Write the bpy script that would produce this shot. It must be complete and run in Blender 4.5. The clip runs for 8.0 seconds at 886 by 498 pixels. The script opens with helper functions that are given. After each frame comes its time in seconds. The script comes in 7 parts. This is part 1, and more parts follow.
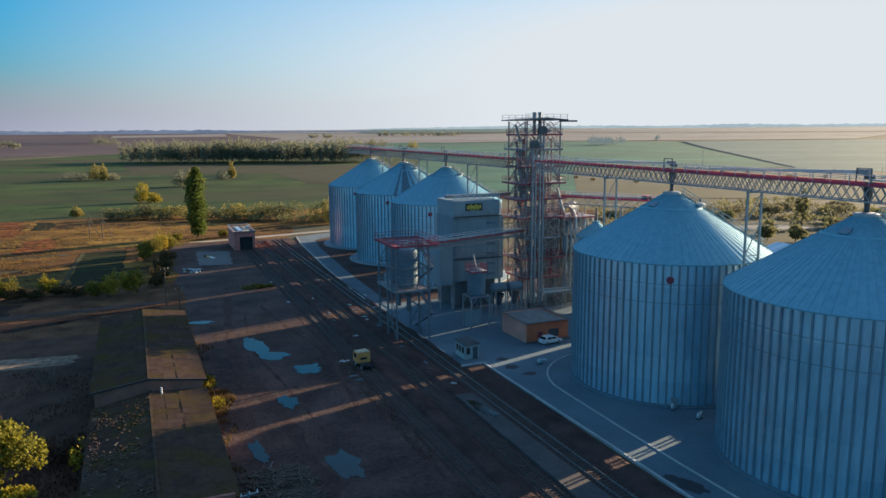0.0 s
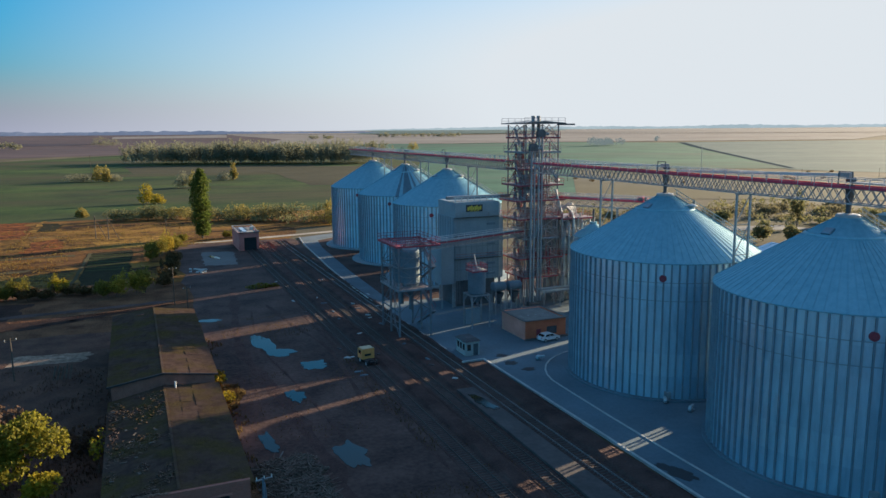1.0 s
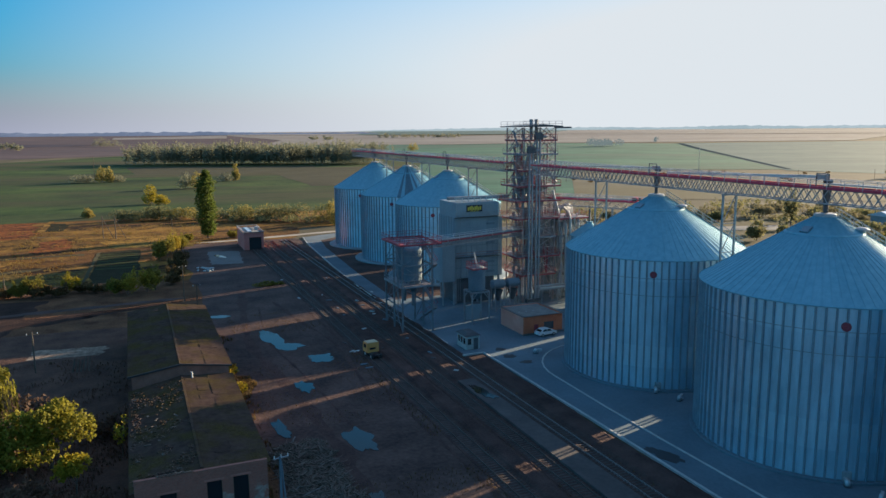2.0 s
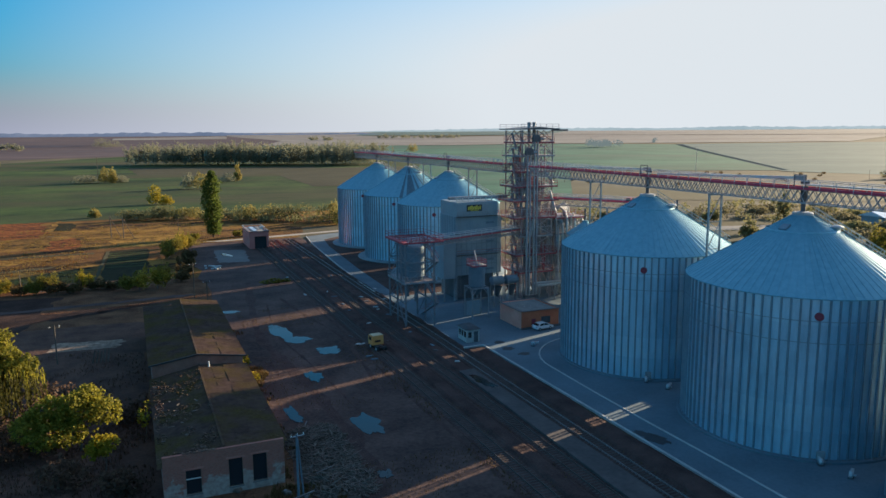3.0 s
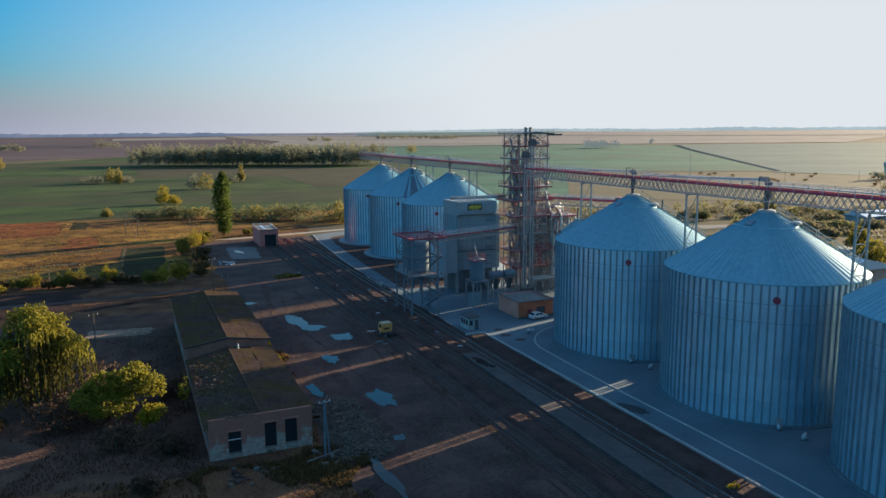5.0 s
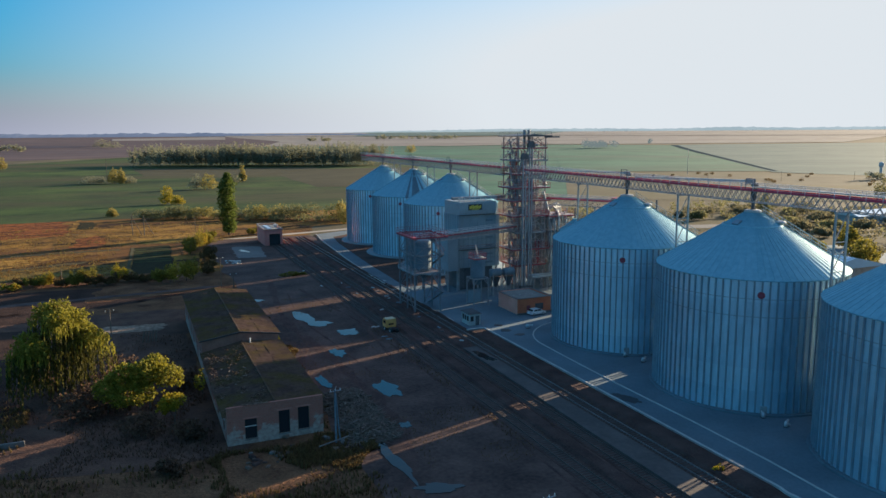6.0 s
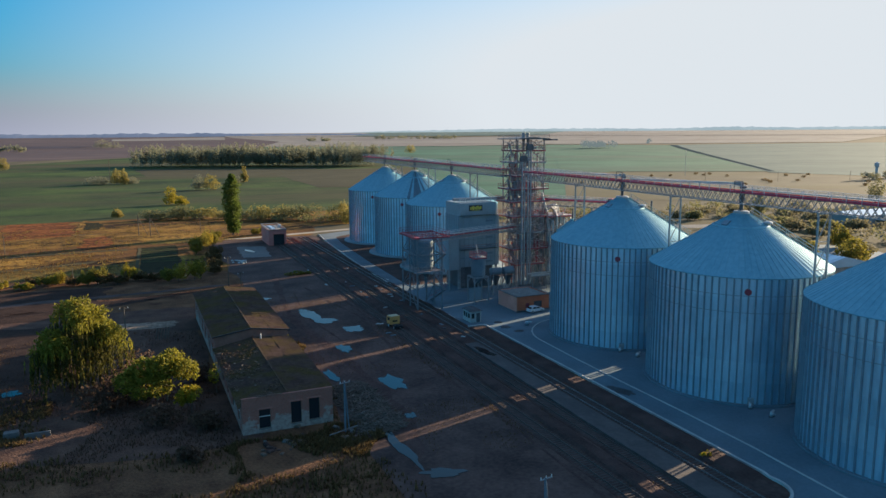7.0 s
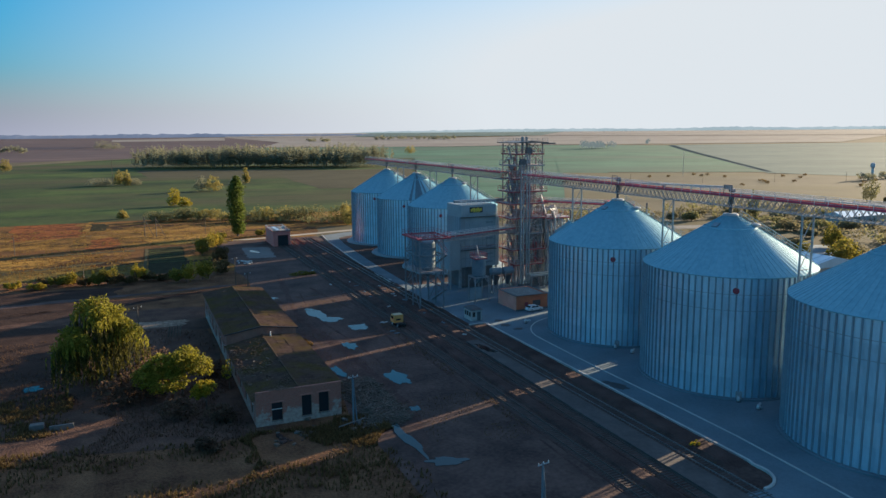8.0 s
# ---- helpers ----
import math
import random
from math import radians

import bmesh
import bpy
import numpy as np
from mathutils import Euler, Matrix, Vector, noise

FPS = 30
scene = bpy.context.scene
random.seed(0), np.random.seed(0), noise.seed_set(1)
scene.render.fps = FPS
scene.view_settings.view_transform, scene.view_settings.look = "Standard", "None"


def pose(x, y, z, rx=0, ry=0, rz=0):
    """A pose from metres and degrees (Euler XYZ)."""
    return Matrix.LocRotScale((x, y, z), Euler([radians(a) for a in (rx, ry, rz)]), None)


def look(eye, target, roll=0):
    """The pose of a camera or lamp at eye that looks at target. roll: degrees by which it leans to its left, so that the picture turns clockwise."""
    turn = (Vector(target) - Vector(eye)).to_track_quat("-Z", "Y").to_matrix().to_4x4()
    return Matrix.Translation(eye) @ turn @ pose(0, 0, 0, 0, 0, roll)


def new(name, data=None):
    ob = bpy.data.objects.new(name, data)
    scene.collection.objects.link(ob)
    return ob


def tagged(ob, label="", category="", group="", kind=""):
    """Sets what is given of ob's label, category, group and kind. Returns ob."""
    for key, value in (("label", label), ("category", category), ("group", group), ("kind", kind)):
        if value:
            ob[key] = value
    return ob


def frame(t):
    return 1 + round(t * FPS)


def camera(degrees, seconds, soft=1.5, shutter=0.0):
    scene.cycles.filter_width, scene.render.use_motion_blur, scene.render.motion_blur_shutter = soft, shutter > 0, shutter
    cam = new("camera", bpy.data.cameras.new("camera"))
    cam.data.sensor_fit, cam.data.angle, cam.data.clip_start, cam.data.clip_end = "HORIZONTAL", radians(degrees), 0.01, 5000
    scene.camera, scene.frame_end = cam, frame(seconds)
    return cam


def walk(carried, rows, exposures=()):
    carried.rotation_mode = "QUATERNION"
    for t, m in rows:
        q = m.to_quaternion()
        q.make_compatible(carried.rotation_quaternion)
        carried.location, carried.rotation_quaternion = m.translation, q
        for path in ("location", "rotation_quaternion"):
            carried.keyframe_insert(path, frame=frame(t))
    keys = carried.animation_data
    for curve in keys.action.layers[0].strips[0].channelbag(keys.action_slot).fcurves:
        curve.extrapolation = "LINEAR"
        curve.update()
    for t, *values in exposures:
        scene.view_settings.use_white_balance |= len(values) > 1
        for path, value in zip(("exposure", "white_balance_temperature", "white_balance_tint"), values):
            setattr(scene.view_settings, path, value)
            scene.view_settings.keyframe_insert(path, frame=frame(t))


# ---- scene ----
cam = camera(62.17, 8.0)
# seconds, x, y, z, yaw, pitch, roll of the flight
ROWS = [
    (0.0, -0.05, -0.04, 38.03, -22.883, -9.246, -0.367),
    (0.5, -0.85, -1.65, 38.31, -22.875, -9.219, -0.396),
    (1.0, -1.87, -3.71, 38.56, -22.878, -9.190, -0.409),
    (1.5, -3.06, -6.11, 38.80, -22.890, -9.160, -0.410),
    (3.0, -7.26, -14.41, 39.46, -22.971, -9.088, -0.378),
    (3.5, -8.77, -17.29, 39.68, -23.007, -9.073, -0.365),
    (4.0, -10.28, -20.15, 39.92, -23.046, -9.064, -0.354),
    (4.5, -11.78, -22.94, 40.17, -23.086, -9.059, -0.347),
    (6.0, -16.12, -30.77, 41.10, -23.200, -9.069, -0.362),
    (6.5, -17.49, -33.22, 41.49, -23.233, -9.076, -0.379),
    (7.0, -18.84, -35.62, 41.93, -23.261, -9.080, -0.402),
    (7.5, -20.16, -38.02, 42.42, -23.284, -9.080, -0.429),
    (8.0, -21.49, -40.47, 42.99, -23.300, -9.073, -0.460),
]
walk(cam, [(t, pose(x, y, z, 90 + pitch, 0, yaw) @ pose(0, 0, 0, 0, 0, roll)) for t, x, y, z, yaw, pitch, roll in ROWS],
     exposures=[(0.0, 1.40, 6350, 18), (8.0, 1.40, 6350, 18)])

# ---- light ----
SUN_EL, SUN_AZ = radians(12.0), radians(74.6)  # azimuth clockwise from +y
SUN_DIR = Vector((math.sin(SUN_AZ) * math.cos(SUN_EL), math.cos(SUN_AZ) * math.cos(SUN_EL), math.sin(SUN_EL)))
world = bpy.data.worlds.new("sky")
scene.world = world
world.use_nodes = True
wn, wl = world.node_tree.nodes, world.node_tree.links
sky = wn.new("ShaderNodeTexSky")
sky.sky_type = "NISHITA"
sky.sun_disc = False
sky.sun_elevation, sky.sun_rotation = SUN_EL, SUN_AZ
sky.altitude, sky.air_density, sky.dust_density, sky.ozone_density = 100, 1.0, 1.9, 6.0
def ranged(value, lo, hi, out_lo, out_hi):
    """A smooth step of a sky value between two limits."""
    k = wn.new("ShaderNodeMapRange")
    k.interpolation_type = "SMOOTHSTEP"
    for socket, v in (("From Min", lo), ("From Max", hi), ("To Min", out_lo), ("To Max", out_hi)):
        k.inputs[socket].default_value = v
    wl.new(value, k.inputs["Value"])
    return k.outputs[0]


def toned(fac, a, colour):
    k = wn.new("ShaderNodeMix")
    k.data_type = "RGBA"
    k.inputs[7].default_value = (*colour, 1)
    wl.new(fac, k.inputs[0])
    wl.new(a, k.inputs[6])
    return k.outputs[2]


gen = wn.new("ShaderNodeTexCoord")
sep = wn.new("ShaderNodeSeparateXYZ")
wl.new(gen.outputs["Generated"], sep.inputs[0])
height = sep.outputs[2]
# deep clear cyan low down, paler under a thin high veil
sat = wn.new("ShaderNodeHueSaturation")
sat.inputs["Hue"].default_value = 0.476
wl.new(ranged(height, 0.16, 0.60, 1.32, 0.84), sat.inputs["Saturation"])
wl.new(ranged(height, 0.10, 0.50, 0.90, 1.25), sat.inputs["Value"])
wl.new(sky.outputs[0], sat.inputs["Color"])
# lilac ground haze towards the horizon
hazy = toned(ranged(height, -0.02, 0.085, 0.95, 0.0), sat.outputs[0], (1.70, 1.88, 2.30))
# bright dusty air spreading from the sun, thickest low down
glow = wn.new("ShaderNodeVectorMath")
glow.operation = "DOT_PRODUCT"
glow.inputs[1].default_value = SUN_DIR
wl.new(gen.outputs["Generated"], glow.inputs[0])
spread = wn.new("ShaderNodeMath")
spread.operation = "SUBTRACT"
spread.inputs[1].default_value = 0.12
wl.new(glow.outputs["Value"], spread.inputs[0])
dust = wn.new("ShaderNodeMath")
dust.operation = "MULTIPLY"
dust.use_clamp = True
wl.new(spread.outputs[0], dust.inputs[0])
wl.new(ranged(height, 0.06, 0.36, 1.85, 0.0), dust.inputs[1])
wl.new(toned(dust.outputs[0], hazy, (3.02, 3.36, 3.34)), wn["Background"].inputs[0])
wn["Background"].inputs[1].default_value = 0.09
sun_data = bpy.data.lights.new("sun", "SUN")
sun_data.energy, sun_data.angle, sun_data.color = 5.0, radians(0.53), (1.0, 0.83, 0.52)
sun = new("sun", sun_data)
sun.matrix_world = look(SUN_DIR * 200, (0, 0, 0))


# ---- geometry helpers ----
class Geo:
    """Collects vertices and faces of one mesh."""

    def __init__(self):
        self.v, self.f = [], []

    def add(self, verts, faces):
        n = len(self.v)
        self.v += [tuple(p) for p in verts]
        self.f += [tuple(n + i for i in q) for q in faces]
        return self

    def box(self, x0, y0, z0, x1, y1, z1, bevel=0.0):
        if bevel:
            b = bevel
            ring = lambda z, i: [(x0 + i, y0 + i, z), (x1 - i, y0 + i, z), (x1 - i, y1 - i, z), (x0 + i, y1 - i, z)]
            vs = ring(z0, 0) + ring(z1 - b, 0) + ring(z1, b)
            fs = [(3, 2, 1, 0), (8, 9, 10, 11)]
            for k in (0, 4):
                fs += [(k + i, k + (i + 1) % 4, k + 4 + (i + 1) % 4, k + 4 + i) for i in range(4)]
            return self.add(vs, fs)
        vs = [(x, y, z) for z in (z0, z1) for x, y in ((x0, y0), (x1, y0), (x1, y1), (x0, y1))]
        return self.add(vs, [(3, 2, 1, 0), (4, 5, 6, 7), (0, 1, 5, 4), (1, 2, 6, 5), (2, 3, 7, 6), (3, 0, 4, 7)])

    def beam(self, p, q, w, h=None):
        """A bar of rectangular section from p to q."""
        p, q, h = Vector(p), Vector(q), h or w
        d = (q - p).normalized()
        side = d.cross(Vector((0, 0, 1)))
        side = side.normalized() if side.length > 1e-4 else Vector((1, 0, 0))
        up = side.cross(d)
        off = [side * (a * w / 2) + up * (b * h / 2) for a, b in ((-1, -1), (1, -1), (1, 1), (-1, 1))]
        return self.add([p + o for o in off] + [q + o for o in off],
                        [(0, 1, 2, 3), (7, 6, 5, 4), (4, 5, 1, 0), (5, 6, 2, 1), (6, 7, 3, 2), (7, 4, 0, 3)])

    def tube(self, p, q, r0, r1=None, n=10, caps=True):
        p, q = Vector(p), Vector(q)
        r1 = r0 if r1 is None else r1
        d = (q - p).normalized()
        a = d.orthogonal().normalized()
        b = d.cross(a)
        vs = []
        for c, r in ((p, r0), (q, r1)):
            vs += [c + (a * math.cos(2 * math.pi * i / n) + b * math.sin(2 * math.pi * i / n)) * r for i in range(n)]
        fs = [(i, (i + 1) % n, n + (i + 1) % n, n + i) for i in range(n)]
        if caps:
            fs += [tuple(range(n))[::-1], tuple(range(n, 2 * n))]
        return self.add(vs, fs)

    def lathe(self, profile, n=32, closed_top=False, a0=0.0):
        """Turns a list of (r, z) round the z axis."""
        vs = [(r * math.cos(a0 + 2 * math.pi * i / n), r * math.sin(a0 + 2 * math.pi * i / n), z) for r, z in profile for i in range(n)]
        fs = []
        for k in range(len(profile) - 1):
            fs += [(k * n + i, k * n + (i + 1) % n, (k + 1) * n + (i + 1) % n, (k + 1) * n + i) for i in range(n)]
        if closed_top:
            fs.append(tuple((len(profile) - 1) * n + i for i in range(n)))
        return self.add(vs, fs)

    def prism(self, outline, z0, z1):
        """An upright block over a counter-clockwise outline of (x, y)."""
        n = len(outline)
        vs = [(x, y, z0) for x, y in outline] + [(x, y, z1) for x, y in outline]
        return self.add(vs, [tuple(range(n))[::-1], tuple(range(n, 2 * n))] + [(i, (i + 1) % n, n + (i + 1) % n, n + i) for i in range(n)])

    def mesh(self, name, material, smooth=False):
        me = bpy.data.meshes.new(name)
        me.from_pydata(self.v, [], self.f)
        me.materials.append(material)
        if smooth:
            me.polygons.foreach_set("use_smooth", [True] * len(me.polygons))
        me.update()
        return me


def part(name, geo, material, parent, label="", smooth=False, at=None):
    """Links a Geo (or a ready mesh) as one mesh object under a thing or a part."""
    me = geo.mesh(name, material, smooth) if isinstance(geo, Geo) else geo
    ob = new(name, me)
    ob.parent = parent
    if at is not None:
        ob.matrix_basis = at
    if label:
        tagged(ob, label)
    return ob


def thing(name, label, category, m=None, group="", kind=""):
    ob = new(name)
    ob.empty_display_size = 0.5
    if m is not None:
        ob.matrix_basis = m
    return tagged(ob, label, category, group, kind)


def solid(name, geo, material, label, category, group="", kind="", smooth=False, m=None):
    """A thing that is one mesh."""
    ob = new(name, geo.mesh(name, material, smooth))
    if m is not None:
        ob.matrix_basis = m
    return tagged(ob, label, category, group, kind)


# ---- materials ----
class Nodes:
    def __init__(self, name):
        self.m = bpy.data.materials.new(name)
        self.m.use_nodes = True
        self.n, self.l = self.m.node_tree.nodes, self.m.node_tree.links
        self.b = self.n["Principled BSDF"]

    def coords(self, which="Object", scale=(1, 1, 1)):
        c = self.n.new("ShaderNodeTexCoord")
        mp = self.n.new("ShaderNodeMapping")
        mp.inputs["Scale"].default_value = scale
        self.l.new(c.outputs[which], mp.inputs[0])
        return mp.outputs[0]

    def world_pos(self, scale=(1, 1, 1)):
        g = self.n.new("ShaderNodeNewGeometry")
        mp = self.n.new("ShaderNodeMapping")
        mp.inputs["Scale"].default_value = scale
        self.l.new(g.outputs["Position"], mp.inputs[0])
        return mp.outputs[0]

    def noise(self, vec, scale, detail=4.0, rough=0.55):
        t = self.n.new("ShaderNodeTexNoise")
        t.inputs["Scale"].default_value, t.inputs["Detail"].default_value, t.inputs["Roughness"].default_value = scale, detail, rough
        self.l.new(vec, t.inputs["Vector"])
        return t.outputs[0]

    def ramp(self, fac, stops):
        r = self.n.new("ShaderNodeValToRGB")
        while len(r.color_ramp.elements) < len(stops):
            r.color_ramp.elements.new(0.5)
        for e, (p, c) in zip(r.color_ramp.elements, stops):
            e.position, e.color = p, (*c, 1) if len(c) == 3 else c
        self.l.new(fac, r.inputs[0])
        return r.outputs[0]

    def mix(self, fac, a, b, mode="MIX"):
        x = self.n.new("ShaderNodeMix")
        x.data_type, x.blend_type = "RGBA", mode
        for socket, v in ((x.inputs[0], fac), (x.inputs[6], a), (x.inputs[7], b)):
            if isinstance(v, (int, float)):
                socket.default_value = v
            elif isinstance(v, tuple):
                socket.default_value = (*v, 1)
            else:
                self.l.new(v, socket)
        return x.outputs[2]

    def math(self, op, a, b=0.0):
        x = self.n.new("ShaderNodeMath")
        x.operation = op
        for socket, v in ((x.inputs[0], a), (x.inputs[1], b)):
            if isinstance(v, (int, float)):
                socket.default_value = v
            else:
                self.l.new(v, socket)
        return x.outputs[0]

    def bump(self, height, strength=0.3, dist=0.05):
        x = self.n.new("ShaderNodeBump")
        x.inputs["Strength"].default_value, x.inputs["Distance"].default_value = strength, dist
        self.l.new(height, x.inputs["Height"])
        self.l.new(x.outputs[0], self.b.inputs["Normal"])

    def done(self, color, rough=0.7, metal=0.0, spec=None):
        if isinstance(color, tuple):
            self.b.inputs["Base Color"].default_value = (*color, 1)
        else:
            self.l.new(color, self.b.inputs["Base Color"])
        if isinstance(rough, (int, float)):
            self.b.inputs["Roughness"].default_value = rough
        else:
            self.l.new(rough, self.b.inputs["Roughness"])
        self.b.inputs["Metallic"].default_value = metal
        if spec is not None:
            self.b.inputs["Specular IOR Level"].default_value = spec
        return self.m


def worn(name, c0, c1, scale=0.5, fine=6.0, rough=0.6, metal=0.0, bump=0.2, space="world", spec=None, dist=0.05):
    """Two tones in large soft patches, finer grain over them and a small relief."""
    k = Nodes(name)
    p = k.world_pos() if space == "world" else k.coords()
    big, small = k.noise(p, scale, 5), k.noise(p, fine, 4)
    f = k.math("ADD", k.math("MULTIPLY", big, 0.65), k.math("MULTIPLY", small, 0.35))
    col = k.ramp(f, [(0.33, c0), (0.67, c1)])
    k.bump(small, bump, dist)
    r = k.math("ADD", k.math("MULTIPLY", big, 0.25), rough - 0.12)
    return k.done(col, r, metal, spec)


def metal_sheet(name, c0, c1, rough=0.42, metal=0.85, corrugated=False, spec=None):
    """Galvanised sheet: every sheet a slightly other tone, with soft streaks down its height."""
    k = Nodes(name)
    info = k.n.new("ShaderNodeObjectInfo")
    p = k.world_pos((1, 1, 0.18))
    streak = k.noise(p, 1.4, 5, 0.6)
    spangle = k.noise(k.world_pos(), 5.0, 3)
    f = k.math("ADD", k.math("MULTIPLY", info.outputs["Random"], 0.10), k.math("MULTIPLY", streak, 0.85))
    f = k.math("ADD", f, k.math("MULTIPLY", spangle, 0.12))
    col = k.ramp(f, [(0.33, c0), (0.85, c1)])
    r = k.math("ADD", k.math("MULTIPLY", streak, 0.25), rough - 0.12)
    if corrugated:
        wave = k.n.new("ShaderNodeTexWave")
        wave.bands_direction = "Z"
        wave.inputs["Scale"].default_value = 0.7
        wave.inputs["Distortion"].default_value = 0.3
        k.l.new(k.world_pos(), wave.inputs["Vector"])
        k.bump(k.math("ADD", wave.outputs[1], k.math("MULTIPLY", spangle, 0.3)), 0.06, 0.03)
    else:
        k.bump(spangle, 0.04, 0.02)
    return k.done(col, r, metal, spec)


M = {}
M["galv"] = metal_sheet("galvanised_wall", (0.33, 0.53, 0.64), (0.61, 0.81, 0.92), 0.44, 0.78, True, 0.3)
M["galv_light"] = metal_sheet("paler_galvanised_wall", (0.38, 0.59, 0.70), (0.66, 0.85, 0.94), 0.43, 0.78, True, 0.3)
M["galv_roof"] = metal_sheet("galvanised_roof", (0.135, 0.330, 0.405), (0.245, 0.460, 0.540), 0.66, 0.25, spec=0.2)
M["galv_dark"] = metal_sheet("weathered_roof_sheet", (0.08, 0.15, 0.19), (0.15, 0.25, 0.30), 0.6, 0.5)
M["galv_rib"] = worn("galvanised_rib", (0.17, 0.24, 0.285), (0.28, 0.36, 0.41), 0.6, 4, 0.5, 0.6, 0.05)
M["steel"] = worn("grey_steel", (0.19, 0.20, 0.21), (0.34, 0.35, 0.36), 0.7, 5, 0.55, 0.3, 0.08)
M["frame_steel"] = worn("blue_grey_frame_steel", (0.135, 0.145, 0.155), (0.235, 0.25, 0.265), 0.7, 5, 0.6, 0.3, 0.08)
M["steel_dark"] = worn("dark_steel", (0.06, 0.065, 0.07), (0.14, 0.14, 0.15), 0.7, 5, 0.6, 0.3, 0.08)
M["duct"] = worn("bright_duct", (0.34, 0.35, 0.355), (0.50, 0.51, 0.515), 0.8, 5, 0.6, 0.3, 0.05)
M["red"] = worn("red_paint", (0.56, 0.030, 0.065), (0.70, 0.060, 0.105), 0.7, 5, 0.5, 0.0, 0.08)
M["red_dull"] = worn("dull_red_paint", (0.27, 0.035, 0.05), (0.38, 0.06, 0.075), 0.7, 5, 0.6, 0.0, 0.08)
M["dryer"] = worn("blue_grey_paint", (0.205, 0.252, 0.280), (0.290, 0.345, 0.372), 0.25, 3, 0.5, 0.2, 0.05)
M["sign_yellow"] = worn("yellow_sign_paint", (0.62, 0.42, 0.04), (0.72, 0.50, 0.06), 1, 6, 0.5, 0, 0.02)
M["black"] = worn("black_paint", (0.015, 0.015, 0.017), (0.03, 0.03, 0.033), 1, 6, 0.55, 0, 0.05)
M["concrete"] = worn("pale_concrete", (0.066, 0.106, 0.130), (0.122, 0.176, 0.208), 0.12, 2.5, 0.8, 0, 0.15)
M["concrete_old"] = worn("old_concrete", (0.085, 0.078, 0.074), (0.16, 0.148, 0.138), 0.2, 2.5, 0.85, 0, 0.3)
M["kerb"] = worn("kerb_concrete", (0.30, 0.31, 0.30), (0.44, 0.44, 0.42), 0.5, 5, 0.8, 0, 0.15)
M["earth"] = worn("dark_yard_earth", (0.025, 0.0148, 0.0142), (0.130, 0.080, 0.067), 0.13, 1.6, 0.85, 0, 0.5, dist=0.2, spec=0.12)
M["weeds"] = worn("dry_weeds", (0.056, 0.027, 0.018), (0.210, 0.108, 0.060), 0.18, 2.2, 0.95, 0, 0.8, dist=0.4, spec=0.03)
# litter tone darkened for the shade west of the old building
M["shade_litter"] = worn("shaded_leaf_litter", (0.054, 0.031, 0.026), (0.135, 0.077, 0.056), 0.3, 2.6, 0.9, 0, 0.6, dist=0.3, spec=0.05)
M["track_dirt"] = worn("oily_ballast", (0.037, 0.021, 0.019), (0.110, 0.065, 0.056), 0.3, 4, 0.9, 0, 0.9, dist=0.12, spec=0.1)
# soil tone that carries the shade by the willow and bush row
M["shade_soil"] = worn("shaded_soil", (0.023, 0.0140, 0.012), (0.070, 0.042, 0.033), 0.25, 2.5, 0.95, 0, 0.7, dist=0.2, spec=0.05)
M["sleeper"] = worn("weathered_sleeper", (0.030, 0.0225, 0.020), (0.098, 0.073, 0.063), 1.2, 6, 0.9, 0, 0.3)
M["rail"] = worn("rusty_rail", (0.05, 0.035, 0.03), (0.11, 0.085, 0.07), 0.8, 5, 0.6, 0.3, 0.1)
M["rail_bright"] = worn("worn_rail_steel", (0.15, 0.14, 0.135), (0.27, 0.255, 0.245), 0.8, 5, 0.45, 0.6, 0.05)
M["brick"] = worn("weathered_brick", (0.33, 0.115, 0.084), (0.48, 0.195, 0.148), 0.5, 6, 0.9, 0, 0.3)
M["plaster"] = worn("flaked_plaster", (0.30, 0.20, 0.16), (0.46, 0.35, 0.29), 0.6, 5, 0.9, 0, 0.3)
M["orange"] = worn("orange_red_render", (0.56, 0.12, 0.055), (0.68, 0.19, 0.09), 0.4, 4, 0.85, 0, 0.15)
M["screed"] = worn("dusty_roof_screed", (0.13, 0.125, 0.12), (0.24, 0.225, 0.21), 0.5, 5, 0.9, 0, 0.2)
M["pink"] = worn("pink_red_render", (0.66, 0.215, 0.155), (0.80, 0.315, 0.235), 0.4, 4, 0.85, 0, 0.15)
M["gate_render"] = worn("brick_red_render", (0.60, 0.150, 0.120), (0.74, 0.225, 0.175), 0.4, 4, 0.85, 0, 0.15)
M["bitumen"] = worn("bitumen_roof", (0.035, 0.036, 0.04), (0.09, 0.09, 0.095), 0.4, 4, 0.8, 0, 0.2)


def mossy_sheet():
    """Weathered roofing sheet: grey-brown, moss in patches, each sheet its own tone."""
    k = Nodes("mossy_roofing_sheet")
    info = k.n.new("ShaderNodeObjectInfo")
    p = k.world_pos()
    base = k.ramp(k.math("ADD", k.math("MULTIPLY", k.noise(p, 1.3, 5), 0.7), k.math("MULTIPLY", info.outputs["Random"], 0.14)), [(0.27, (0.052, 0.032, 0.027)), (0.75, (0.126, 0.079, 0.061))])
    moss = k.ramp(k.noise(p, 5.0, 4), [(0.35, (0.053, 0.036, 0.013)), (0.7, (0.115, 0.079, 0.028))])
    mask = k.ramp(k.noise(p, 0.22, 6, 0.7), [(0.42, (0, 0, 0)), (0.66, (1, 1, 1))])
    k.bump(k.noise(p, 5.0, 4), 0.4, 0.05)
    return k.done(k.mix(mask, base, moss), 0.95, 0, 0.06)


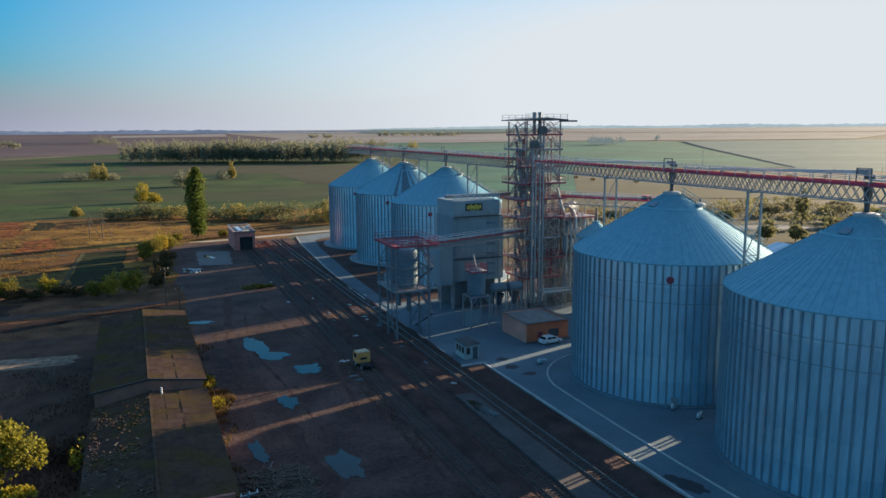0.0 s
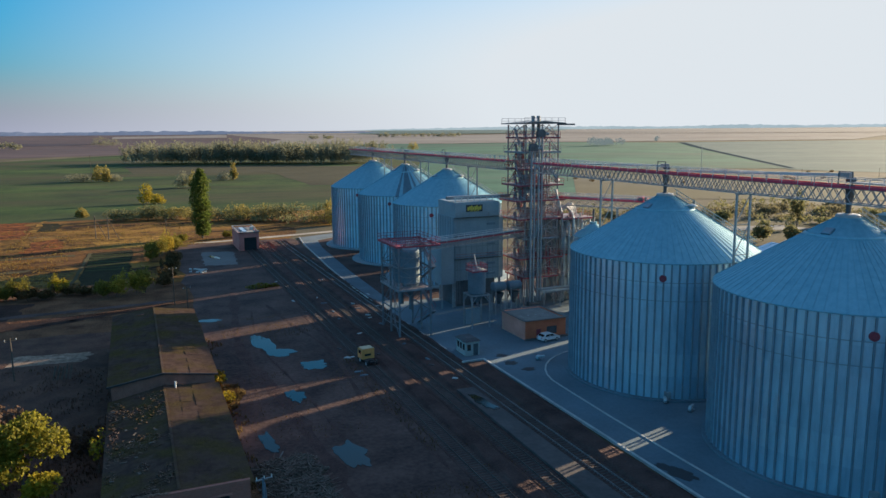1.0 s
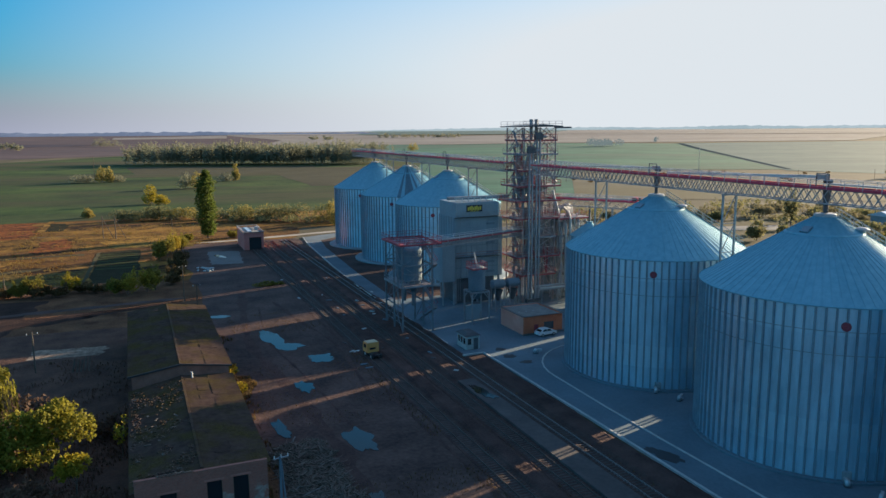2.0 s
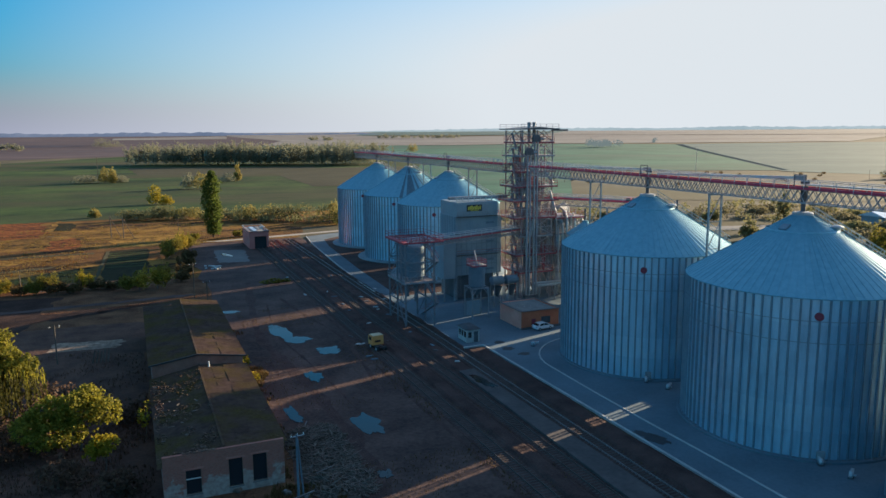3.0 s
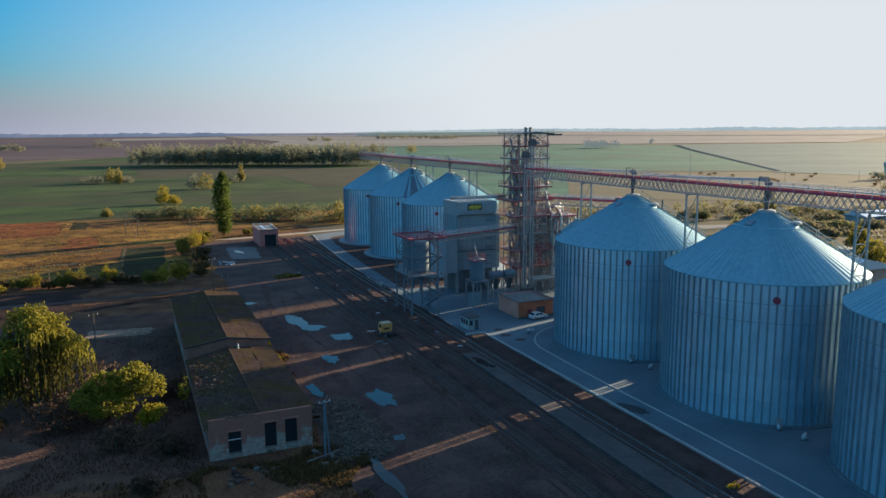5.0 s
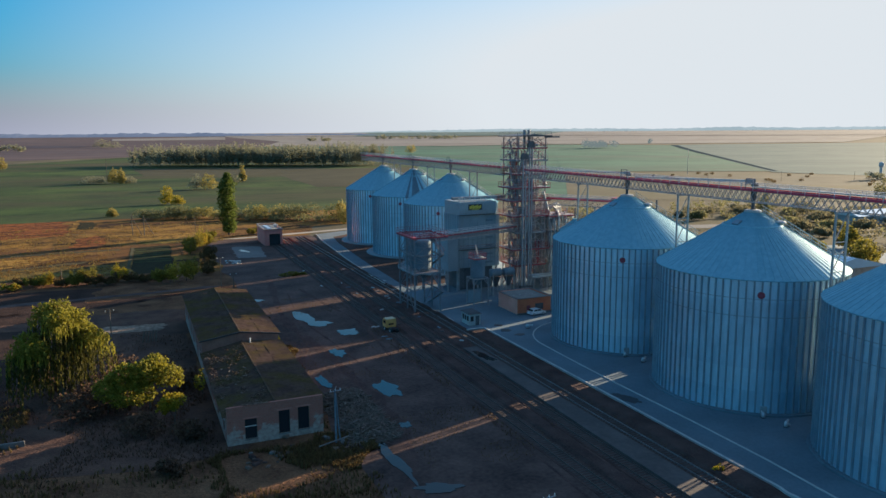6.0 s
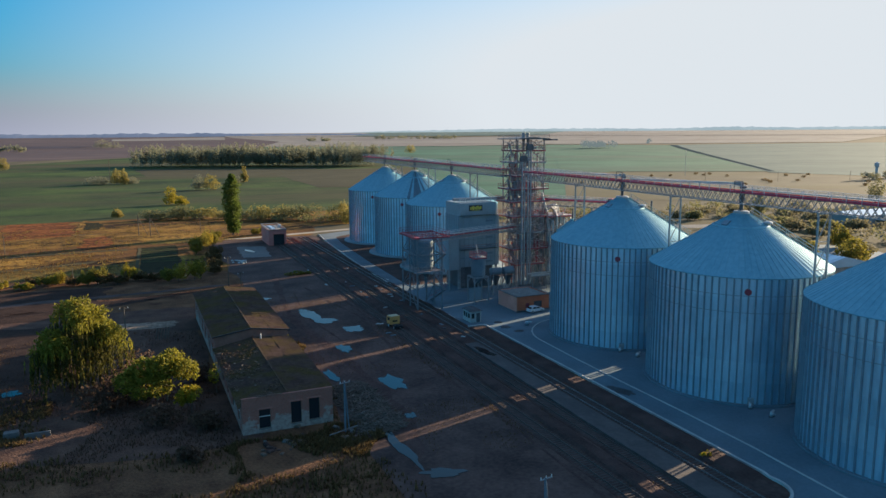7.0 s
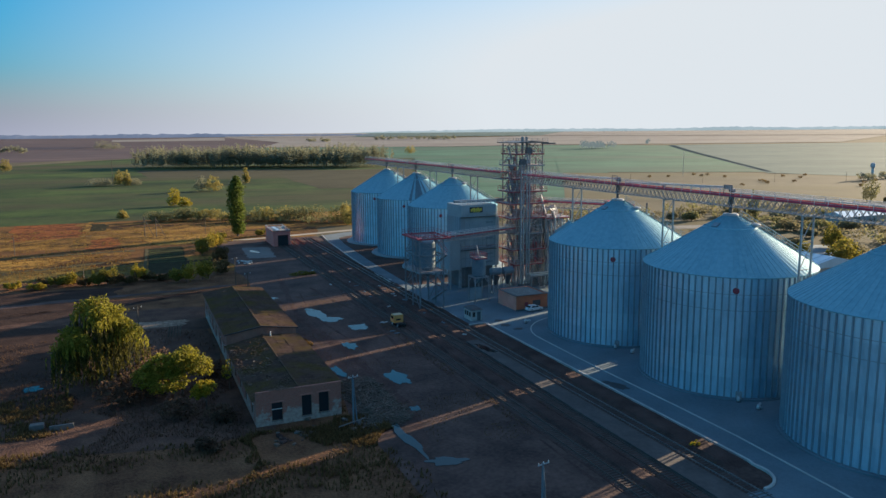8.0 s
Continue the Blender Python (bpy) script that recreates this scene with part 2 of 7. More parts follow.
M["asbestos"] = mossy_sheet()
M["wood"] = worn("grey_timber", (0.05, 0.036, 0.026), (0.13, 0.10, 0.075), 1.5, 8, 0.9, 0, 0.3)
M["white"] = worn("white_paint", (0.52, 0.51, 0.47), (0.66, 0.65, 0.61), 0.6, 5, 0.6, 0, 0.05)
M["booth"] = worn("greyed_booth_paint", (0.30, 0.32, 0.30), (0.42, 0.43, 0.40), 0.6, 5, 0.6, 0, 0.05)
M["car_paint"] = worn("silver_white_car_paint", (0.66, 0.67, 0.68), (0.72, 0.73, 0.74), 0.6, 5, 0.25, 0.1, 0.0)
M["yellow"] = worn("yellow_truck_paint", (0.60, 0.245, 0.06), (0.74, 0.34, 0.11), 0.9, 6, 0.7, 0, 0.05)
M["rubber"] = worn("tyre_rubber", (0.02, 0.02, 0.02), (0.04, 0.04, 0.04), 1, 8, 0.85, 0, 0.2)
M["blue_roof"] = worn("light_blue_sheet", (0.36, 0.46, 0.54), (0.46, 0.56, 0.64), 0.3, 4, 0.5, 0.3, 0.05)
M["bark"] = worn("bark", (0.06, 0.048, 0.036), (0.14, 0.11, 0.085), 1.2, 7, 0.95, 0, 0.6)


def glass_dark():
    k = Nodes("dark_glazing")
    return k.done((0.02, 0.025, 0.03), 0.08, 0.0, 0.6)


M["glass"] = glass_dark()


def water():
    k = Nodes("puddle_water")
    k.bump(k.noise(k.world_pos(), 2.0, 2), 0.02, 0.02)
    k.b.inputs["IOR"].default_value = 1.33
    return k.done((0.012, 0.012, 0.011), 0.06, 0.0, 0.4)


M["water"] = water()


def field(name, c0, c1, long_scale, turn=0.0, fine=0.25, spread=0.14, relief=0.5, patch=None):
    """Farmland: broad patches drawn out along the working direction, and drill rows."""
    k = Nodes(name)
    g = k.n.new("ShaderNodeNewGeometry")
    mp = k.n.new("ShaderNodeMapping")
    mp.vector_type = "TEXTURE"
    mp.inputs["Rotation"].default_value = (0, 0, radians(turn))
    mp.inputs["Scale"].default_value = (1, 6, 1)
    k.l.new(g.outputs["Position"], mp.inputs[0])
    big = k.noise(mp.outputs[0], long_scale, 5, 0.6)
    mid = k.noise(k.world_pos(), long_scale * 2.3, 5)
    small = k.noise(k.world_pos(), fine, 4, 0.7)
    f = k.math("ADD", k.math("MULTIPLY", big, 0.45), k.math("ADD", k.math("MULTIPLY", mid, 0.35), k.math("MULTIPLY", small, 0.2)))
    k.bump(small, relief, 0.4)
    col = k.ramp(f, [(0.5 - spread, c0), (0.5 + spread, c1)])
    if patch:
        wide = k.noise(mp.outputs[0], long_scale * 0.8, 6, 0.65)
        col = k.mix(k.ramp(wide, [(0.46, (0, 0, 0)), (0.60, (1, 1, 1))]), col, patch)
    return k.done(col, 0.95, 0, 0.1)


M["ground"] = field("dry_steppe", (0.074, 0.062, 0.039), (0.164, 0.131, 0.078), 0.01)
M["green"] = field("winter_wheat", (0.013, 0.030, 0.010), (0.058, 0.086, 0.022), 0.010, 84, 0.25, 0.075, 0.5, (0.062, 0.055, 0.027))
# far wheat and stubble tones below are shifted towards the haze over them
M["green2"] = field("hazed_winter_wheat", (0.029, 0.093, 0.060), (0.070, 0.168, 0.110), 0.006, 60, 0.1, 0.09, 0.5, (0.064, 0.114, 0.082))
M["plough"] = field("ploughed_soil", (0.046, 0.038, 0.050), (0.078, 0.061, 0.073), 0.006, 80, 0.05, 0.09)
M["strip_soil"] = worn("blue_grey_strip_soil", (0.058, 0.078, 0.082), (0.080, 0.100, 0.105), 0.02, 0.2, 1.0, 0, 0.0, spec=0.0)
M["mauve"] = field("harrowed_soil", (0.074, 0.051, 0.053), (0.125, 0.087, 0.084), 0.006, 80, 0.05, 0.09, 0.5, (0.090, 0.066, 0.069))
M["stubble"] = field("hazed_stubble", (0.185, 0.155, 0.135), (0.262, 0.232, 0.202), 0.005, 60, 0.1, 0.1)
M["tan"] = field("tan_stubble", (0.094, 0.078, 0.050), (0.156, 0.131, 0.084), 0.01, 60, 0.25, 0.1, 0.5, (0.117, 0.098, 0.051))
M["meadow"] = field("dry_orange_meadow", (0.016, 0.008, 0.004), (0.265, 0.132, 0.027), 0.06, 84, 0.5, 0.065, 1.0, (0.135, 0.058, 0.018))
M["gravel"] = worn("pale_track_gravel", (0.22, 0.18, 0.14), (0.36, 0.31, 0.25), 0.1, 2, 0.95, 0, 0.2)


def foliage(name, c0, c1, c2):
    """Leaves: each clump its own tone, some light passing through."""
    k = Nodes(name)
    g = k.n.new("ShaderNodeNewGeometry")
    col = k.ramp(g.outputs["Random Per Island"], [(0.0, c0), (0.55, c1), (1.0, c2)])
    big = k.noise(k.world_pos(), 0.35, 3)
    col = k.mix(k.math("MULTIPLY", big, 0.5), col, c0)
    k.done(col, 0.7, 0, 0.2)
    tr = k.n.new("ShaderNodeBsdfTranslucent")
    mx = k.n.new("ShaderNodeMixShader")
    mx.inputs[0].default_value = 0.5
    k.l.new(col, tr.inputs[0])
    k.l.new(k.b.outputs[0], mx.inputs[1])
    k.l.new(tr.outputs[0], mx.inputs[2])
    k.l.new(mx.outputs[0], k.n["Material Output"].inputs[0])
    return k.m


M["leaf_willow"] = foliage("willow_leaves", (0.135, 0.128, 0.015), (0.258, 0.225, 0.028), (0.345, 0.290, 0.046))
M["leaf_yellow"] = foliage("autumn_yellow_leaves", (0.189, 0.155, 0.013), (0.344, 0.267, 0.022), (0.447, 0.327, 0.030))
M["leaf_green"] = foliage("dull_green_leaves", (0.060, 0.086, 0.015), (0.112, 0.138, 0.026), (0.172, 0.181, 0.043))
M["leaf_brown"] = foliage("russet_scrub_leaves", (0.085, 0.054, 0.024), (0.150, 0.098, 0.040), (0.200, 0.138, 0.055))
# leaf tone lifted so far trees carry the haze in their colour
M["leaf_far"] = foliage("hazed_far_leaves", (0.190, 0.192, 0.130), (0.230, 0.225, 0.145), (0.280, 0.258, 0.158))
M["fallow"] = field("thin_wheat", (0.051, 0.039, 0.019), (0.094, 0.078, 0.039), 0.012, 80)
M["tower_steel"] = worn("rust_stained_steel", (0.22, 0.165, 0.165), (0.41, 0.345, 0.345), 0.9, 5, 0.6, 0.2, 0.08)
M["meadow_red"] = field("russet_dry_grass", (0.045, 0.015, 0.007), (0.265, 0.082, 0.019), 0.2, 84, 0.5, 0.07, 1.0)
M["meadow_olive"] = field("olive_dry_grass", (0.024, 0.015, 0.006), (0.205, 0.125, 0.026), 0.12, 84, 0.5, 0.08, 1.0)
M["meadow_gold"] = field("golden_dry_grass", (0.062, 0.031, 0.009), (0.390, 0.203, 0.039), 0.2, 84, 0.5, 0.07, 1.0)
M["bin_paint"] = worn("dull_blue_grey_bin_paint", (0.10, 0.14, 0.165), (0.155, 0.205, 0.235), 0.5, 4, 0.9, 0.0, 0.08)
M["hatch_red"] = worn("crimson_hatch_paint", (0.26, 0.03, 0.045), (0.35, 0.05, 0.065), 0.7, 5, 0.6, 0.0, 0.05)
M["trunk_grey"] = worn("weathered_trunk_grey", (0.23, 0.235, 0.245), (0.39, 0.395, 0.405), 0.5, 3, 0.65, 0.25, 0.1)
M["lath"] = worn("weathered_lath", (0.075, 0.040, 0.026), (0.22, 0.13, 0.088), 1.5, 8, 0.9, 0, 0.3)
M["yellow_pale"] = worn("pale_yellow_paint", (0.46, 0.33, 0.19), (0.57, 0.43, 0.27), 0.9, 6, 0.6, 0, 0.05)
M["garden_row"] = worn("garden_leaf_green", (0.022, 0.030, 0.009), (0.062, 0.076, 0.020), 0.6, 4, 0.9, 0, 0.8, dist=0.2, spec=0.1)
M["garden_soil"] = worn("dug_garden_soil", (0.016, 0.015, 0.008), (0.046, 0.040, 0.020), 0.4, 3, 0.95, 0, 0.6, dist=0.2, spec=0.05)
# bare earth made pale for the sun streak that crosses it
M["bare"] = worn("sunlit_bare_earth", (0.075, 0.050, 0.037), (0.36, 0.262, 0.195), 0.8, 3, 0.95, 0, 0.5, dist=0.1, spec=0.05)
# leaf tone darkened for the shade inside the scrub
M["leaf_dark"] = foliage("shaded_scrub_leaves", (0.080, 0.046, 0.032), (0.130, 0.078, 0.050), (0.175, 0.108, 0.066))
M["green_thin"] = field("thin_winter_wheat", (0.039, 0.035, 0.020), (0.082, 0.072, 0.039), 0.012, 80)
M["strip_concrete"] = worn("muddy_worn_concrete", (0.044, 0.034, 0.033), (0.108, 0.085, 0.078), 0.25, 1.6, 0.85, 0, 0.4)
M["road_concrete"] = worn("dusty_road_concrete", (0.060, 0.085, 0.102), (0.120, 0.158, 0.184), 0.2, 2.0, 0.85, 0, 0.25)
M["heap_wood"] = worn("bleached_branches", (0.080, 0.052, 0.042), (0.190, 0.130, 0.105), 1.5, 8, 0.9, 0, 0.3)
M["lath_dark"] = worn("dark_weathered_lath", (0.06, 0.036, 0.025), (0.19, 0.125, 0.09), 1.5, 8, 0.9, 0, 0.3)
M["ring"] = worn("weathered_foundation_concrete", (0.17, 0.20, 0.215), (0.27, 0.31, 0.325), 0.4, 4, 0.85, 0, 0.2)
M["rod"] = worn("pale_rusty_rod", (0.48, 0.43, 0.42), (0.70, 0.65, 0.64), 0.9, 5, 0.6, 0.2, 0.05)
M["dryer_rib"] = worn("darker_blue_grey_paint", (0.125, 0.175, 0.21), (0.19, 0.25, 0.295), 0.4, 3, 0.6, 0.2, 0.05)
M["cyclone_metal"] = worn("bright_cyclone_metal", (0.48, 0.49, 0.50), (0.66, 0.67, 0.68), 0.8, 5, 0.5, 0.4, 0.05)
M["gable_plaster"] = worn("grimy_gable_plaster", (0.170, 0.070, 0.050), (0.310, 0.142, 0.102), 0.6, 5, 0.9, 0, 0.3)
# stubble tone with the distance haze mixed into it
M["tan_green"] = field("hazed_tan_stubble", (0.066, 0.106, 0.098), (0.106, 0.152, 0.134), 0.01, 60, 0.1, 0.1)
M["bridge_steel"] = worn("pale_bridge_steel", (0.24, 0.225, 0.225), (0.40, 0.38, 0.375), 0.8, 5, 0.6, 0.2, 0.06)


# ---- ground and fields ----
def rise(x, y):
    """Height of the plain: flat round the works, lifting gently towards the horizon."""
    u = min(max((math.hypot(x, y) - 1400) / 3300, 0), 1)
    return 38 * u * u * (3 - 2 * u)


def ground_sheet():
    g = Geo()
    radii = [0, 60, 140, 260, 420, 650, 950, 1300, 1600, 1900, 2200, 2500, 2800, 3100, 3400, 3700, 4000, 4300, 4600, 4750]
    n = 96
    vs = [(0, 0, 0)]
    for r in radii[1:]:
        vs += [(r * math.cos(2 * math.pi * i / n), r * math.sin(2 * math.pi * i / n), rise(r, 0)) for i in range(n)]
    fs = [(0, 1 + i, 1 + (i + 1) % n) for i in range(n)]
    for k in range(len(radii) - 2):
        a, b = 1 + k * n, 1 + (k + 1) * n
        fs += [(a + i, b + i, b + (i + 1) % n, a + (i + 1) % n) for i in range(n)]
    g.add(vs, fs)
    return solid("ground", g, M["ground"], "dry grassy plain reaching to the horizon", "ground", kind="structure", smooth=True)


ground_sheet()


def sheet(name, corners, lift, material, label, category="field", steps=12, wobble=0.0, grain=0.11):
    """A four-cornered sheet laid on the plain."""
    a, b, c, d = [Vector((x, y, 0)) for x, y in corners]
    g = Geo()
    vs, n = [], steps
    for j in range(n + 1):
        for i in range(n + 1):
            p = a.lerp(b, i / n).lerp(d.lerp(c, i / n), j / n)
            if wobble:
                p += Vector((noise.noise(p * grain), noise.noise(p * grain + Vector((9, 4, 2))), 0)) * min(wobble, 0.45 / grain)
                p += Vector((noise.noise(p * 0.9), noise.noise(p * 0.9 + Vector((5, 7, 1))), 0)) * 0.4
            vs.append((p.x, p.y, rise(p.x, p.y) + lift))
    g.add(vs, [(j * (n + 1) + i, j * (n + 1) + i + 1, (j + 1) * (n + 1) + i + 1, (j + 1) * (n + 1) + i) for j in range(n) for i in range(n)])
    return solid(name, g, material, label, category, kind="structure")


sheet("field_wheat_west", [(-420, 372), (120, 352), (330, 850), (-230, 1040)], 0.12, M["green"], "dark green winter wheat field")
sheet("field_wheat_upper", [(-230, 1040), (330, 850), (420, 1100), (10, 1400)], 0.12, M["green"], "dark green winter wheat behind a belt of trees")
sheet("field_fallow", [(116, 520), (200, 490), (290, 780), (120, 812)], 0.2, M["green_thin"], "brownish thin patch in a wheat field", wobble=12)
sheet("field_fallow", [(-10, 905), (190, 835), (170, 690), (0, 735)], 0.19, M["green_thin"], "brownish thin patch in a wheat field", wobble=14)
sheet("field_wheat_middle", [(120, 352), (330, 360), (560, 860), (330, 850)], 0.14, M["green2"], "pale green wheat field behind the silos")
sheet("field_harrowed", [(-700, 1000), (0, 1385), (330, 1990), (-600, 1963)], 0.3, M["mauve"], "mauve-brown harrowed field", steps=16)
sheet("field_harrowed_far", [(-800, 1950), (326, 1990), (480, 2510), (-800, 2490)], 0.5, M["mauve"], "mauve harrowed field in the distance", steps=16)
sheet("field_harrowed_far", [(-900, 2480), (480, 2500), (385, 3380), (-900, 3560)], 0.7, M["mauve"], "mauve harrowed field near the horizon", steps=16)
sheet("field_ploughed", [(-800, 1965), (-138, 2120), (-86, 2263), (-800, 2500)], 1.1, M["plough"], "dark purple-brown ploughed field", steps=16)
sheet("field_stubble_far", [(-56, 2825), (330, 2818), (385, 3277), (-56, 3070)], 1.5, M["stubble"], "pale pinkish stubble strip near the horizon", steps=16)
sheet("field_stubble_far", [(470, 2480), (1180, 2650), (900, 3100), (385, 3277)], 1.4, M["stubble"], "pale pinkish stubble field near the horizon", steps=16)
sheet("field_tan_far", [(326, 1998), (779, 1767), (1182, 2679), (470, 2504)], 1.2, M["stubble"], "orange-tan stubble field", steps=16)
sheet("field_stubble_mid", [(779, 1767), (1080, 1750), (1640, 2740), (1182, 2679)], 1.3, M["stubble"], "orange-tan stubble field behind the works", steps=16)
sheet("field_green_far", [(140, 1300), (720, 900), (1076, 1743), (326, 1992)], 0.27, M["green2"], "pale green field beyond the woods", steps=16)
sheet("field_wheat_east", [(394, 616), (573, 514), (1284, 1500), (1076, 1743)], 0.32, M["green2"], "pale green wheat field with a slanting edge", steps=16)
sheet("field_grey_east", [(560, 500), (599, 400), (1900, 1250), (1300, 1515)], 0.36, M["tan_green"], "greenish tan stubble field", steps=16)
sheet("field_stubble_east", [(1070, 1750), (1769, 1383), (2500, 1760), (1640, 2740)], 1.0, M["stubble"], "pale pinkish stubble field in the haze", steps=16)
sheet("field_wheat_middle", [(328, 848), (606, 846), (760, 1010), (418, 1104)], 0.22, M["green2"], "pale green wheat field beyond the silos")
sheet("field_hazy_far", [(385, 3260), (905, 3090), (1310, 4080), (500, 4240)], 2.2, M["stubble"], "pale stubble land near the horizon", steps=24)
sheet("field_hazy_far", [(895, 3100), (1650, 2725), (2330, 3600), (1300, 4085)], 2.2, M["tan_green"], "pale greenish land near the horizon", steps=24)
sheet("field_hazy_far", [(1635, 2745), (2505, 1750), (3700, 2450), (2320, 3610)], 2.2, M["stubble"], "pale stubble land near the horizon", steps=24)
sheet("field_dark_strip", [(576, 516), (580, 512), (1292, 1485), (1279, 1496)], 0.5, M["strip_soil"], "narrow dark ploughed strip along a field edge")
sheet("field_tan_east", [(230, 350), (398, 240), (640, 410), (394, 610)], 0.2, M["tan"], "tan stubble field behind the silos")
sheet("meadow", [(-420, 196), (24, 196), (60, 290), (-420, 372)], 0.06, M["meadow"], "orange dry-grass meadow", steps=24, wobble=8)
sheet("meadow_far", [(-420, 372), (60, 290), (120, 300), (120, 352)], 0.07, M["meadow"], "dry grass strip along a field edge")
sheet("meadow_plot", [(-37.5, 322), (-31, 320), (-31, 350), (-37.5, 352)], 0.17, M["garden_soil"], "small dug plot in the dry meadow", steps=6, wobble=2)
sheet("garden_plot", [(-17, 196), (-4, 205), (-3, 257), (-15, 256)], 0.12, M["garden_soil"], "small green kitchen-garden plot", steps=8, wobble=2)
for k in range(7):
    y = 222 + 4.6 * k
    sheet("garden_row", [(-15.8 + 0.1 * k, y), (-4.4 + 0.1 * k, y - 1.0), (-4.4 + 0.1 * k, y + 0.4), (-15.8 + 0.1 * k, y + 1.4)], 0.17, M["garden_row"], "row of green vegetables in a garden plot", "garden row", steps=10, wobble=0.5, grain=0.4)
sheet("garden_path", [(-18.4, 204), (-17.4, 204), (-15.2, 256), (-16.2, 256)], 0.14, M["fallow"], "narrow trodden path beside a garden plot", "path", steps=16, wobble=0.4, grain=0.3)
sheet("meadow_plot_edge", [(-40.5, 321), (-37.8, 320), (-37.6, 360), (-39.5, 361)], 0.16, M["meadow_gold"], "pale grass border of a dug plot", steps=10, wobble=1)
sheet("worn_patch", [(16, 217), (25, 215), (27, 240), (17, 243)], 0.10, M["concrete_old"], "grey worn patch of hardcore in the yard", "ground", steps=24, wobble=2.4, grain=0.5)
sheet("weed_ground", [(-420, -300), (10, -300), (10, 196), (-420, 196)], 0.05, M["weeds"], "rough brown weedy ground", steps=20)
# the dark sheets from here to the verge lay shade down as ground colour
sheet("damp_ground", [(-120, 84), (-5, 61), (-5, 150), (-120, 160)], 0.075, M["shade_litter"], "leaf-strewn ground west of the old building, shade put into its colour", "ground", steps=48, wobble=4, grain=0.12)
sheet("damp_ground", [(-170, 84), (-119, 76), (-119, 160), (-170, 176)], 0.07, M["shade_litter"], "ground beyond the scrub, shade put into its colour", "ground", steps=24, wobble=4, grain=0.12)
sheet("dark_scrub_floor", [(-170, 88), (-33, 84), (-31, 143), (-170, 152)], 0.088, M["shade_soil"], "bare ground west of the willow, shade put into its colour", "ground", steps=40, wobble=5, grain=0.15)
sheet("dark_verge", [(-170, 142), (-30, 150), (-24, 184), (-170, 194)], 0.08, M["shade_soil"], "verge below the bush row, shade put into its colour", "ground", steps=40, wobble=4, grain=0.2)
sheet("dirt_track_west", [(-120, 152), (-46, 158), (-24, 158), (6, 170)], 0.085, M["shade_soil"], "verge of the dirt track, shade put into its colour", "track", steps=40, wobble=3, grain=0.3)
sheet("dirt_track_west", [(-120, 163), (4, 171.5), (6, 174), (-120, 167)], 0.10, M["earth"], "rutted dirt track beside a bush row", "track", steps=48, wobble=2.4, grain=0.3)
sheet("meadow_strip", [(-73, 372), (-43, 357), (-40, 306), (-66, 298)], 0.10, M["meadow_red"], "russet strip in the dry meadow", steps=24, wobble=6)
sheet("meadow_strip", [(-62, 222), (-44, 236), (-30, 247), (-66, 250)], 0.10, M["meadow_gold"], "golden strip in the dry meadow", steps=24, wobble=7)
sheet("meadow_strip", [(-36, 260), (-24, 260), (-25, 296), (-36, 292)], 0.11, M["meadow_red"], "russet strip in the dry meadow", steps=20, wobble=4)
sheet("meadow_strip", [(-12, 268), (8, 266), (10, 290), (-20, 292)], 0.11, M["meadow_gold"], "golden strip in the dry meadow", steps=20, wobble=5)
sheet("meadow_strip", [(-120, 203), (-20, 203), (-20, 222), (-120, 232)], 0.09, M["meadow_olive"], "olive-brown strip in the dry meadow", steps=24, wobble=7)
sheet("meadow_strip", [(-12, 262), (14, 258), (18, 268), (-14, 276)], 0.12, M["meadow_olive"], "olive-brown strip in the dry meadow", steps=20, wobble=4)
# bank and bush shadows laid on the meadow as dark strips
sheet("meadow_furrow", [(-110, 249), (-20, 252), (-20, 255), (-110, 253.5)], 0.14, M["fallow"], "furrow across the dry meadow, its shade put into colour", steps=40, wobble=3, grain=0.2)
sheet("meadow_furrow", [(-70, 215), (-30, 228), (-30, 231.5), (-70, 221)], 0.14, M["fallow"], "furrow across the dry meadow, its shade put into colour", steps=40, wobble=3, grain=0.2)
sheet("meadow_furrow", [(-90, 190), (2, 189), (4, 199), (-90, 206)], 0.13, M["weeds"], "weedy strip under a bush row, shade put into its colour", steps=40, wobble=5, grain=0.2)
sheet("yard", [(6, -120), (50.9, -120), (50.9, 262), (10, 262)], 0.08, M["earth"], "dark muddy yard between the tracks and an old building", "yard", steps=40, wobble=2.0)
sheet("dirt_road_north", [(12, 264.5), (24, 263.2), (110, 277), (110, 283)], 0.11, M["gravel"], "pale dirt road past the works", "road", steps=16, wobble=1.5)
sheet("bare_patch", [(-23.5, 132.6), (-11.4, 131.4), (-10.4, 136.8), (-22.4, 138.8)], 0.10, M["bare"], "bare ground beside the old building, sun streak put into its colour", "ground", steps=30, wobble=2.6, grain=0.9)
sheet("yard_east", [(100, -40), (250, 10), (250, 235), (100, 200)], 0.06, M["fallow"], "rough dry weedy ground behind the silos", "ground", steps=16)
sheet("road_east", [(150, 238), (196, 214), (240, 196), (236, 212)], 0.12, M["concrete_old"], "grey gravel road behind the silos", "road")
sheet("lot_east", [(176, 104), (206, 100), (222, 150), (196, 160)], 0.14, M["concrete"], "pale concrete lot behind the silos", "lot")


def slab(name, outline, top, material, label, category="pavement"):
    return solid(name, Geo().prism(outline, -0.3, top), material, label, category, kind="structure")


def arc(cx, cy, r, a0, a1, n=10):
    return [(cx + r * math.cos(radians(a0 + (a1 - a0) * i / n)), cy + r * math.sin(radians(a0 + (a1 - a0) * i / n))) for i in range(n + 1)]


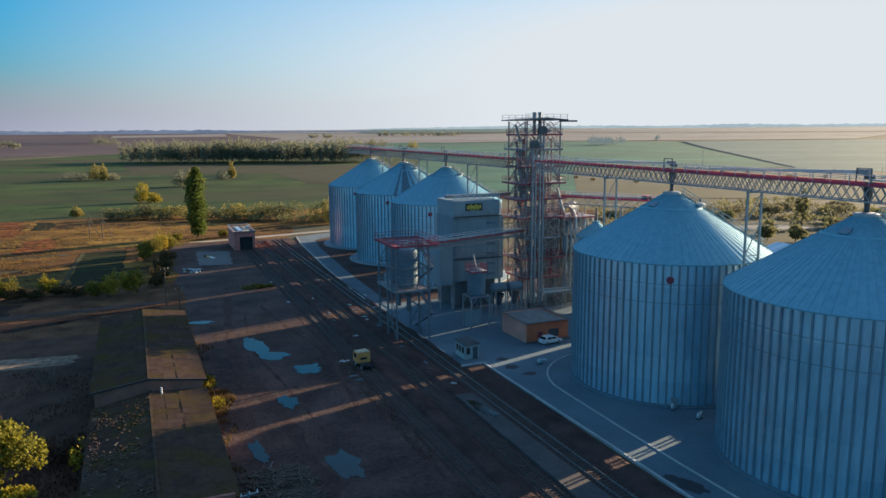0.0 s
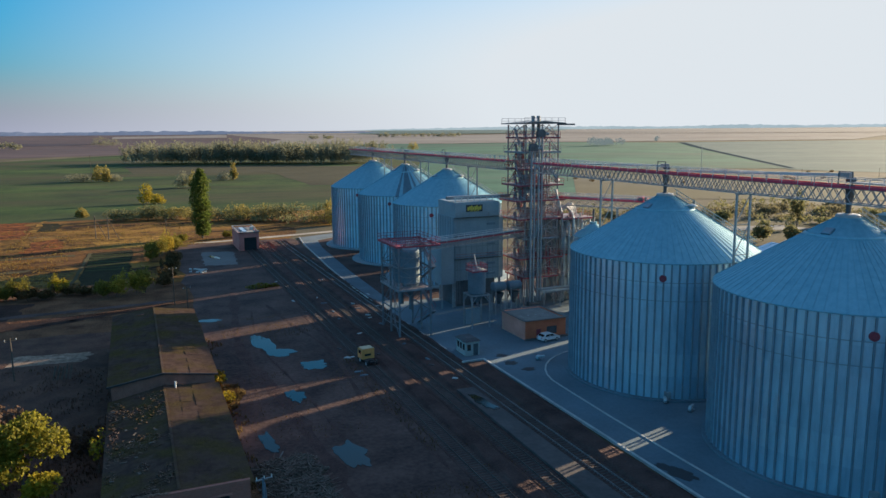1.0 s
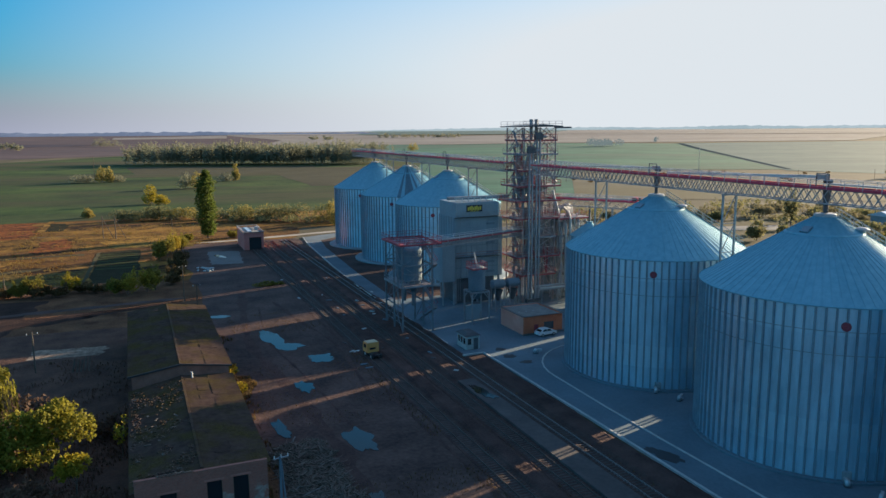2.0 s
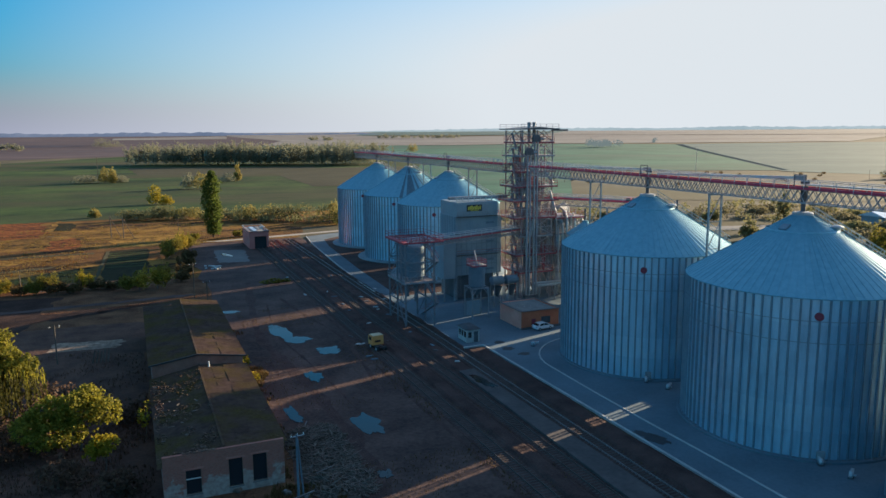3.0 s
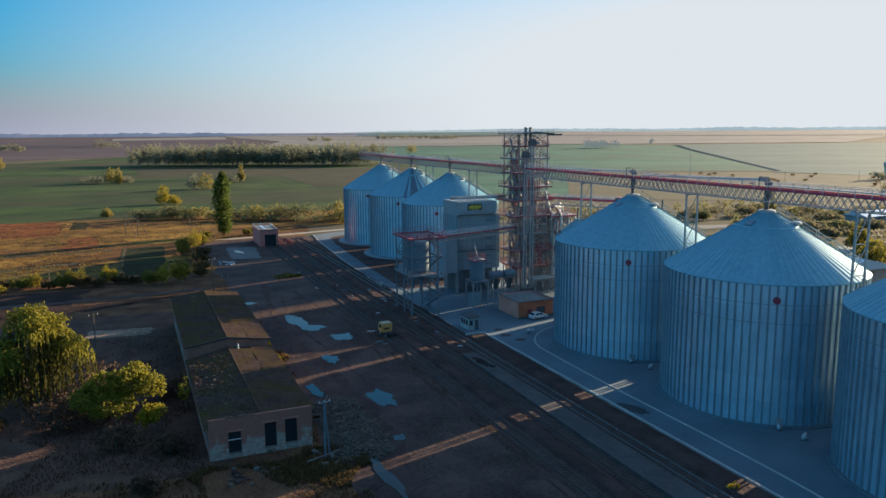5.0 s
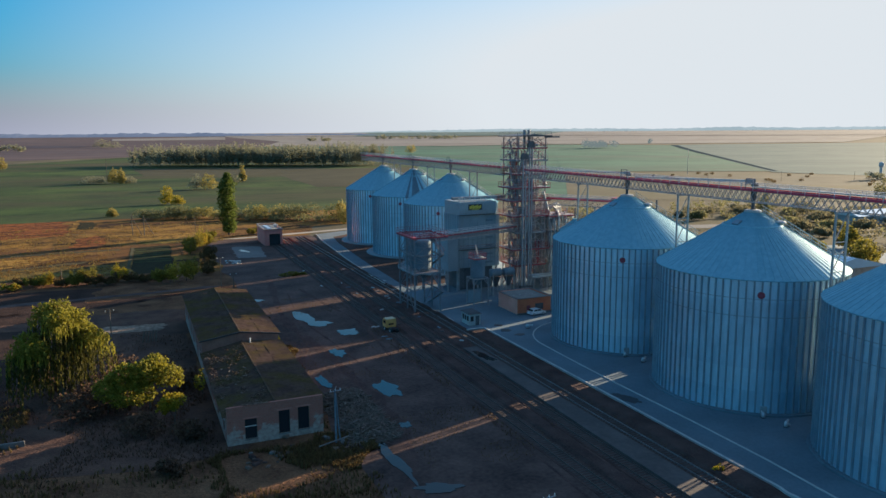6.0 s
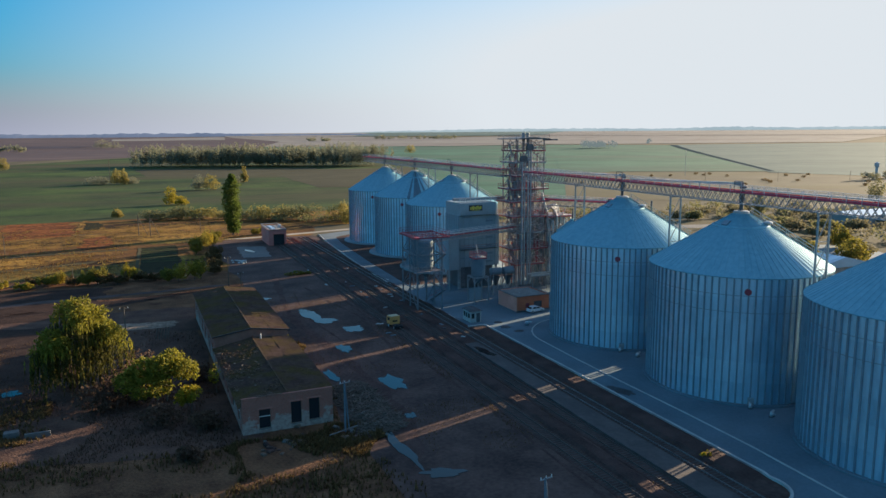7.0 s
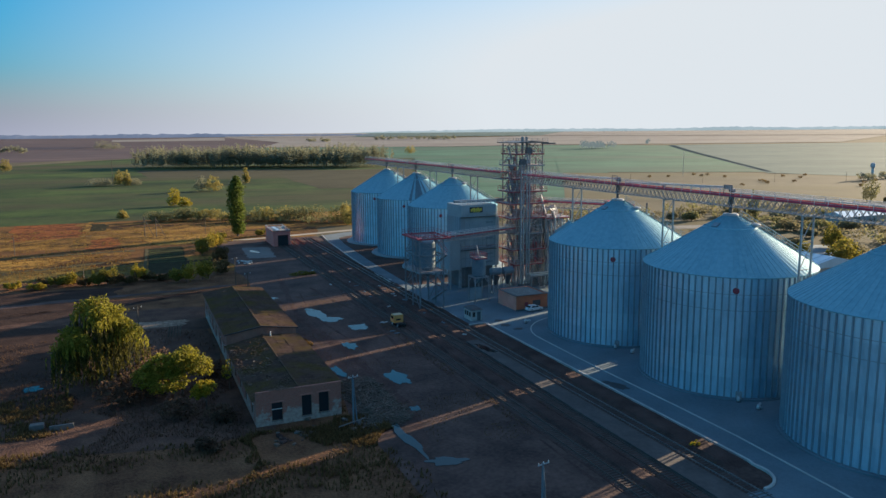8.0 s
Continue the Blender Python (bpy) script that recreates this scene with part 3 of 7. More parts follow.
# concrete round the silos and the works
slab("pavement_silos", [(104, -60), (104, 104.2), (50.8, 104.2), (50.9, 70), (50.7, 27)] + arc(46.6, 24.4, 4, 20, -90, 8) + [(20, 20.4), (20, -60)], 0.16, M["concrete"], "pale grey concrete apron along the silos")
slab("pavement_works", [(104, 104.21), (104, 150), (46.9, 150), (47.5, 112), (47.0, 104.21)], 0.16, M["concrete"], "pale grey concrete yard of the works")
slab("pavement_road", [(50.6, 150.01), (52.2, 190), (55.2, 235), (57.6, 252), (72, 264), (72, 270), (53.4, 262), (51.4, 246), (48.3, 199), (47.0, 170), (46.9, 150.01)], 0.16, M["road_concrete"], "pale concrete service road along the silos")
slab("earth_strip", [(100, 150.02), (100, 262), (72.2, 263.8), (57.8, 252), (55.4, 235), (52.4, 190), (50.8, 150.02)], 0.10, M["earth"], "dark earth strip round the silo bases", "ground")
slab("pavement_strip", [(43.3, 10), (43.4, 50), (43.3, 92), (40.6, 92), (40.2, 62), (39.9, 50), (39.6, 10)], 0.44, M["strip_concrete"], "muddy worn concrete strip between two railway tracks")


def kerb_line(name, pts, w, h, label):
    g = Geo()
    for a, b in zip(pts, pts[1:]):
        g.beam((*a, h / 2), (*b, h / 2), w, h)
    return solid(name, g, M["kerb"], label, "kerb", kind="structure")


kerb_line("kerb_apron", [(47.0, 104.1), (51.0, 104.1), (51.05, 70), (50.8, 27)] + arc(46.6, 24.4, 4.1, 18, -90, 8), 0.35, 0.36, "pale concrete kerb along the apron edge")
kerb_line("kerb_silos", arc(70.5, 88.2, 14.6, 100, 182, 8) + [(55.5, 74), (55.4, 62), (55.5, 46), (55.3, 33), (54.6, 22), (53.6, 8)], 0.26, 0.26, "pale raised kerb in front of the silos")
kerb_line("kerb_road", [(47.4, 112), (46.8, 150), (46.9, 170), (48.2, 199), (51.3, 246), (53.2, 262)], 0.3, 0.34, "pale kerb along the service road")

# puddles
def puddle(cx, cy, rx, ry, turn, seed, z=0.10, ragged=0.5):
    out = []
    for i in range(90):
        a = 2 * math.pi * i / 90
        k = 1 + ragged * noise.noise(Vector((math.cos(a) * 1.6 + seed * 7.1, math.sin(a) * 1.6, seed))) + 0.2 * noise.noise(Vector((math.cos(a) * 3.4 + seed, math.sin(a) * 3.4, 3))) + 0.13 * noise.noise(Vector((math.cos(a) * 9 + seed, math.sin(a) * 9, 3)))
        k = max(0.3, k)
        x, y = rx * k * math.cos(a), ry * k * math.sin(a)
        c, s = math.cos(radians(turn)), math.sin(radians(turn))
        out.append((cx + c * x - s * y, cy + s * x + c * y))
    g = Geo()
    g.prism(out, z - 0.2, z + 0.012)
    return solid("puddle", g, M["water"], "shallow muddy puddle reflecting the sky", "puddle", "puddles in the yard", "structure")


for k, row in enumerate([(18.3, 129.5, 1.6, 6.0, 8), (20.3, 122.6, 2.6, 2.2, -20), (24, 113.3, 2.2, 2.2, 0), (34.9, 129.8, 0.7, 3.2, 5), (18.2, 100, 1.3, 2.6, 0),
                         (20.4, 77.4, 1.7, 3.9, 5), (10.6, 150.6, 2.6, 1.3, -15), (11.8, 84.6, 0.8, 3.2, 5), (12.7, 52.6, 0.75, 7.0, 2), (14.8, 43.2, 2.3, 1.3, -25), (17.8, 62.3, 0.8, 1.3, 0), (-38.5, 97.7, 1.6, 1.4, 0), (20, 231, 1.0, 3.2, 20),
                         (41.9, 85.5, 0.8, 3.2, 8)]):
    puddle(*row, k + 1, z=(0.455 if row[0] > 41 else 0.105) + 0.003 * k)
for k, row in enumerate([(54.3, 100.7, 1.1, 1.0, 0), (54.8, 104.9, 0.9, 0.8, 0), (55.4, 96.6, 1.0, 0.8, 0), (52.7, 58.0, 1.1, 2.6, 10)]):
    ob = puddle(*row, k + 31, z=0.175)
    ob.name = "oil_stain"
    ob.data.materials[0] = M["black"]
    tagged(ob, "dark oily stain on pale concrete", "stain", "stains on the concrete")


def rut(points, w, z=0.1):
    """A wheel rut: a narrow raised ribbon of churned mud along a bent path."""
    g = Geo()
    pts = []
    for i in range(len(points) - 1):
        p0, p1, p2, p3 = [Vector((*points[min(max(i + k, 0), len(points) - 1)], 0)) for k in (-1, 0, 1, 2)]
        for u in (0, 0.2, 0.4, 0.6, 0.8):
            pts.append(0.5 * ((2 * p1) + (p2 - p0) * u + (2 * p0 - 5 * p1 + 4 * p2 - p3) * u * u + (3 * p1 - p0 - 3 * p2 + p3) * u ** 3))
    pts.append(Vector((*points[-1], 0)))
    vs = []
    for i, p in enumerate(pts):
        d = (pts[min(i + 1, len(pts) - 1)] - pts[max(i - 1, 0)]).normalized()
        s = Vector((-d.y, d.x, 0))
        k = w * max(0.05, 0.7 + 0.9 * noise.noise(p * 0.22) + 0.4 * noise.noise(p * 0.9))
        vs += [tuple(p - s * k) + (), tuple(p + Vector((0, 0, 0.02))), tuple(p + s * k)]
    vs = [(x, y, q + z) for x, y, q in vs]
    g.add(vs, [(3 * i + j, 3 * i + 1 + j, 3 * i + 4 + j, 3 * i + 3 + j) for i in range(len(pts) - 1) for j in (0, 1)])
    return solid("wheel_rut", g, M["track_dirt"], "dark churned wheel rut in the yard", "rut", "wheel ruts", "structure")


way = [(19.5, 182), (18.9, 175.9), (16.5, 154.7), (14.8, 139.5), (14.0, 124.1), (15.2, 110.2), (16.3, 96.8), (16.9, 84.2), (17.4, 72.5), (16.6, 62.3), (14.5, 52), (11, 42)]
rut(way, 1.25, 0.085)
rut([(x + 3.6, y + 1.0) for x, y in way[2:9]], 0.35, 0.085)
rut([(24, 160), (26, 140), (28.5, 122), (27.6, 104), (26, 88)], 0.5, 0.085)
rut([(29.6, 150), (29.9, 120), (29.2, 90), (29.8, 60), (29.4, 30)], 0.4, 0.085)


# ---- railway ----
BANKS = [(33.9, 36.7, -60, 258), (40.3, 43.2, 91.5, 258), (46.6, 50.4, 26, 104), (46.4, 47.6, 104, 258)]


def bank_height(x, y):
    """Height of the trodden earth banks left between the sunken tracks."""
    z = 0.08
    for x0, x1, y0, y1 in BANKS:
        u = min(x - x0, x1 - x) / 0.55 + 0.55 * noise.noise(Vector((x0, y * 0.35, 1)))
        v = min(y - y0, y1 - y) / 2.0
        k = min(max(min(u, v), 0), 1)
        z = max(z, 0.08 + (0.40 + 0.12 * noise.noise(Vector((x * 0.5, y * 0.4, 6))) + 0.05 * noise.noise(Vector((x * 1.7, y * 1.7, 2)))) * k * k * (3 - 2 * k))
    return z


for x0, x1, y0, y1 in BANKS:
    g = Geo()
    nx, ny = 9, int((y1 - y0) / 0.7)
    xs, ys = [x0 + (x1 - x0) * i / nx for i in range(nx + 1)], [y0 + (y1 - y0) * j / ny for j in range(ny + 1)]
    g.add([(x, y, bank_height(x, y) - (0.03 if x in (xs[0], xs[-1]) else 0)) for y in ys for x in xs],
          [(j * (nx + 1) + i, j * (nx + 1) + i + 1, (j + 1) * (nx + 1) + i + 1, (j + 1) * (nx + 1) + i) for j in range(ny) for i in range(nx)])
    solid("earth_bank", g, M["track_dirt"], "low trodden earth bank between two railway tracks", "bank", "banks between the tracks", "structure")


def track(x, label, rail):
    t = thing("railway_track", label, "railway", group="sidings", kind="structure")
    part("ballast", Geo().prism([(x - 1.7, -60), (x + 1.7, -60), (x + 1.7, 258), (x - 1.7, 258)], 0.0, 0.125), M["track_dirt"], t)
    for s in (-0.76, 0.76):
        g = Geo()
        outline = [(-0.07, 0), (0.07, 0), (0.02, 0.03), (0.02, 0.11), (0.037, 0.12), (0.037, 0.16), (-0.037, 0.16), (-0.037, 0.12), (-0.02, 0.11), (-0.02, 0.03)]
        n = len(outline)
        vs = [(x + s + a, y, 0.13 + b) for y in (-60, 258) for a, b in outline]
        g.add(vs, [(i, n + i, n + (i + 1) % n, (i + 1) % n) for i in range(n)] + [tuple(range(n)), tuple(range(n, 2 * n))[::-1]])
        part("rail", g, M[rail], t, "worn steel rail")
    return t


TRACKS = [track(32.45, "disused railway siding half buried in dark earth", "rail"), track(38.65, "railway siding beside a concrete strip", "rail"), track(45.1, "railway siding under the loading bins", "rail_bright")]


# ---- silos ----
M["steel_pale"] = worn("pale_grey_steel", (0.34, 0.37, 0.39), (0.48, 0.51, 0.53), 0.6, 4, 0.55, 0.3, 0.06)
R, EAVE, TOP, BASE = 14.1, 20.1, 28.5, 0.45
COLS, RINGS, SECTORS = 42, 6, 84


def sheet_mesh(material):
    """One curved wall sheet, with the overlap step at its lower edge."""
    g = Geo()
    h, a = (EAVE - BASE) / RINGS, 2 * math.pi / COLS
    vs = []
    for z, r in ((0, R + 0.014), (h * 0.98, R + 0.004), (h + 0.02, R)):
        vs += [(r * math.cos(a * (i / 3 - 0.5)), r * math.sin(a * (i / 3 - 0.5)), z) for i in range(4)]
    g.add(vs, [(k * 4 + i, k * 4 + i + 1, k * 4 + 5 + i, k * 4 + 4 + i) for k in range(2) for i in range(3)])
    return g.mesh("wall_sheet", material)


def stiffener_mesh():
    g = Geo()
    vs = [(x, y, z) for z in (BASE, EAVE - 0.15) for x, y in ((R, -0.13), (R + 0.23, -0.085), (R + 0.23, 0.085), (R, 0.13))]
    g.add(vs, [(i, i + 1, i + 5, i + 4) for i in range(3)] + [(4, 5, 6, 7), (3, 2, 1, 0)])
    return g.mesh("stiffener", M["galv_rib"])


def roof_panel_mesh(material="galv_roof"):
    """A wedge of roof with its standing seam."""
    g = Geo()
    a = math.pi / SECTORS
    r0, z0, r1, z1 = R + 0.28, EAVE - 0.05, 1.15, TOP - 0.15
    pts = []
    for r, z in ((r0, z0), (r1, z1)):
        pts += [(r * math.cos(-a), r * math.sin(-a), z), (r * math.cos(a), r * math.sin(a), z)]
    g.add(pts, [(0, 1, 3, 2)])
    p, q = Vector(pts[1]), Vector(pts[3])
    w = Vector((-math.sin(a), math.cos(a), 0)) * 0.028
    up = Vector((0.5, 0, 0.85)) * 0.042
    g.add([p - w, p + w, p + w + up, p - w + up, q - w * 0.6, q + w * 0.6, q + w * 0.6 + up * 0.7, q - w * 0.6 + up * 0.7], [(0, 1, 2, 3), (0, 3, 7, 4), (3, 2, 6, 7), (2, 1, 5, 6)])
    # folded eave edge
    e = [(r0 * math.cos(-a), r0 * math.sin(-a), z0 - 0.14), (r0 * math.cos(a), r0 * math.sin(a), z0 - 0.14)]
    g.add([pts[0], pts[1], *e], [(2, 3, 1, 0)])
    return g.mesh("roof_panel", M[material])


def on_roof(r, lift=0.0):
    """Height of the cone at radius r."""
    return EAVE - 0.05 + (TOP - 0.10 - EAVE) * (R + 0.28 - r) / (R + 0.28 - 1.15) + lift


def radial(angle, r, z):
    return Matrix.Rotation(radians(angle), 4, "Z") @ Matrix.Translation((r, 0, z))


def build_silo(y, wide_base, label):
    t = thing("grain_silo", label, "silo", pose(74.3, y, 0), "row of grain silos")
    rb = 16.5 if wide_base else 14.75
    part("foundation", Geo().lathe([(rb, -0.2), (rb, BASE - 0.06), (rb - 0.06, BASE), (R - 0.3, BASE)], 72), M["ring"] if wide_base else M["concrete"], t, "round concrete foundation ring")
    me, ml, ms, mr = SILO_MESHES
    for c in range(COLS):
        rot = Matrix.Rotation(2 * math.pi * c / COLS, 4, "Z")
        half = Matrix.Rotation(2 * math.pi * (c + 0.5) / COLS, 4, "Z")
        for k in range(RINGS):
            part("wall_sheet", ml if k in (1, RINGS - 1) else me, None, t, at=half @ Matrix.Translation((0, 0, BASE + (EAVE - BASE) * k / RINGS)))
        part("stiffener", ms, None, t, at=rot)
        part("stiffener", ms, None, t, at=half)
    part("roof_ring", Geo().lathe([(4.55, on_roof(4.55, 0.02)), (4.5, on_roof(4.5, 0.13)), (4.3, on_roof(4.3, 0.13))], 84), M["galv_roof"], t, "lap ring round the upper roof")
    stained = {round(a / 360 * SECTORS) for a in STAINS.get(y, ())}
    for c in range(SECTORS):
        part("roof_panel", SILO_STAINED if c in stained else mr, None, t, at=Matrix.Rotation(2 * math.pi * c / SECTORS, 4, "Z"))
    for z in (17.3, 14.7):
        part("wind_ring", Geo().lathe([(R + 0.235, z), (R + 0.28, z), (R + 0.28, z + 0.06), (R + 0.235, z + 0.06)], 72), M["galv_rib"], t)
    cap = part("roof_cap", Geo().lathe([(1.3, TOP - 0.35), (1.3, TOP + 0.05), (1.15, TOP + 0.15), (0.45, TOP + 0.25)], 24), M["duct"], t, "bright steel roof cap")
    part("spout", Geo().tube((0, 0, TOP), (0, 0, 29.6), 0.3, 0.3, 12), M["steel_dark"], cap, "dark filling spout")
    part("spout_hopper", Geo().tube((0, 0, 29.5), (0, 0, 30.4), 0.3, 0.42, 8), M["steel_dark"], cap)
    # roof vents with bent hoods
    for a in (-52, 44):
        g = Geo().lathe([(0.45, -0.4), (0.45, 0.3), (0.85, 0.3), (0.85, 0.42), (0.5, 0.6), (0.12, 0.66)], 14, True)
        v = part("roof_vent", g, M["duct"], t, "bright hooded roof vent", at=radial(a, 4.1, on_roof(4.1)))
    # roof hatch on the slope
    g = Geo().box(-0.55, -0.55, -0.1, 0.55, 0.55, 0.2, 0.06)
    part("roof_hatch", g, M["galv_rib"], t, "grey square roof hatch", at=radial(187, 3.6, on_roof(3.6)) @ pose(0, 0, 0.05, 0, 32, 0))
    # stair with hand rails down the far slope
    stair = part("roof_stair", Geo().beam((1.4, -0.4, on_roof(1.4, 0.15)), (R + 0.2, -0.4, on_roof(R + 0.2, 0.15)), 0.06, 0.16).beam((1.4, 0.4, on_roof(1.4, 0.15)), (R + 0.2, 0.4, on_roof(R + 0.2, 0.15)), 0.06, 0.16), M["galv_rib"], t, "steel roof stair with hand rails", at=Matrix.Rotation(radians(-28), 4, "Z"))
    for s in (-0.42, 0.42):
        for lift in (0.6, 1.15):
            part("hand_rail", Geo().beam((1.4, s, on_roof(1.4, lift)), (R, s, on_roof(R, lift)), 0.07), M["duct"], stair)
        for k in range(9):
            r = 1.8 + 1.45 * k
            part("post", Geo().beam((r, s, on_roof(r)), (r, s, on_roof(r, 1.15)), 0.06), M["duct"], stair)
    for k in range(30):
        r = 1.7 + 0.42 * k
        part("tread", Geo().box(r - 0.1, -0.4, on_roof(r, 0.17), r + 0.1, 0.4, on_roof(r, 0.20)), M["galv_rib"], stair)
    # round red hatch on the wall
    d = Geo().tube((R - 0.1, 0, 17.9), (R + 0.28, 0, 17.9), 0.52, 0.48, 20)
    hatch = part("wall_hatch", d, M["hatch_red"], t, "round dark red wall hatch", at=Matrix.Rotation(radians(231), 4, "Z"))
    part("hub", Geo().tube((R + 0.26, 0, 17.9), (R + 0.36, 0, 17.9), 0.2, 0.16, 14), M["red_dull"], hatch)
    # outlet box at the foot
    part("outlet", Geo().box(R - 0.2, -0.45, BASE, R + 0.35, 0.45, BASE + 1.1, 0.08), M["steel"], t, at=Matrix.Rotation(radians(236), 4, "Z"))
    return t


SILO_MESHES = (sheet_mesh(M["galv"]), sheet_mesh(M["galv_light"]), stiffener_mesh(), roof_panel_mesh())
SILO_STAINED = roof_panel_mesh("galv_dark")
STAINS = {205.7: (238, 247, 251, 258, 266, 278, 287, 295)}
for y in (87.9, 56.0, 24.1):
    build_silo(y, False, "large galvanised steel grain silo with a conical ribbed roof")
for y in (173.8, 205.7, 237.8):
    build_silo(y, True, "galvanised steel grain silo on a wide pale concrete ring")


def fan(x, y, turn):
    t = thing("aeration_fan", "pale metal aeration fan beside a silo foot", "fan", pose(x, y, 0.16, 0, 0, turn) @ Matrix.Scale(0.72, 4), "fans at the silo feet")
    part("housing", Geo().tube((0, -0.28, 0.6), (0, 0.28, 0.6), 0.55, 0.55, 18), M["steel_pale"], t, "pale round fan housing", True)
    part("duct", Geo().box(-0.2, -0.22, 0.7, 1.5, 0.22, 1.1, 0.04), M["duct"], t)
    part("motor", Geo().tube((0, -0.75, 0.6), (0, -0.28, 0.6), 0.2, 0.2, 10), M["steel"], t)
    part("foot", Geo().box(-0.6, -0.4, 0, 0.6, 0.4, 0.16), M["steel_dark"], t)


for x, y, a in ((65.6, 75.6, 60), (66.6, 71.6, 30), (65.7, 43.6, 60), (66.0, 39.8, 30), (59.3, 100.2, -20)):
    fan(x, y, a)

# unseen blocks behind the silos, sized to end the sun streaks on the apron
def sun_block_shed(x, y, h):
    t = thing("sun_block_shed", "unseen shed added between two silos to block low sun", "shed", pose(x, y, 0.16), "sheds between silos")
    part("body", Geo().box(-2.2, -2.6, 0, 2.2, 2.6, h, 0.05), M["steel_pale"], t)
    part("roof", Geo().add([(-2.5, -2.9, h), (2.5, -2.9, h), (2.5, 2.9, h), (-2.5, 2.9, h), (0, -2.9, h + 0.8), (0, 2.9, h + 0.8)], [(0, 4, 5, 3), (1, 2, 5, 4), (0, 1, 4), (2, 3, 5), (3, 2, 1, 0)]), M["galv_rib"], t)


sun_block_shed(87, 44.0, 7.4)
sun_block_shed(87, 75.2, 5.3)


# ---- conveyor bridges ----
def bridge(name, label, p, q, z0, depth, width, bay, casing, rail_red=True, group="conveyor bridges"):
    """A lattice girder from p to q with chords, braces, a deck, hand rails and conveyor casings."""
    d = Vector((q[0] - p[0], q[1] - p[1], 0))
    length = d.length
    turn = math.degrees(math.atan2(d.y, d.x))
    t = thing(name, label, "conveyor", pose(p[0], p[1], 0, 0, 0, turn), group)
    w = width / 2
    for s in (-w, w):
        part("bottom_chord", Geo().beam((0, s, z0), (length, s, z0), 0.16), M["bridge_steel"], t)
        part("top_chord", Geo().beam((0, s, z0 + depth), (length, s, z0 + depth), 0.16), M["bridge_steel"], t)
    n = max(1, round(length / bay))
    step = length / n
    lattice = Geo().beam((0, 0, z0), (step, 0, z0 + depth), 0.08).beam((0, 0, z0 + depth), (step, 0, z0), 0.08).mesh("lattice_panel", M["bridge_steel"])
    tie = Geo().beam((0, -w, z0), (0, w, z0), 0.1).mesh("cross_tie", M["bridge_steel"])
    post = Geo().beam((0, 0, z0 + depth), (0, 0, z0 + depth + 1.15), 0.07).mesh("post", M["rod"])
    for i in range(n):
        for s in (-w, w):
            part("lattice_panel", lattice, None, t, at=Matrix.Translation((i * step, s, 0)))
        part("cross_tie", tie, None, t, at=Matrix.Translation((i * step, 0, 0)))
    zt = z0 + depth
    part("deck", Geo().box(0, -w - 0.3, zt + 0.08, length, w + 0.3, zt + 0.14), M["steel_dark"], t, "dark walkway deck")
    for s in (-w - 0.32, w + 0.32):
        if rail_red:
            part("side_board", Geo().box(0, s - 0.03, zt + 0.02, length, s + 0.03, zt + 0.32), M["red_dull"] if name == "loading_conveyor" else M["red"], t, "red painted side board")
        part("hand_rail", Geo().beam((0, s, zt + 1.15), (length, s, zt + 1.15), 0.08), M["rod"], t)
        part("mid_rail", Geo().beam((0, s, zt + 0.75), (length, s, zt + 0.75), 0.06), M["rod"], t)
        for i in range(0, n + 1, 2):
            part("post", post, None, t, at=Matrix.Translation((i * step, s, 0)))
    for a, b, off, za, zb, h in casing:
        c = part("conveyor_casing", Geo().beam((a, off, zt + za), (b, off, zt + zb), 0.36, h * 0.55), M["steel_pale"], t, "grey enclosed conveyor casing")
        part("drive_head", Geo().box(b - 0.9, off - 0.3, zt + zb - 0.3, b + 0.4, off + 0.3, zt + zb + 0.3, 0.05), M["bridge_steel"], c)
    return t


def trestle(x, y, z, along, gap=2.4):
    t = thing("trestle", "tall grey lattice trestle carrying the conveyor", "support", pose(x, y, 0, 0, 0, along), "conveyor trestles")
    for s in (-gap / 2, gap / 2):
        part("leg", Geo().beam((s, 0, 0), (s, 0, z), 0.24), M["bridge_steel"], t)
    k = 0
    while (k + 1) * 4.2 < z:
        a, b = k * 4.2 + 0.4, (k + 1) * 4.2 + 0.4
        part("brace", Geo().beam((-gap / 2, 0, a), (gap / 2, 0, b), 0.1), M["bridge_steel"], t)
        part("tie", Geo().beam((-gap / 2, 0, b), (gap / 2, 0, b), 0.1), M["bridge_steel"], t)
        k += 1
    part("head_beam", Geo().beam((-gap / 2 - 0.2, 0, z), (gap / 2 + 0.2, 0, z), 0.3), M["bridge_steel"], t)


bridge("conveyor_bridge", "long lattice conveyor bridge with red side boards over the silos", (74.3, 127), (74.3, 6), 29.9, 1.75, 1.7, 1.2,
       [(12, 38.5, 0.45, 0.45, 1.2, 0.5), (42, 70.8, -0.3, 0.6, 1.5, 0.6), (71, 120, 0.3, 0.6, 0.7, 0.4)])
bridge("conveyor_bridge", "long lattice conveyor bridge with red side boards over the silos", (74.3, 139), (74.3, 263), 29.9, 1.75, 1.7, 1.2,
       [(12, 34, 0.45, 0.5, 0.9, 0.45), (44, 66, -0.45, 0.5, 0.9, 0.45), (74, 98, 0.2, 0.5, 0.8, 0.45)])
for y in (103.2, 71.9, 40.2, 158.0, 189.8, 221.8):
    trestle(74.3, y, 29.8, 0)
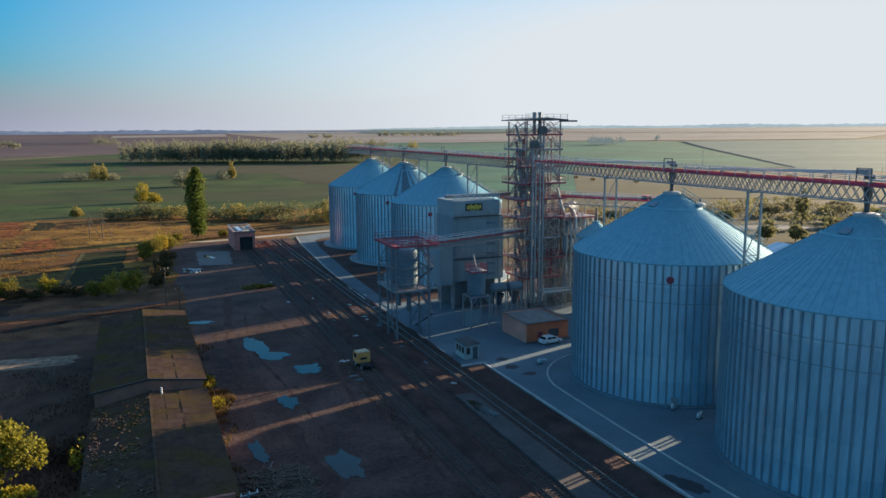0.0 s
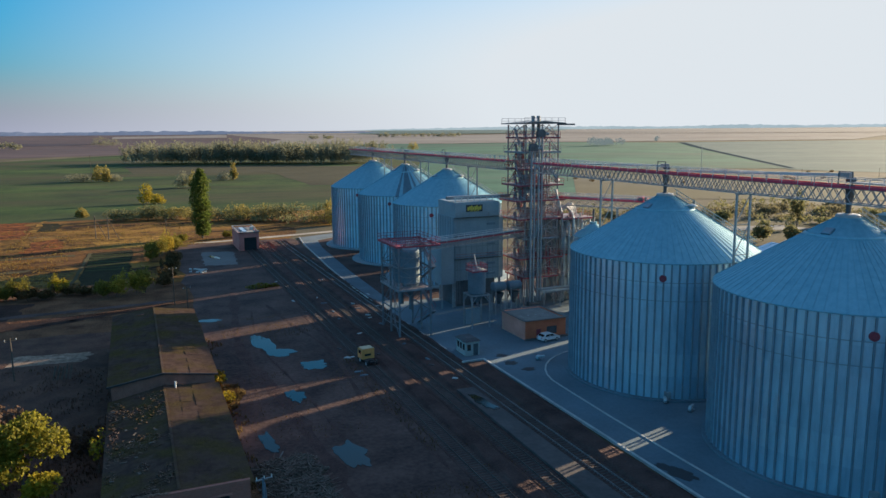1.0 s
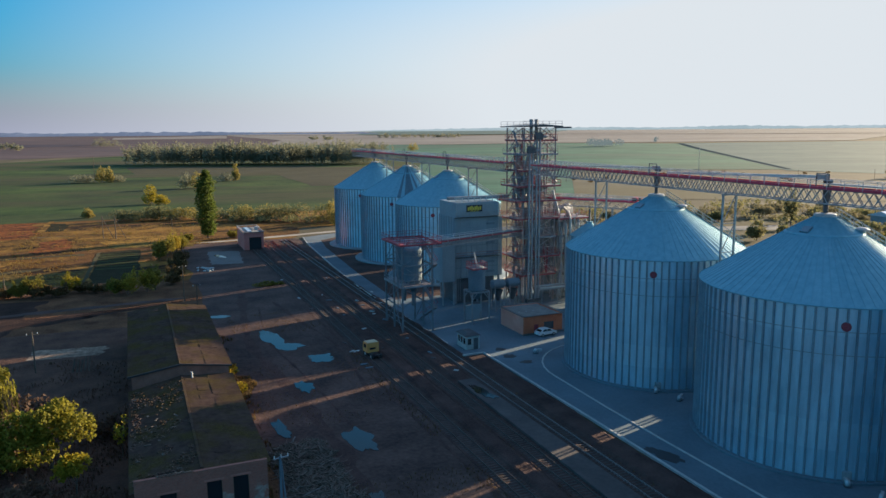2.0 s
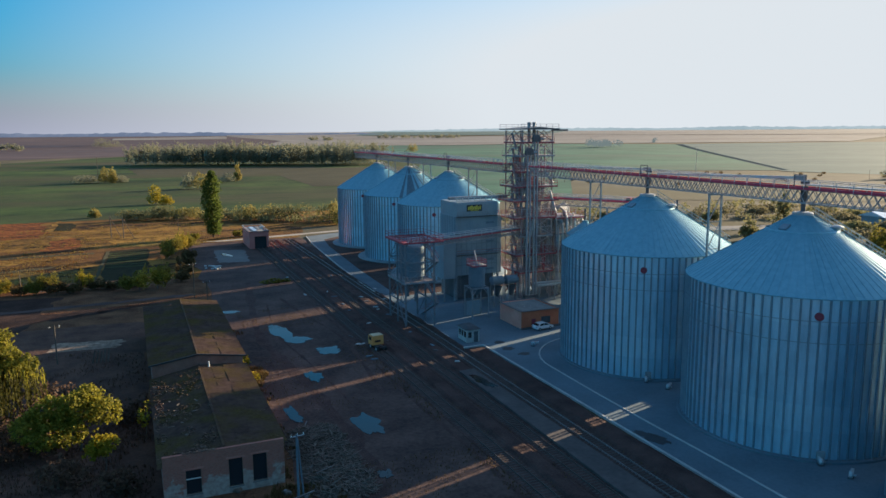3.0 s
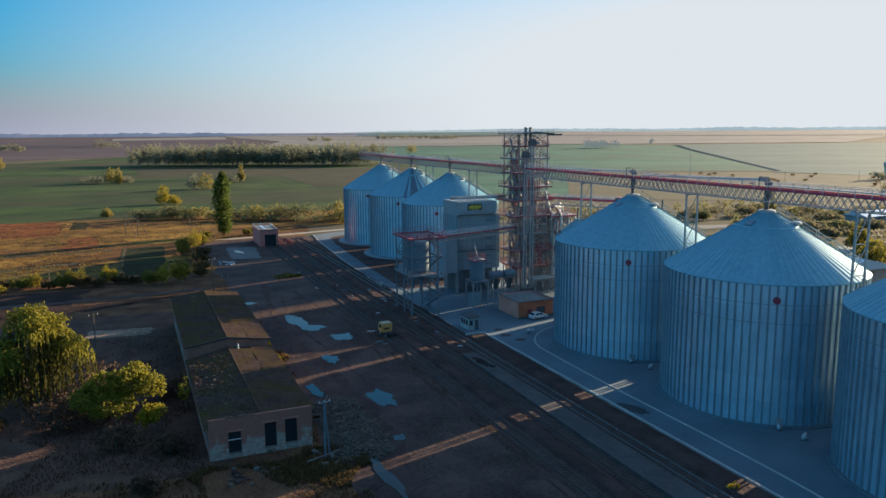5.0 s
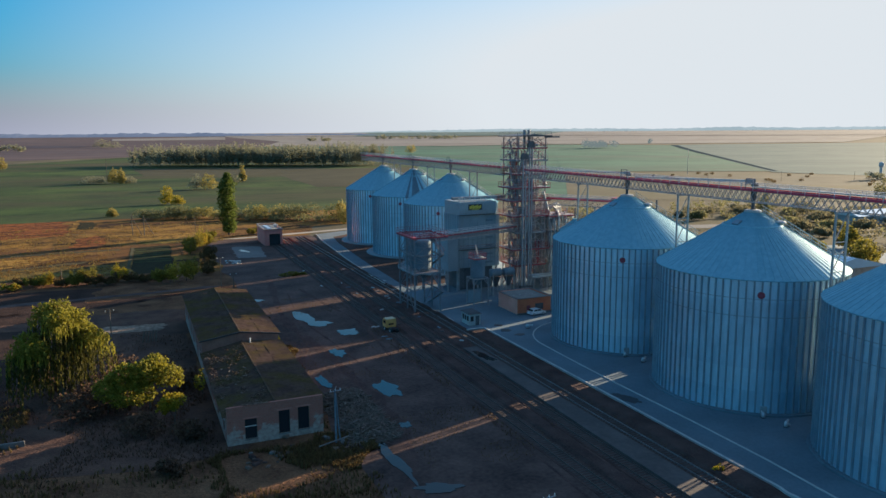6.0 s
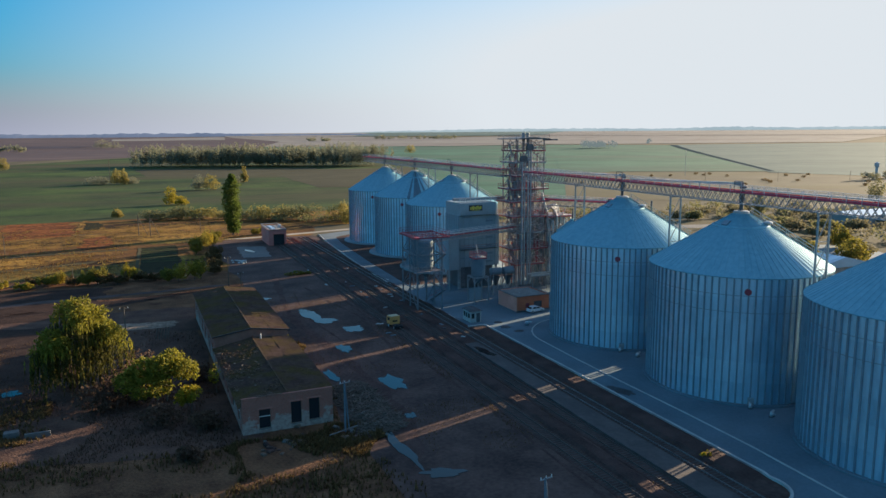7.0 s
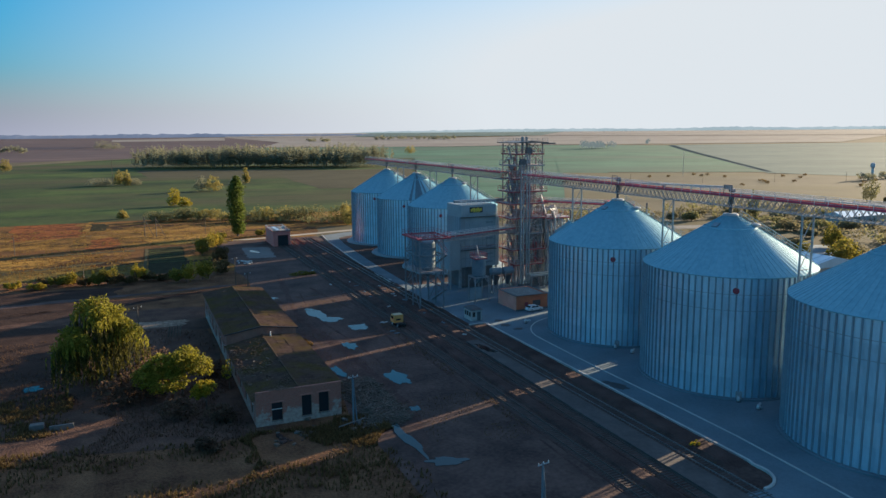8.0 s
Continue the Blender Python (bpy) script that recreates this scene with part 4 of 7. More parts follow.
for y in (87.9, 56.0, 24.1, 173.8, 205.7, 237.8):
    t = thing("transfer_hopper", "dark steel discharge gate over the silo top", "hopper", pose(74.3, y, 29.95), "discharge gates")
    part("gate_box", Geo().box(-0.32, -0.32, 0.4, 0.32, 0.32, 2.1, 0.05), M["steel_dark"], t)
    part("frame", Geo().beam((-0.9, -0.9, 1.7), (-0.9, -0.9, 3.6), 0.1).beam((-0.9, 0.9, 1.7), (-0.9, 0.9, 3.6), 0.1).beam((-0.9, -0.9, 3.6), (-0.9, 0.9, 3.6), 0.1), M["steel_dark"], t)
    part("motor", Geo().tube((0.3, -0.3, 2.6), (0.3, 0.7, 2.6), 0.28, 0.28, 10), M["steel_dark"], t)


# ---- elevator tower ----
def floor_frame(t, x0, y0, x1, y1, z, red, rails=True, grid=False):
    deck = Geo().box(x0, y0, z - 0.12, x0 + (1.0 if grid else x1 - x0), y1, z)
    f = part("platform", deck, M["tower_steel"] if not grid else M["red_dull"], t, "steel grating platform")
    colour = M["red_dull"] if red else M["steel"]
    for a, b in (((x0, y0), (x1, y0)), ((x1, y0), (x1, y1)), ((x1, y1), (x0, y1)), ((x0, y1), (x0, y0))):
        part("edge_beam", Geo().beam((*a, z - 0.22), (*b, z - 0.22), 0.14, 0.3), colour, f)
        if rails:
            for h in (0.55, 1.1):
                part("hand_rail", Geo().beam((*a, z + h), (*b, z + h), 0.06), colour, f)
            n = 5
            for i in range(n):
                u = i / n
                x, y = a[0] + (b[0] - a[0]) * u, a[1] + (b[1] - a[1]) * u
                part("post", Geo().beam((x, y, z), (x, y, z + 1.1), 0.06), colour, f)
    return f


def tower():
    t = thing("elevator_tower", "tall open steel grain elevator tower with platforms and a flat roof", "tower")
    x0, x1, y0, y1 = 76.0, 84.0, 135.0, 143.0
    levels = [0, 6.6, 10.8, 15.2, 19.5, 23.5, 26.8, 30.3, 33.9, 37.0, 39.6]
    cols = [(x0, y0), (x1, y0), (x1, y1), (x0, y1), ((x0 + x1) / 2, y0), ((x0 + x1) / 2, y1)]
    for x, y in cols:
        part("column", Geo().beam((x, y, 0), (x, y, 39.6), 0.24), M["tower_steel"], t)
    for k, (a, b) in enumerate(zip(levels, levels[1:])):
        for p, q in (((x0, y0), (x1, y0)), ((x0, y1), (x1, y1)), ((x0, y0), (x0, y1)), ((x1, y0), (x1, y1))):
            m = ((p[0] + q[0]) / 2, (p[1] + q[1]) / 2)
            part("brace", Geo().beam((*p, a), (*m, b), 0.12), M["tower_steel"], t)
            part("brace", Geo().beam((*q, a), (*m, b), 0.12), M["tower_steel"], t)
    for k, (a, b) in enumerate(zip(levels[1:], levels[2:])):
        for p, q in (((x0, y0), (x1, y0)), ((x0, y0), (x0, y1)), ((x1, y0), (x1, y1))):
            for u, v in ((p, q), (q, p)):
                part("tie_rod", Geo().beam((*u, a), (*v, b), 0.07), M["rod"], t)
            part("kick_rail", Geo().beam((*p, a + 1.9), (*q, a + 1.9), 0.08), M["rod"], t)
    for s in (-0.28, 0.28):
        part("ladder_stile", Geo().beam((x1 + 0.5, y0 + 2 + s, 0), (x1 + 0.5, y0 + 2 + s, 37), 0.07), M["rod"], t)
    for k in range(24):
        z = 3 + 1.4 * k
        part("ladder_hoop", Geo().beam((x1 + 0.5, y0 + 1.7, z), (x1 + 1.2, y0 + 2, z), 0.05).beam((x1 + 1.2, y0 + 2, z), (x1 + 0.5, y0 + 2.3, z), 0.05), M["rod"], t)
    for k, z in enumerate(levels[1:-1]):
        big = (0.4, 1.6, 0.5, 1.8, 2.2, 1.4, 0.6, 0.9, 0.4)[k]
        floor_frame(t, x0 - big, y0 - 0.3, x1 + (0.4, 1.4, 0.4, 1.2, 1.6, 1.4, 0.8, 0.5, 0.3)[k], y1 + 0.3, z, k in (0, 1, 3, 4, 5, 6, 8))
    roof = part("roof", Geo().add([(74.9, 133.6, 39.75), (85.1, 133.6, 39.75), (85.1, 144.4, 39.75), (74.9, 144.4, 39.75), (74.9, 133.6, 39.95), (85.1, 133.6, 39.95), (85.1, 144.4, 39.95), (74.9, 144.4, 39.95), (80, 133.6, 40.35), (80, 144.4, 40.35)],
                                  [(0, 3, 2, 1), (0, 1, 5, 8, 4), (1, 2, 6, 5), (2, 3, 7, 9, 6), (3, 0, 4, 7), (4, 8, 9, 7), (8, 5, 6, 9)]), M["steel_dark"], t, "dark sheet-metal roof")
    part("hoist_beam", Geo().beam((83, 133.9, 39.6), (87.4, 133.9, 39.6), 0.2, 0.35), M["steel_dark"], roof)
    for i in range(7):
        x = 75 + i * 1.65
        part("roof_post", Geo().beam((x, 144.2, 39.9), (x, 144.2, 41.0), 0.07), M["tower_steel"], roof)
        part("roof_post", Geo().beam((x, 133.8, 39.9), (x, 133.8, 41.0), 0.07), M["tower_steel"], roof)
    for y in (133.8, 144.2):
        for z in (40.45, 41.0):
            part("roof_rail", Geo().beam((75.0, y, z), (85.0, y, z), 0.06), M["tower_steel"], roof)
    # zig-zag stair
    for k, (a, b) in enumerate(zip(levels[:-1], levels[1:-1])):
        xa, xb = (80.6, 83.4) if k % 2 else (83.4, 80.6)
        s = part("stair_flight", Geo().beam((xa, 141.6, a), (xb, 141.6, b), 0.7, 0.1), M["tower_steel"], t)
        part("hand_rail", Geo().beam((xa, 141.2, a + 1), (xb, 141.2, b + 1), 0.06), M["red_dull"], s)
    # floor machines seen through the frame
    for x, y, z, a, h in ((78, 140, 30.4, 1.3, 2.2), (80.5, 138, 33.95, 0.9, 1.6), (78.5, 138.5, 26.9, 1.4, 2.4), (81.8, 139.5, 23.6, 1.5, 2.2), (79, 139, 19.6, 1.6, 2.4), (81.5, 138.4, 15.3, 1.5, 2.6), (79.2, 139.4, 10.9, 1.6, 2.4), (81.4, 139, 6.7, 1.5, 2.6)):
        a *= 0.75
        m = part("machine", Geo().box(x - a, y - a, z, x + a, y + a, z + h * 0.8, 0.15), M["tower_steel"], t)
        part("chute", Geo().tube((x, y, z), (x - 0.8, y - 1.4, z - 2.6), 0.18, 0.18, 8), M["duct"], m)
    # pipes and spouts threading the frame
    rng = random.Random(44)
    for k in range(76):
        x, y = rng.uniform(x0 + 0.4, x1 - 0.4), rng.uniform(y0 + 0.3, y1 - 0.6)
        za = rng.choice(levels[:6])
        zb = za + rng.uniform(5, 15)
        part("pipe", Geo().tube((x, y, za), (x + rng.uniform(-0.8, 0.8), y, min(zb, 36)), 0.13 + 0.1 * rng.random(), None, 8), rng.choice((M["tower_steel"], M["tower_steel"], M["steel"], M["steel_pale"], M["red_dull"])), t)
    # landings on the near corner
    for k, z in enumerate((4.6, 8.8, 13.0, 17.4, 21.6, 25.2, 28.6, 32.2, 35.4)):
        f = part("landing", Geo().box(x0 - 1.5, y0 + 1.0, z - 0.1, x0, y0 + 3.4, z), M["tower_steel"], t)
        for h in (0.55, 1.1):
            part("hand_rail", Geo().beam((x0 - 1.5, y0 + 1.0, z + h), (x0 - 1.5, y0 + 3.4, z + h), 0.06).beam((x0 - 1.5, y0 + 1.0, z + h), (x0, y0 + 1.0, z + h), 0.06), M["red_dull"], f)
        part("ladder", Geo().beam((x0 - 0.9, y0 + 1.3, z), (x0 - 0.9, y0 + 3.2, z + 3.4), 0.5, 0.06), M["tower_steel"], f)
    return t


tower()


def elevator(x, y, top, label):
    """A bucket elevator: two casing trunks, head and boot."""
    t = thing("bucket_elevator", label, "elevator", pose(x, y, 0), "bucket elevators on the tower")
    for s in (-0.38, 0.38):
        part("trunk", Geo().box(s - 0.15, -0.18, 0.8, s + 0.15, 0.18, top - 1.4), M["trunk_grey"], t)
        for k in range(1, int(top // 3)):
            part("flange", Geo().box(s - 0.22, -0.25, 3 * k, s + 0.22, 0.25, 3 * k + 0.1), M["steel"], t)
    part("boot", Geo().box(-0.9, -0.45, 0.16, 0.9, 0.45, 1.2, 0.06), M["steel_dark"], t)
    g = Geo()
    prof = [(-0.95, top - 1.6), (0.95, top - 1.6), (0.95, top - 0.6), (0.55, top), (-0.55, top), (-0.95, top - 0.6)]
    g.add([(a, -0.4, b) for a, b in prof] + [(a, 0.4, b) for a, b in prof], [tuple(range(6)), tuple(range(6, 12))[::-1]] + [(i, 6 + i, 6 + (i + 1) % 6, (i + 1) % 6) for i in range(6)])
    head = part("head", g, M["steel_dark"], t, "dark elevator head")
    part("motor", Geo().tube((1.0, 0, top - 1.0), (1.9, 0, top - 1.0), 0.3, 0.3, 10), M["steel"], head)
    part("spout", Geo().tube((-0.7, 0, top - 1.5), (-1.3, 0.4, top - 4.0), 0.16, 0.16, 8), M["steel"], t)


elevator(77.2, 133.9, 35.6, "grey twin-trunk bucket elevator")
elevator(79.0, 133.9, 38.6, "grey twin-trunk bucket elevator")
for x in (78.3, 79.6):
    solid("exhaust_chimney", Geo().lathe([(0.35, 37.0), (0.35, 41.1), (0.44, 41.15), (0.44, 41.4), (0.3, 41.45)], 14, True), M["steel"], "grey exhaust chimney through the tower roof", "chimney", "tower chimneys", m=pose(x, 136, 0))


# ---- cleaning house beside the tower ----
def cleaner_frame():
    t = thing("cleaner_structure", "open steel frame full of pipes and ducts", "structure frame")
    x0, x1, y0, y1 = 85.6, 94.0, 135.5, 144.0
    for x in (x0, (x0 + x1) / 2, x1):
        for y in (y0, y1):
            part("column", Geo().beam((x, y, 0), (x, y, 19.2), 0.24), M["steel"], t)
    for z, red in ((6.6, False), (11.0, True), (15.2, False), (19.0, True)):
        floor_frame(t, x0, y0, x1, y1, z, red)
    for a, b in zip((0, 6.6, 11, 15.2), (6.6, 11, 15.2, 19)):
        for p, q in (((x0, y0), (x1, y0)), ((x0, y0), (x0, y1)), ((x1, y0), (x1, y1))):
            part("brace", Geo().beam((*p, a), (*q, b), 0.12), M["steel"], t)
    rng = random.Random(52)
    for k in range(80):
        x, y = rng.uniform(x0 + 0.3, x1 - 0.3), rng.uniform(y0 - 0.2, y0 + 4)
        za = rng.choice((0.2, 6.6, 11.0, 15.2))
        part("pipe", Geo().tube((x, y, za), (x + rng.uniform(-1.2, 1.2), y, za + rng.uniform(2.5, 5.5)), 0.1 + 0.1 * rng.random(), None, 8), rng.choice((M["steel"], M["duct"], M["trunk_grey"], M["tower_steel"])), t)
    for z, h in ((0.2, 5.6), (6.8, 3.4), (11.2, 3.2), (15.4, 2.6)):
        for k in range(3):
            a = x0 + 0.5 + 2.65 * k
            part("machine_housing", Geo().box(a, y0 + 4.4 + 0.4 * (k % 2), z, a + 2.2, y1 - 0.4, z + h - 0.5 * (k == 1), 0.08), M["frame_steel"] if (k + int(z)) % 2 else M["dryer_rib"], t, "blue-grey cleaning machine housing")
    for z in (3.3, 8.8, 13.1, 17.1):
        part("mid_beam", Geo().beam((x0, y0 - 0.1, z), (x1, y0 - 0.1, z), 0.12), M["steel"], t)
    return t


cleaner_frame()
for k, (x, y, z, r, h) in enumerate([(87, 137, 12, 0.9, 3.4), (89.2, 137.2, 12, 0.9, 3.4), (91.5, 137.2, 12, 0.9, 3.4), (87.2, 137, 3.0, 0.8, 3.2), (89.6, 137, 3.0, 0.8, 3.2), (92, 137, 2.4, 0.9, 3.6)]):
    t = thing("cyclone", "pale metal dust cyclone with a tapered cone", "cyclone", pose(x, y, z), "dust cyclones")
    part("cone", Geo().lathe([(0.18, -2.4), (r, 0)], 16), M["cyclone_metal"], t, smooth=True)
    part("barrel", Geo().lathe([(r, 0), (r, h - 1.2), (r * 0.8, h - 0.9)], 16, True), M["cyclone_metal"], t, smooth=True)
    part("outlet", Geo().tube((0, 0, h - 1.0), (0, 0, h + 0.6), 0.32, 0.32, 10), M["cyclone_metal"], t)


def bent_pipe(name, pts, r, material, label, category="pipe", group="process pipes"):
    g = Geo()
    for a, b in zip(pts, pts[1:]):
        g.tube(a, b, r, r, 10)
    return solid(name, g, material, label, category, group)


for k in range(7):
    x = 86.2 + 1.15 * k
    bent_pipe("duct_pipe", [(x, 135.2, 1.0 + (k % 3)), (x, 135.2, 15.5 + (k * 37 % 5) * 0.8), (x + 0.9, 137.5, 17.8 + (k * 37 % 5) * 0.6)], 0.2 + 0.05 * (k % 3), M["duct"], "bright metal process pipe")
for k in range(6):
    y = 137 + 1.2 * k
    bent_pipe("duct_pipe", [(86.5, y, 19.1), (86.5, y, 20.6 + 0.25 * (k % 3)), (87.6 + 1.2 * (k % 4), y, 21.4 + 0.2 * (k % 2)), (88.6 + 1.2 * (k % 4), y, 20.6), (88.8 + 1.2 * (k % 4), y, 19.1)], 0.32, M["steel"], "grey bent metal duct on the frame top")
bent_pipe("duct_pipe", [(93.2, 134.9, 0.4), (93.2, 134.9, 13.4), (95.4, 132.8, 16.4)], 0.28, M["duct"], "pale angled grain spout")
bent_pipe("duct_pipe", [(81.8, 134.6, 30.2), (84.6, 135.6, 27.4)], 0.3, M["duct"], "bright angled grain spout")
bent_pipe("duct_pipe", [(83.4, 134.8, 25.6), (85.2, 135, 20.2)], 0.25, M["duct"], "bright angled grain spout")
bent_pipe("duct_pipe", [(77.2, 134.9, 32.2), (78.6, 134.1, 30.2)], 0.3, M["duct"], "bright angled grain spout")

bridge("lower_conveyor", "short red-sided conveyor bridge from the tower", (84.2, 138.5), (99, 114.5), 22.0, 1.5, 1.5, 2.0, [(0, 24, 0, 0.5, 0.5, 0.5)], True)
trestle(92.6, 124.9, 21.9, 60, 2.0)
t = thing("drive_unit", "red conveyor drive unit on the short bridge", "drive unit", pose(95.3, 120.5, 23.6, 0, 0, -58))
part("gearbox", Geo().box(-0.6, -0.45, 0.02, 0.6, 0.45, 1.0, 0.1), M["red"], t)
part("motor", Geo().tube((0.6, 0, 0.55), (1.4, 0, 0.55), 0.28, 0.28, 12), M["red_dull"], t)
part("guard", Geo().box(-0.5, -0.6, 0.1, 0.5, -0.46, 0.9, 0.05), M["steel_dark"], t)


def hopper_silo(x, y, r, eave, apex, label):
    t = thing("hopper_silo", label, "silo", pose(x, y, 0), "small hopper silos")
    part("barrel", Geo().lathe([(0.5, 2.2), (r, 5.2), (r, eave)], 36), M["galv"], t)
    part("roof", Geo().lathe([(r + 0.2, eave - 0.1), (r + 0.2, eave), (0.7, apex), (0.7, apex + 0.4)], 36, True), M["galv_roof"], t)
    part("spout", Geo().tube((0, 0, apex), (0, 0, apex + 3.2), 0.22, 0.22, 10), M["steel_dark"], t)
    for k in range(8):
        a = 2 * math.pi * k / 8
        part("leg", Geo().beam((r * math.cos(a), r * math.sin(a), 0), (r * math.cos(a), r * math.sin(a), 5.4), 0.25), M["steel"], t)


# only the first is visible; the other three are added to shade the yard
for x, y, top in ((89.5, 129.0, 18.4), (95.5, 119.3, 21.4), (100.5, 110.8, 21.4), (104.5, 128.6, 18.4)):
    hopper_silo(x, y, 4.07, top - 2.6, top, "small galvanised hopper silo on legs")


# ---- grain dryer ----
def dryer():
    t = thing("grain_dryer", "large blue-grey panelled grain dryer with a black sign", "grain dryer")
    x0, x1, y0, y1 = 61.4, 72.8, 140.0, 149.0
    for x in (x0 + 0.3, (x0 + x1) / 2, x1 - 0.3):
        for y in (y0 + 0.3, y1 - 0.3):
            part("leg", Geo().beam((x, y, 0), (x, y, 6.2), 0.4), M["steel"], t)
    part("body", Geo().box(x0, y0, 6.0, x1 - 0.6, y1, 20.0, 0.04), M["dryer"], t)
    # dark block put in for the shade between the legs, hiding sunlit ground
    part("plenum", Geo().box(x0 + 0.7, y0 + 0.8, 0.16, x1 - 1.2, y1 - 0.8, 6.0), M["steel_dark"], t, "dark block added below the dryer in place of shade")
    # shallow panels on the two seen faces
    n, zs = 4, (6.2, 10.9, 15.9, 19.9)
    w = (x1 - 0.6 - x0) / n
    for i in range(n):
        for a, b in zip(zs, zs[1:]):
            part("panel", Geo().box(x0 + i * w + 0.05, y0 - 0.06, a + 0.05, x0 + (i + 1) * w - 0.05, y0 - 0.003, b - 0.05), M["dryer"], t)
    for i in range(3):
        for a, b in zip(zs, zs[1:]):
            part("panel", Geo().box(x0 - 0.06, y0 + i * 3 + 0.05, a + 0.05, x0 - 0.003, y0 + (i + 1) * 3 - 0.05, b - 0.05), M["dryer"], t)
    hood = part("hood", Geo().box(x0 + 0.1, y0 - 0.5, 20.0, x1 - 0.9, y1, 23.2, 0.07), M["dryer"], t, "projecting blue-grey top hood")
    sx, sz = 64.0, 21.1
    sign = part("sign_board", Geo().box(sx, y0 - 0.62, sz, sx + 3.9, y0 - 0.503, sz + 1.5), M["black"], hood, "black sign with yellow unreadable lettering")
    # bars in place of the lettering
    for k in range(8):
        part("sign_bar", Geo().box(sx + 0.3 + 0.42 * k, y0 - 0.66, sz + 0.3 + 0.1 * (k % 2), sx + 0.64 + 0.42 * k, y0 - 0.623, sz + 1.05 + 0.14 * (k % 3)), M["sign_yellow"], hood)
    part("sign_line", Geo().box(sx + 0.9, y0 - 0.66, sz + 0.1, sx + 3.0, y0 - 0.623, sz + 0.22), M["sign_yellow"], hood)
    # white stands in for sunlight on this end of the hood
    part("end_panel", Geo().box(x1 - 0.9, y0 - 0.4, 20.3, x1 - 0.55, y0 + 3.2, 23.0), M["white"], hood, "end panel made white as the sunlit end of the hood")
    for i in range(8):
        x = x0 + 0.4 + i * 1.5
        part("roof_pipe", Geo().beam((x, y0 + 0.2, 23.2), (x, y0 + 0.2, 24.2), 0.16), M["white"], hood)
    for z in (23.8, 24.25):
        part("roof_rail", Geo().beam((x0, y0 + 0.2, z), (x1 - 0.8, y0 + 0.2, z), 0.12), M["cyclone_metal"], hood)
    part("roof_conveyor", Geo().box(x0 - 0.5, y0 + 2.5, 23.6, x1 + 3.4, y0 + 3.4, 24.3, 0.04), M["steel"], hood)
    for k, x in enumerate((x1 - 0.45, x1 - 0.05, x1 + 0.35)):
        part("riser", Geo().box(x - 0.14, y0 + 0.1, 6.0, x + 0.14, y0 + 0.4, 19.6), M["duct"], t, "bright vertical duct")
    for k in range(9):
        x = x0 + 0.2 + k * (x1 - x0 - 1.0) / 8
        part("rib", Geo().box(x - 0.04, y0 - 0.10, 6.1, x + 0.04, y0 - 0.061, 15.7), M["dryer_rib"], t)
    for k in range(7):
        part("rib", Geo().box(x0 - 0.13, y0 + 0.3 + 1.4 * k, 6.1, x0 - 0.061, y0 + 0.4 + 1.4 * k, 19.9), M["dryer_rib"], t)
    for z in (8.4, 11.0, 13.4):
        part("stringer", Geo().box(x0 + 0.1, y0 - 0.14, z, x1 - 0.7, y0 - 0.101, z + 0.1), M["dryer_rib"], t)
    for z in (10.9, 19.9):
        g = part("gallery", Geo().box(x0 - 0.1, y0 - 1.1, z - 0.1, x1 - 0.4, y0 - 0.2, z), M["steel_dark"], t, "narrow steel gallery")
        for h in (0.55, 1.1):
            part("hand_rail", Geo().beam((x0 - 0.1, y0 - 1.1, z + h), (x1 - 0.4, y0 - 1.1, z + h), 0.06), M["red_dull"] if z < 15 else M["steel"], g)
        for k in range(8):
            x = x0 + 1.55 * k
            part("post", Geo().beam((x, y0 - 1.1, z), (x, y0 - 1.1, z + 1.1), 0.06), M["steel"], g)
    for s in (-0.25, 0.25):
        part("ladder_stile", Geo().beam((x0 + 0.9 + s, y0 - 0.32, 1.0), (x0 + 0.9 + s, y0 - 0.32, 21), 0.06), M["steel"], t)
    for k in range(6):
        z = 7 + 2.2 * k
        part("vent_louvre", Geo().box(x1 - 3.6, y0 - 0.24, z, x1 - 1.6, y0 - 0.062, z + 0.5, 0.06), M["dryer_rib"], t)
    part("ledge", Geo().box(x0 - 0.2, y0 - 1.0, 15.75, x1 + 0.2, y0 - 0.1, 15.9), M["steel_dark"], t)
    return t


dryer()
# annex bin beside the dryer and its brackets
t = thing("buffer_bin", "tall blue-grey buffer bin beside the dryer", "bin")
part("body", Geo().box(58.2, 139.6, 5.5, 61.2, 146.5, 15.2, 0.1), M["dryer"], t)
for x in (58.4, 61.0):
    for y in (139.9, 146.2):
        part("leg", Geo().beam((x, y, 0), (x, y, 5.6), 0.3), M["steel"], t)

bridge("loading_conveyor", "red-sided conveyor bridge from the tower to the loading bins", (76.0, 136.6), (45.2, 126.2), 15.6, 0.9, 1.2, 1.6, [(0, 32, 0, 0.45, 0.45, 0.5)], True)


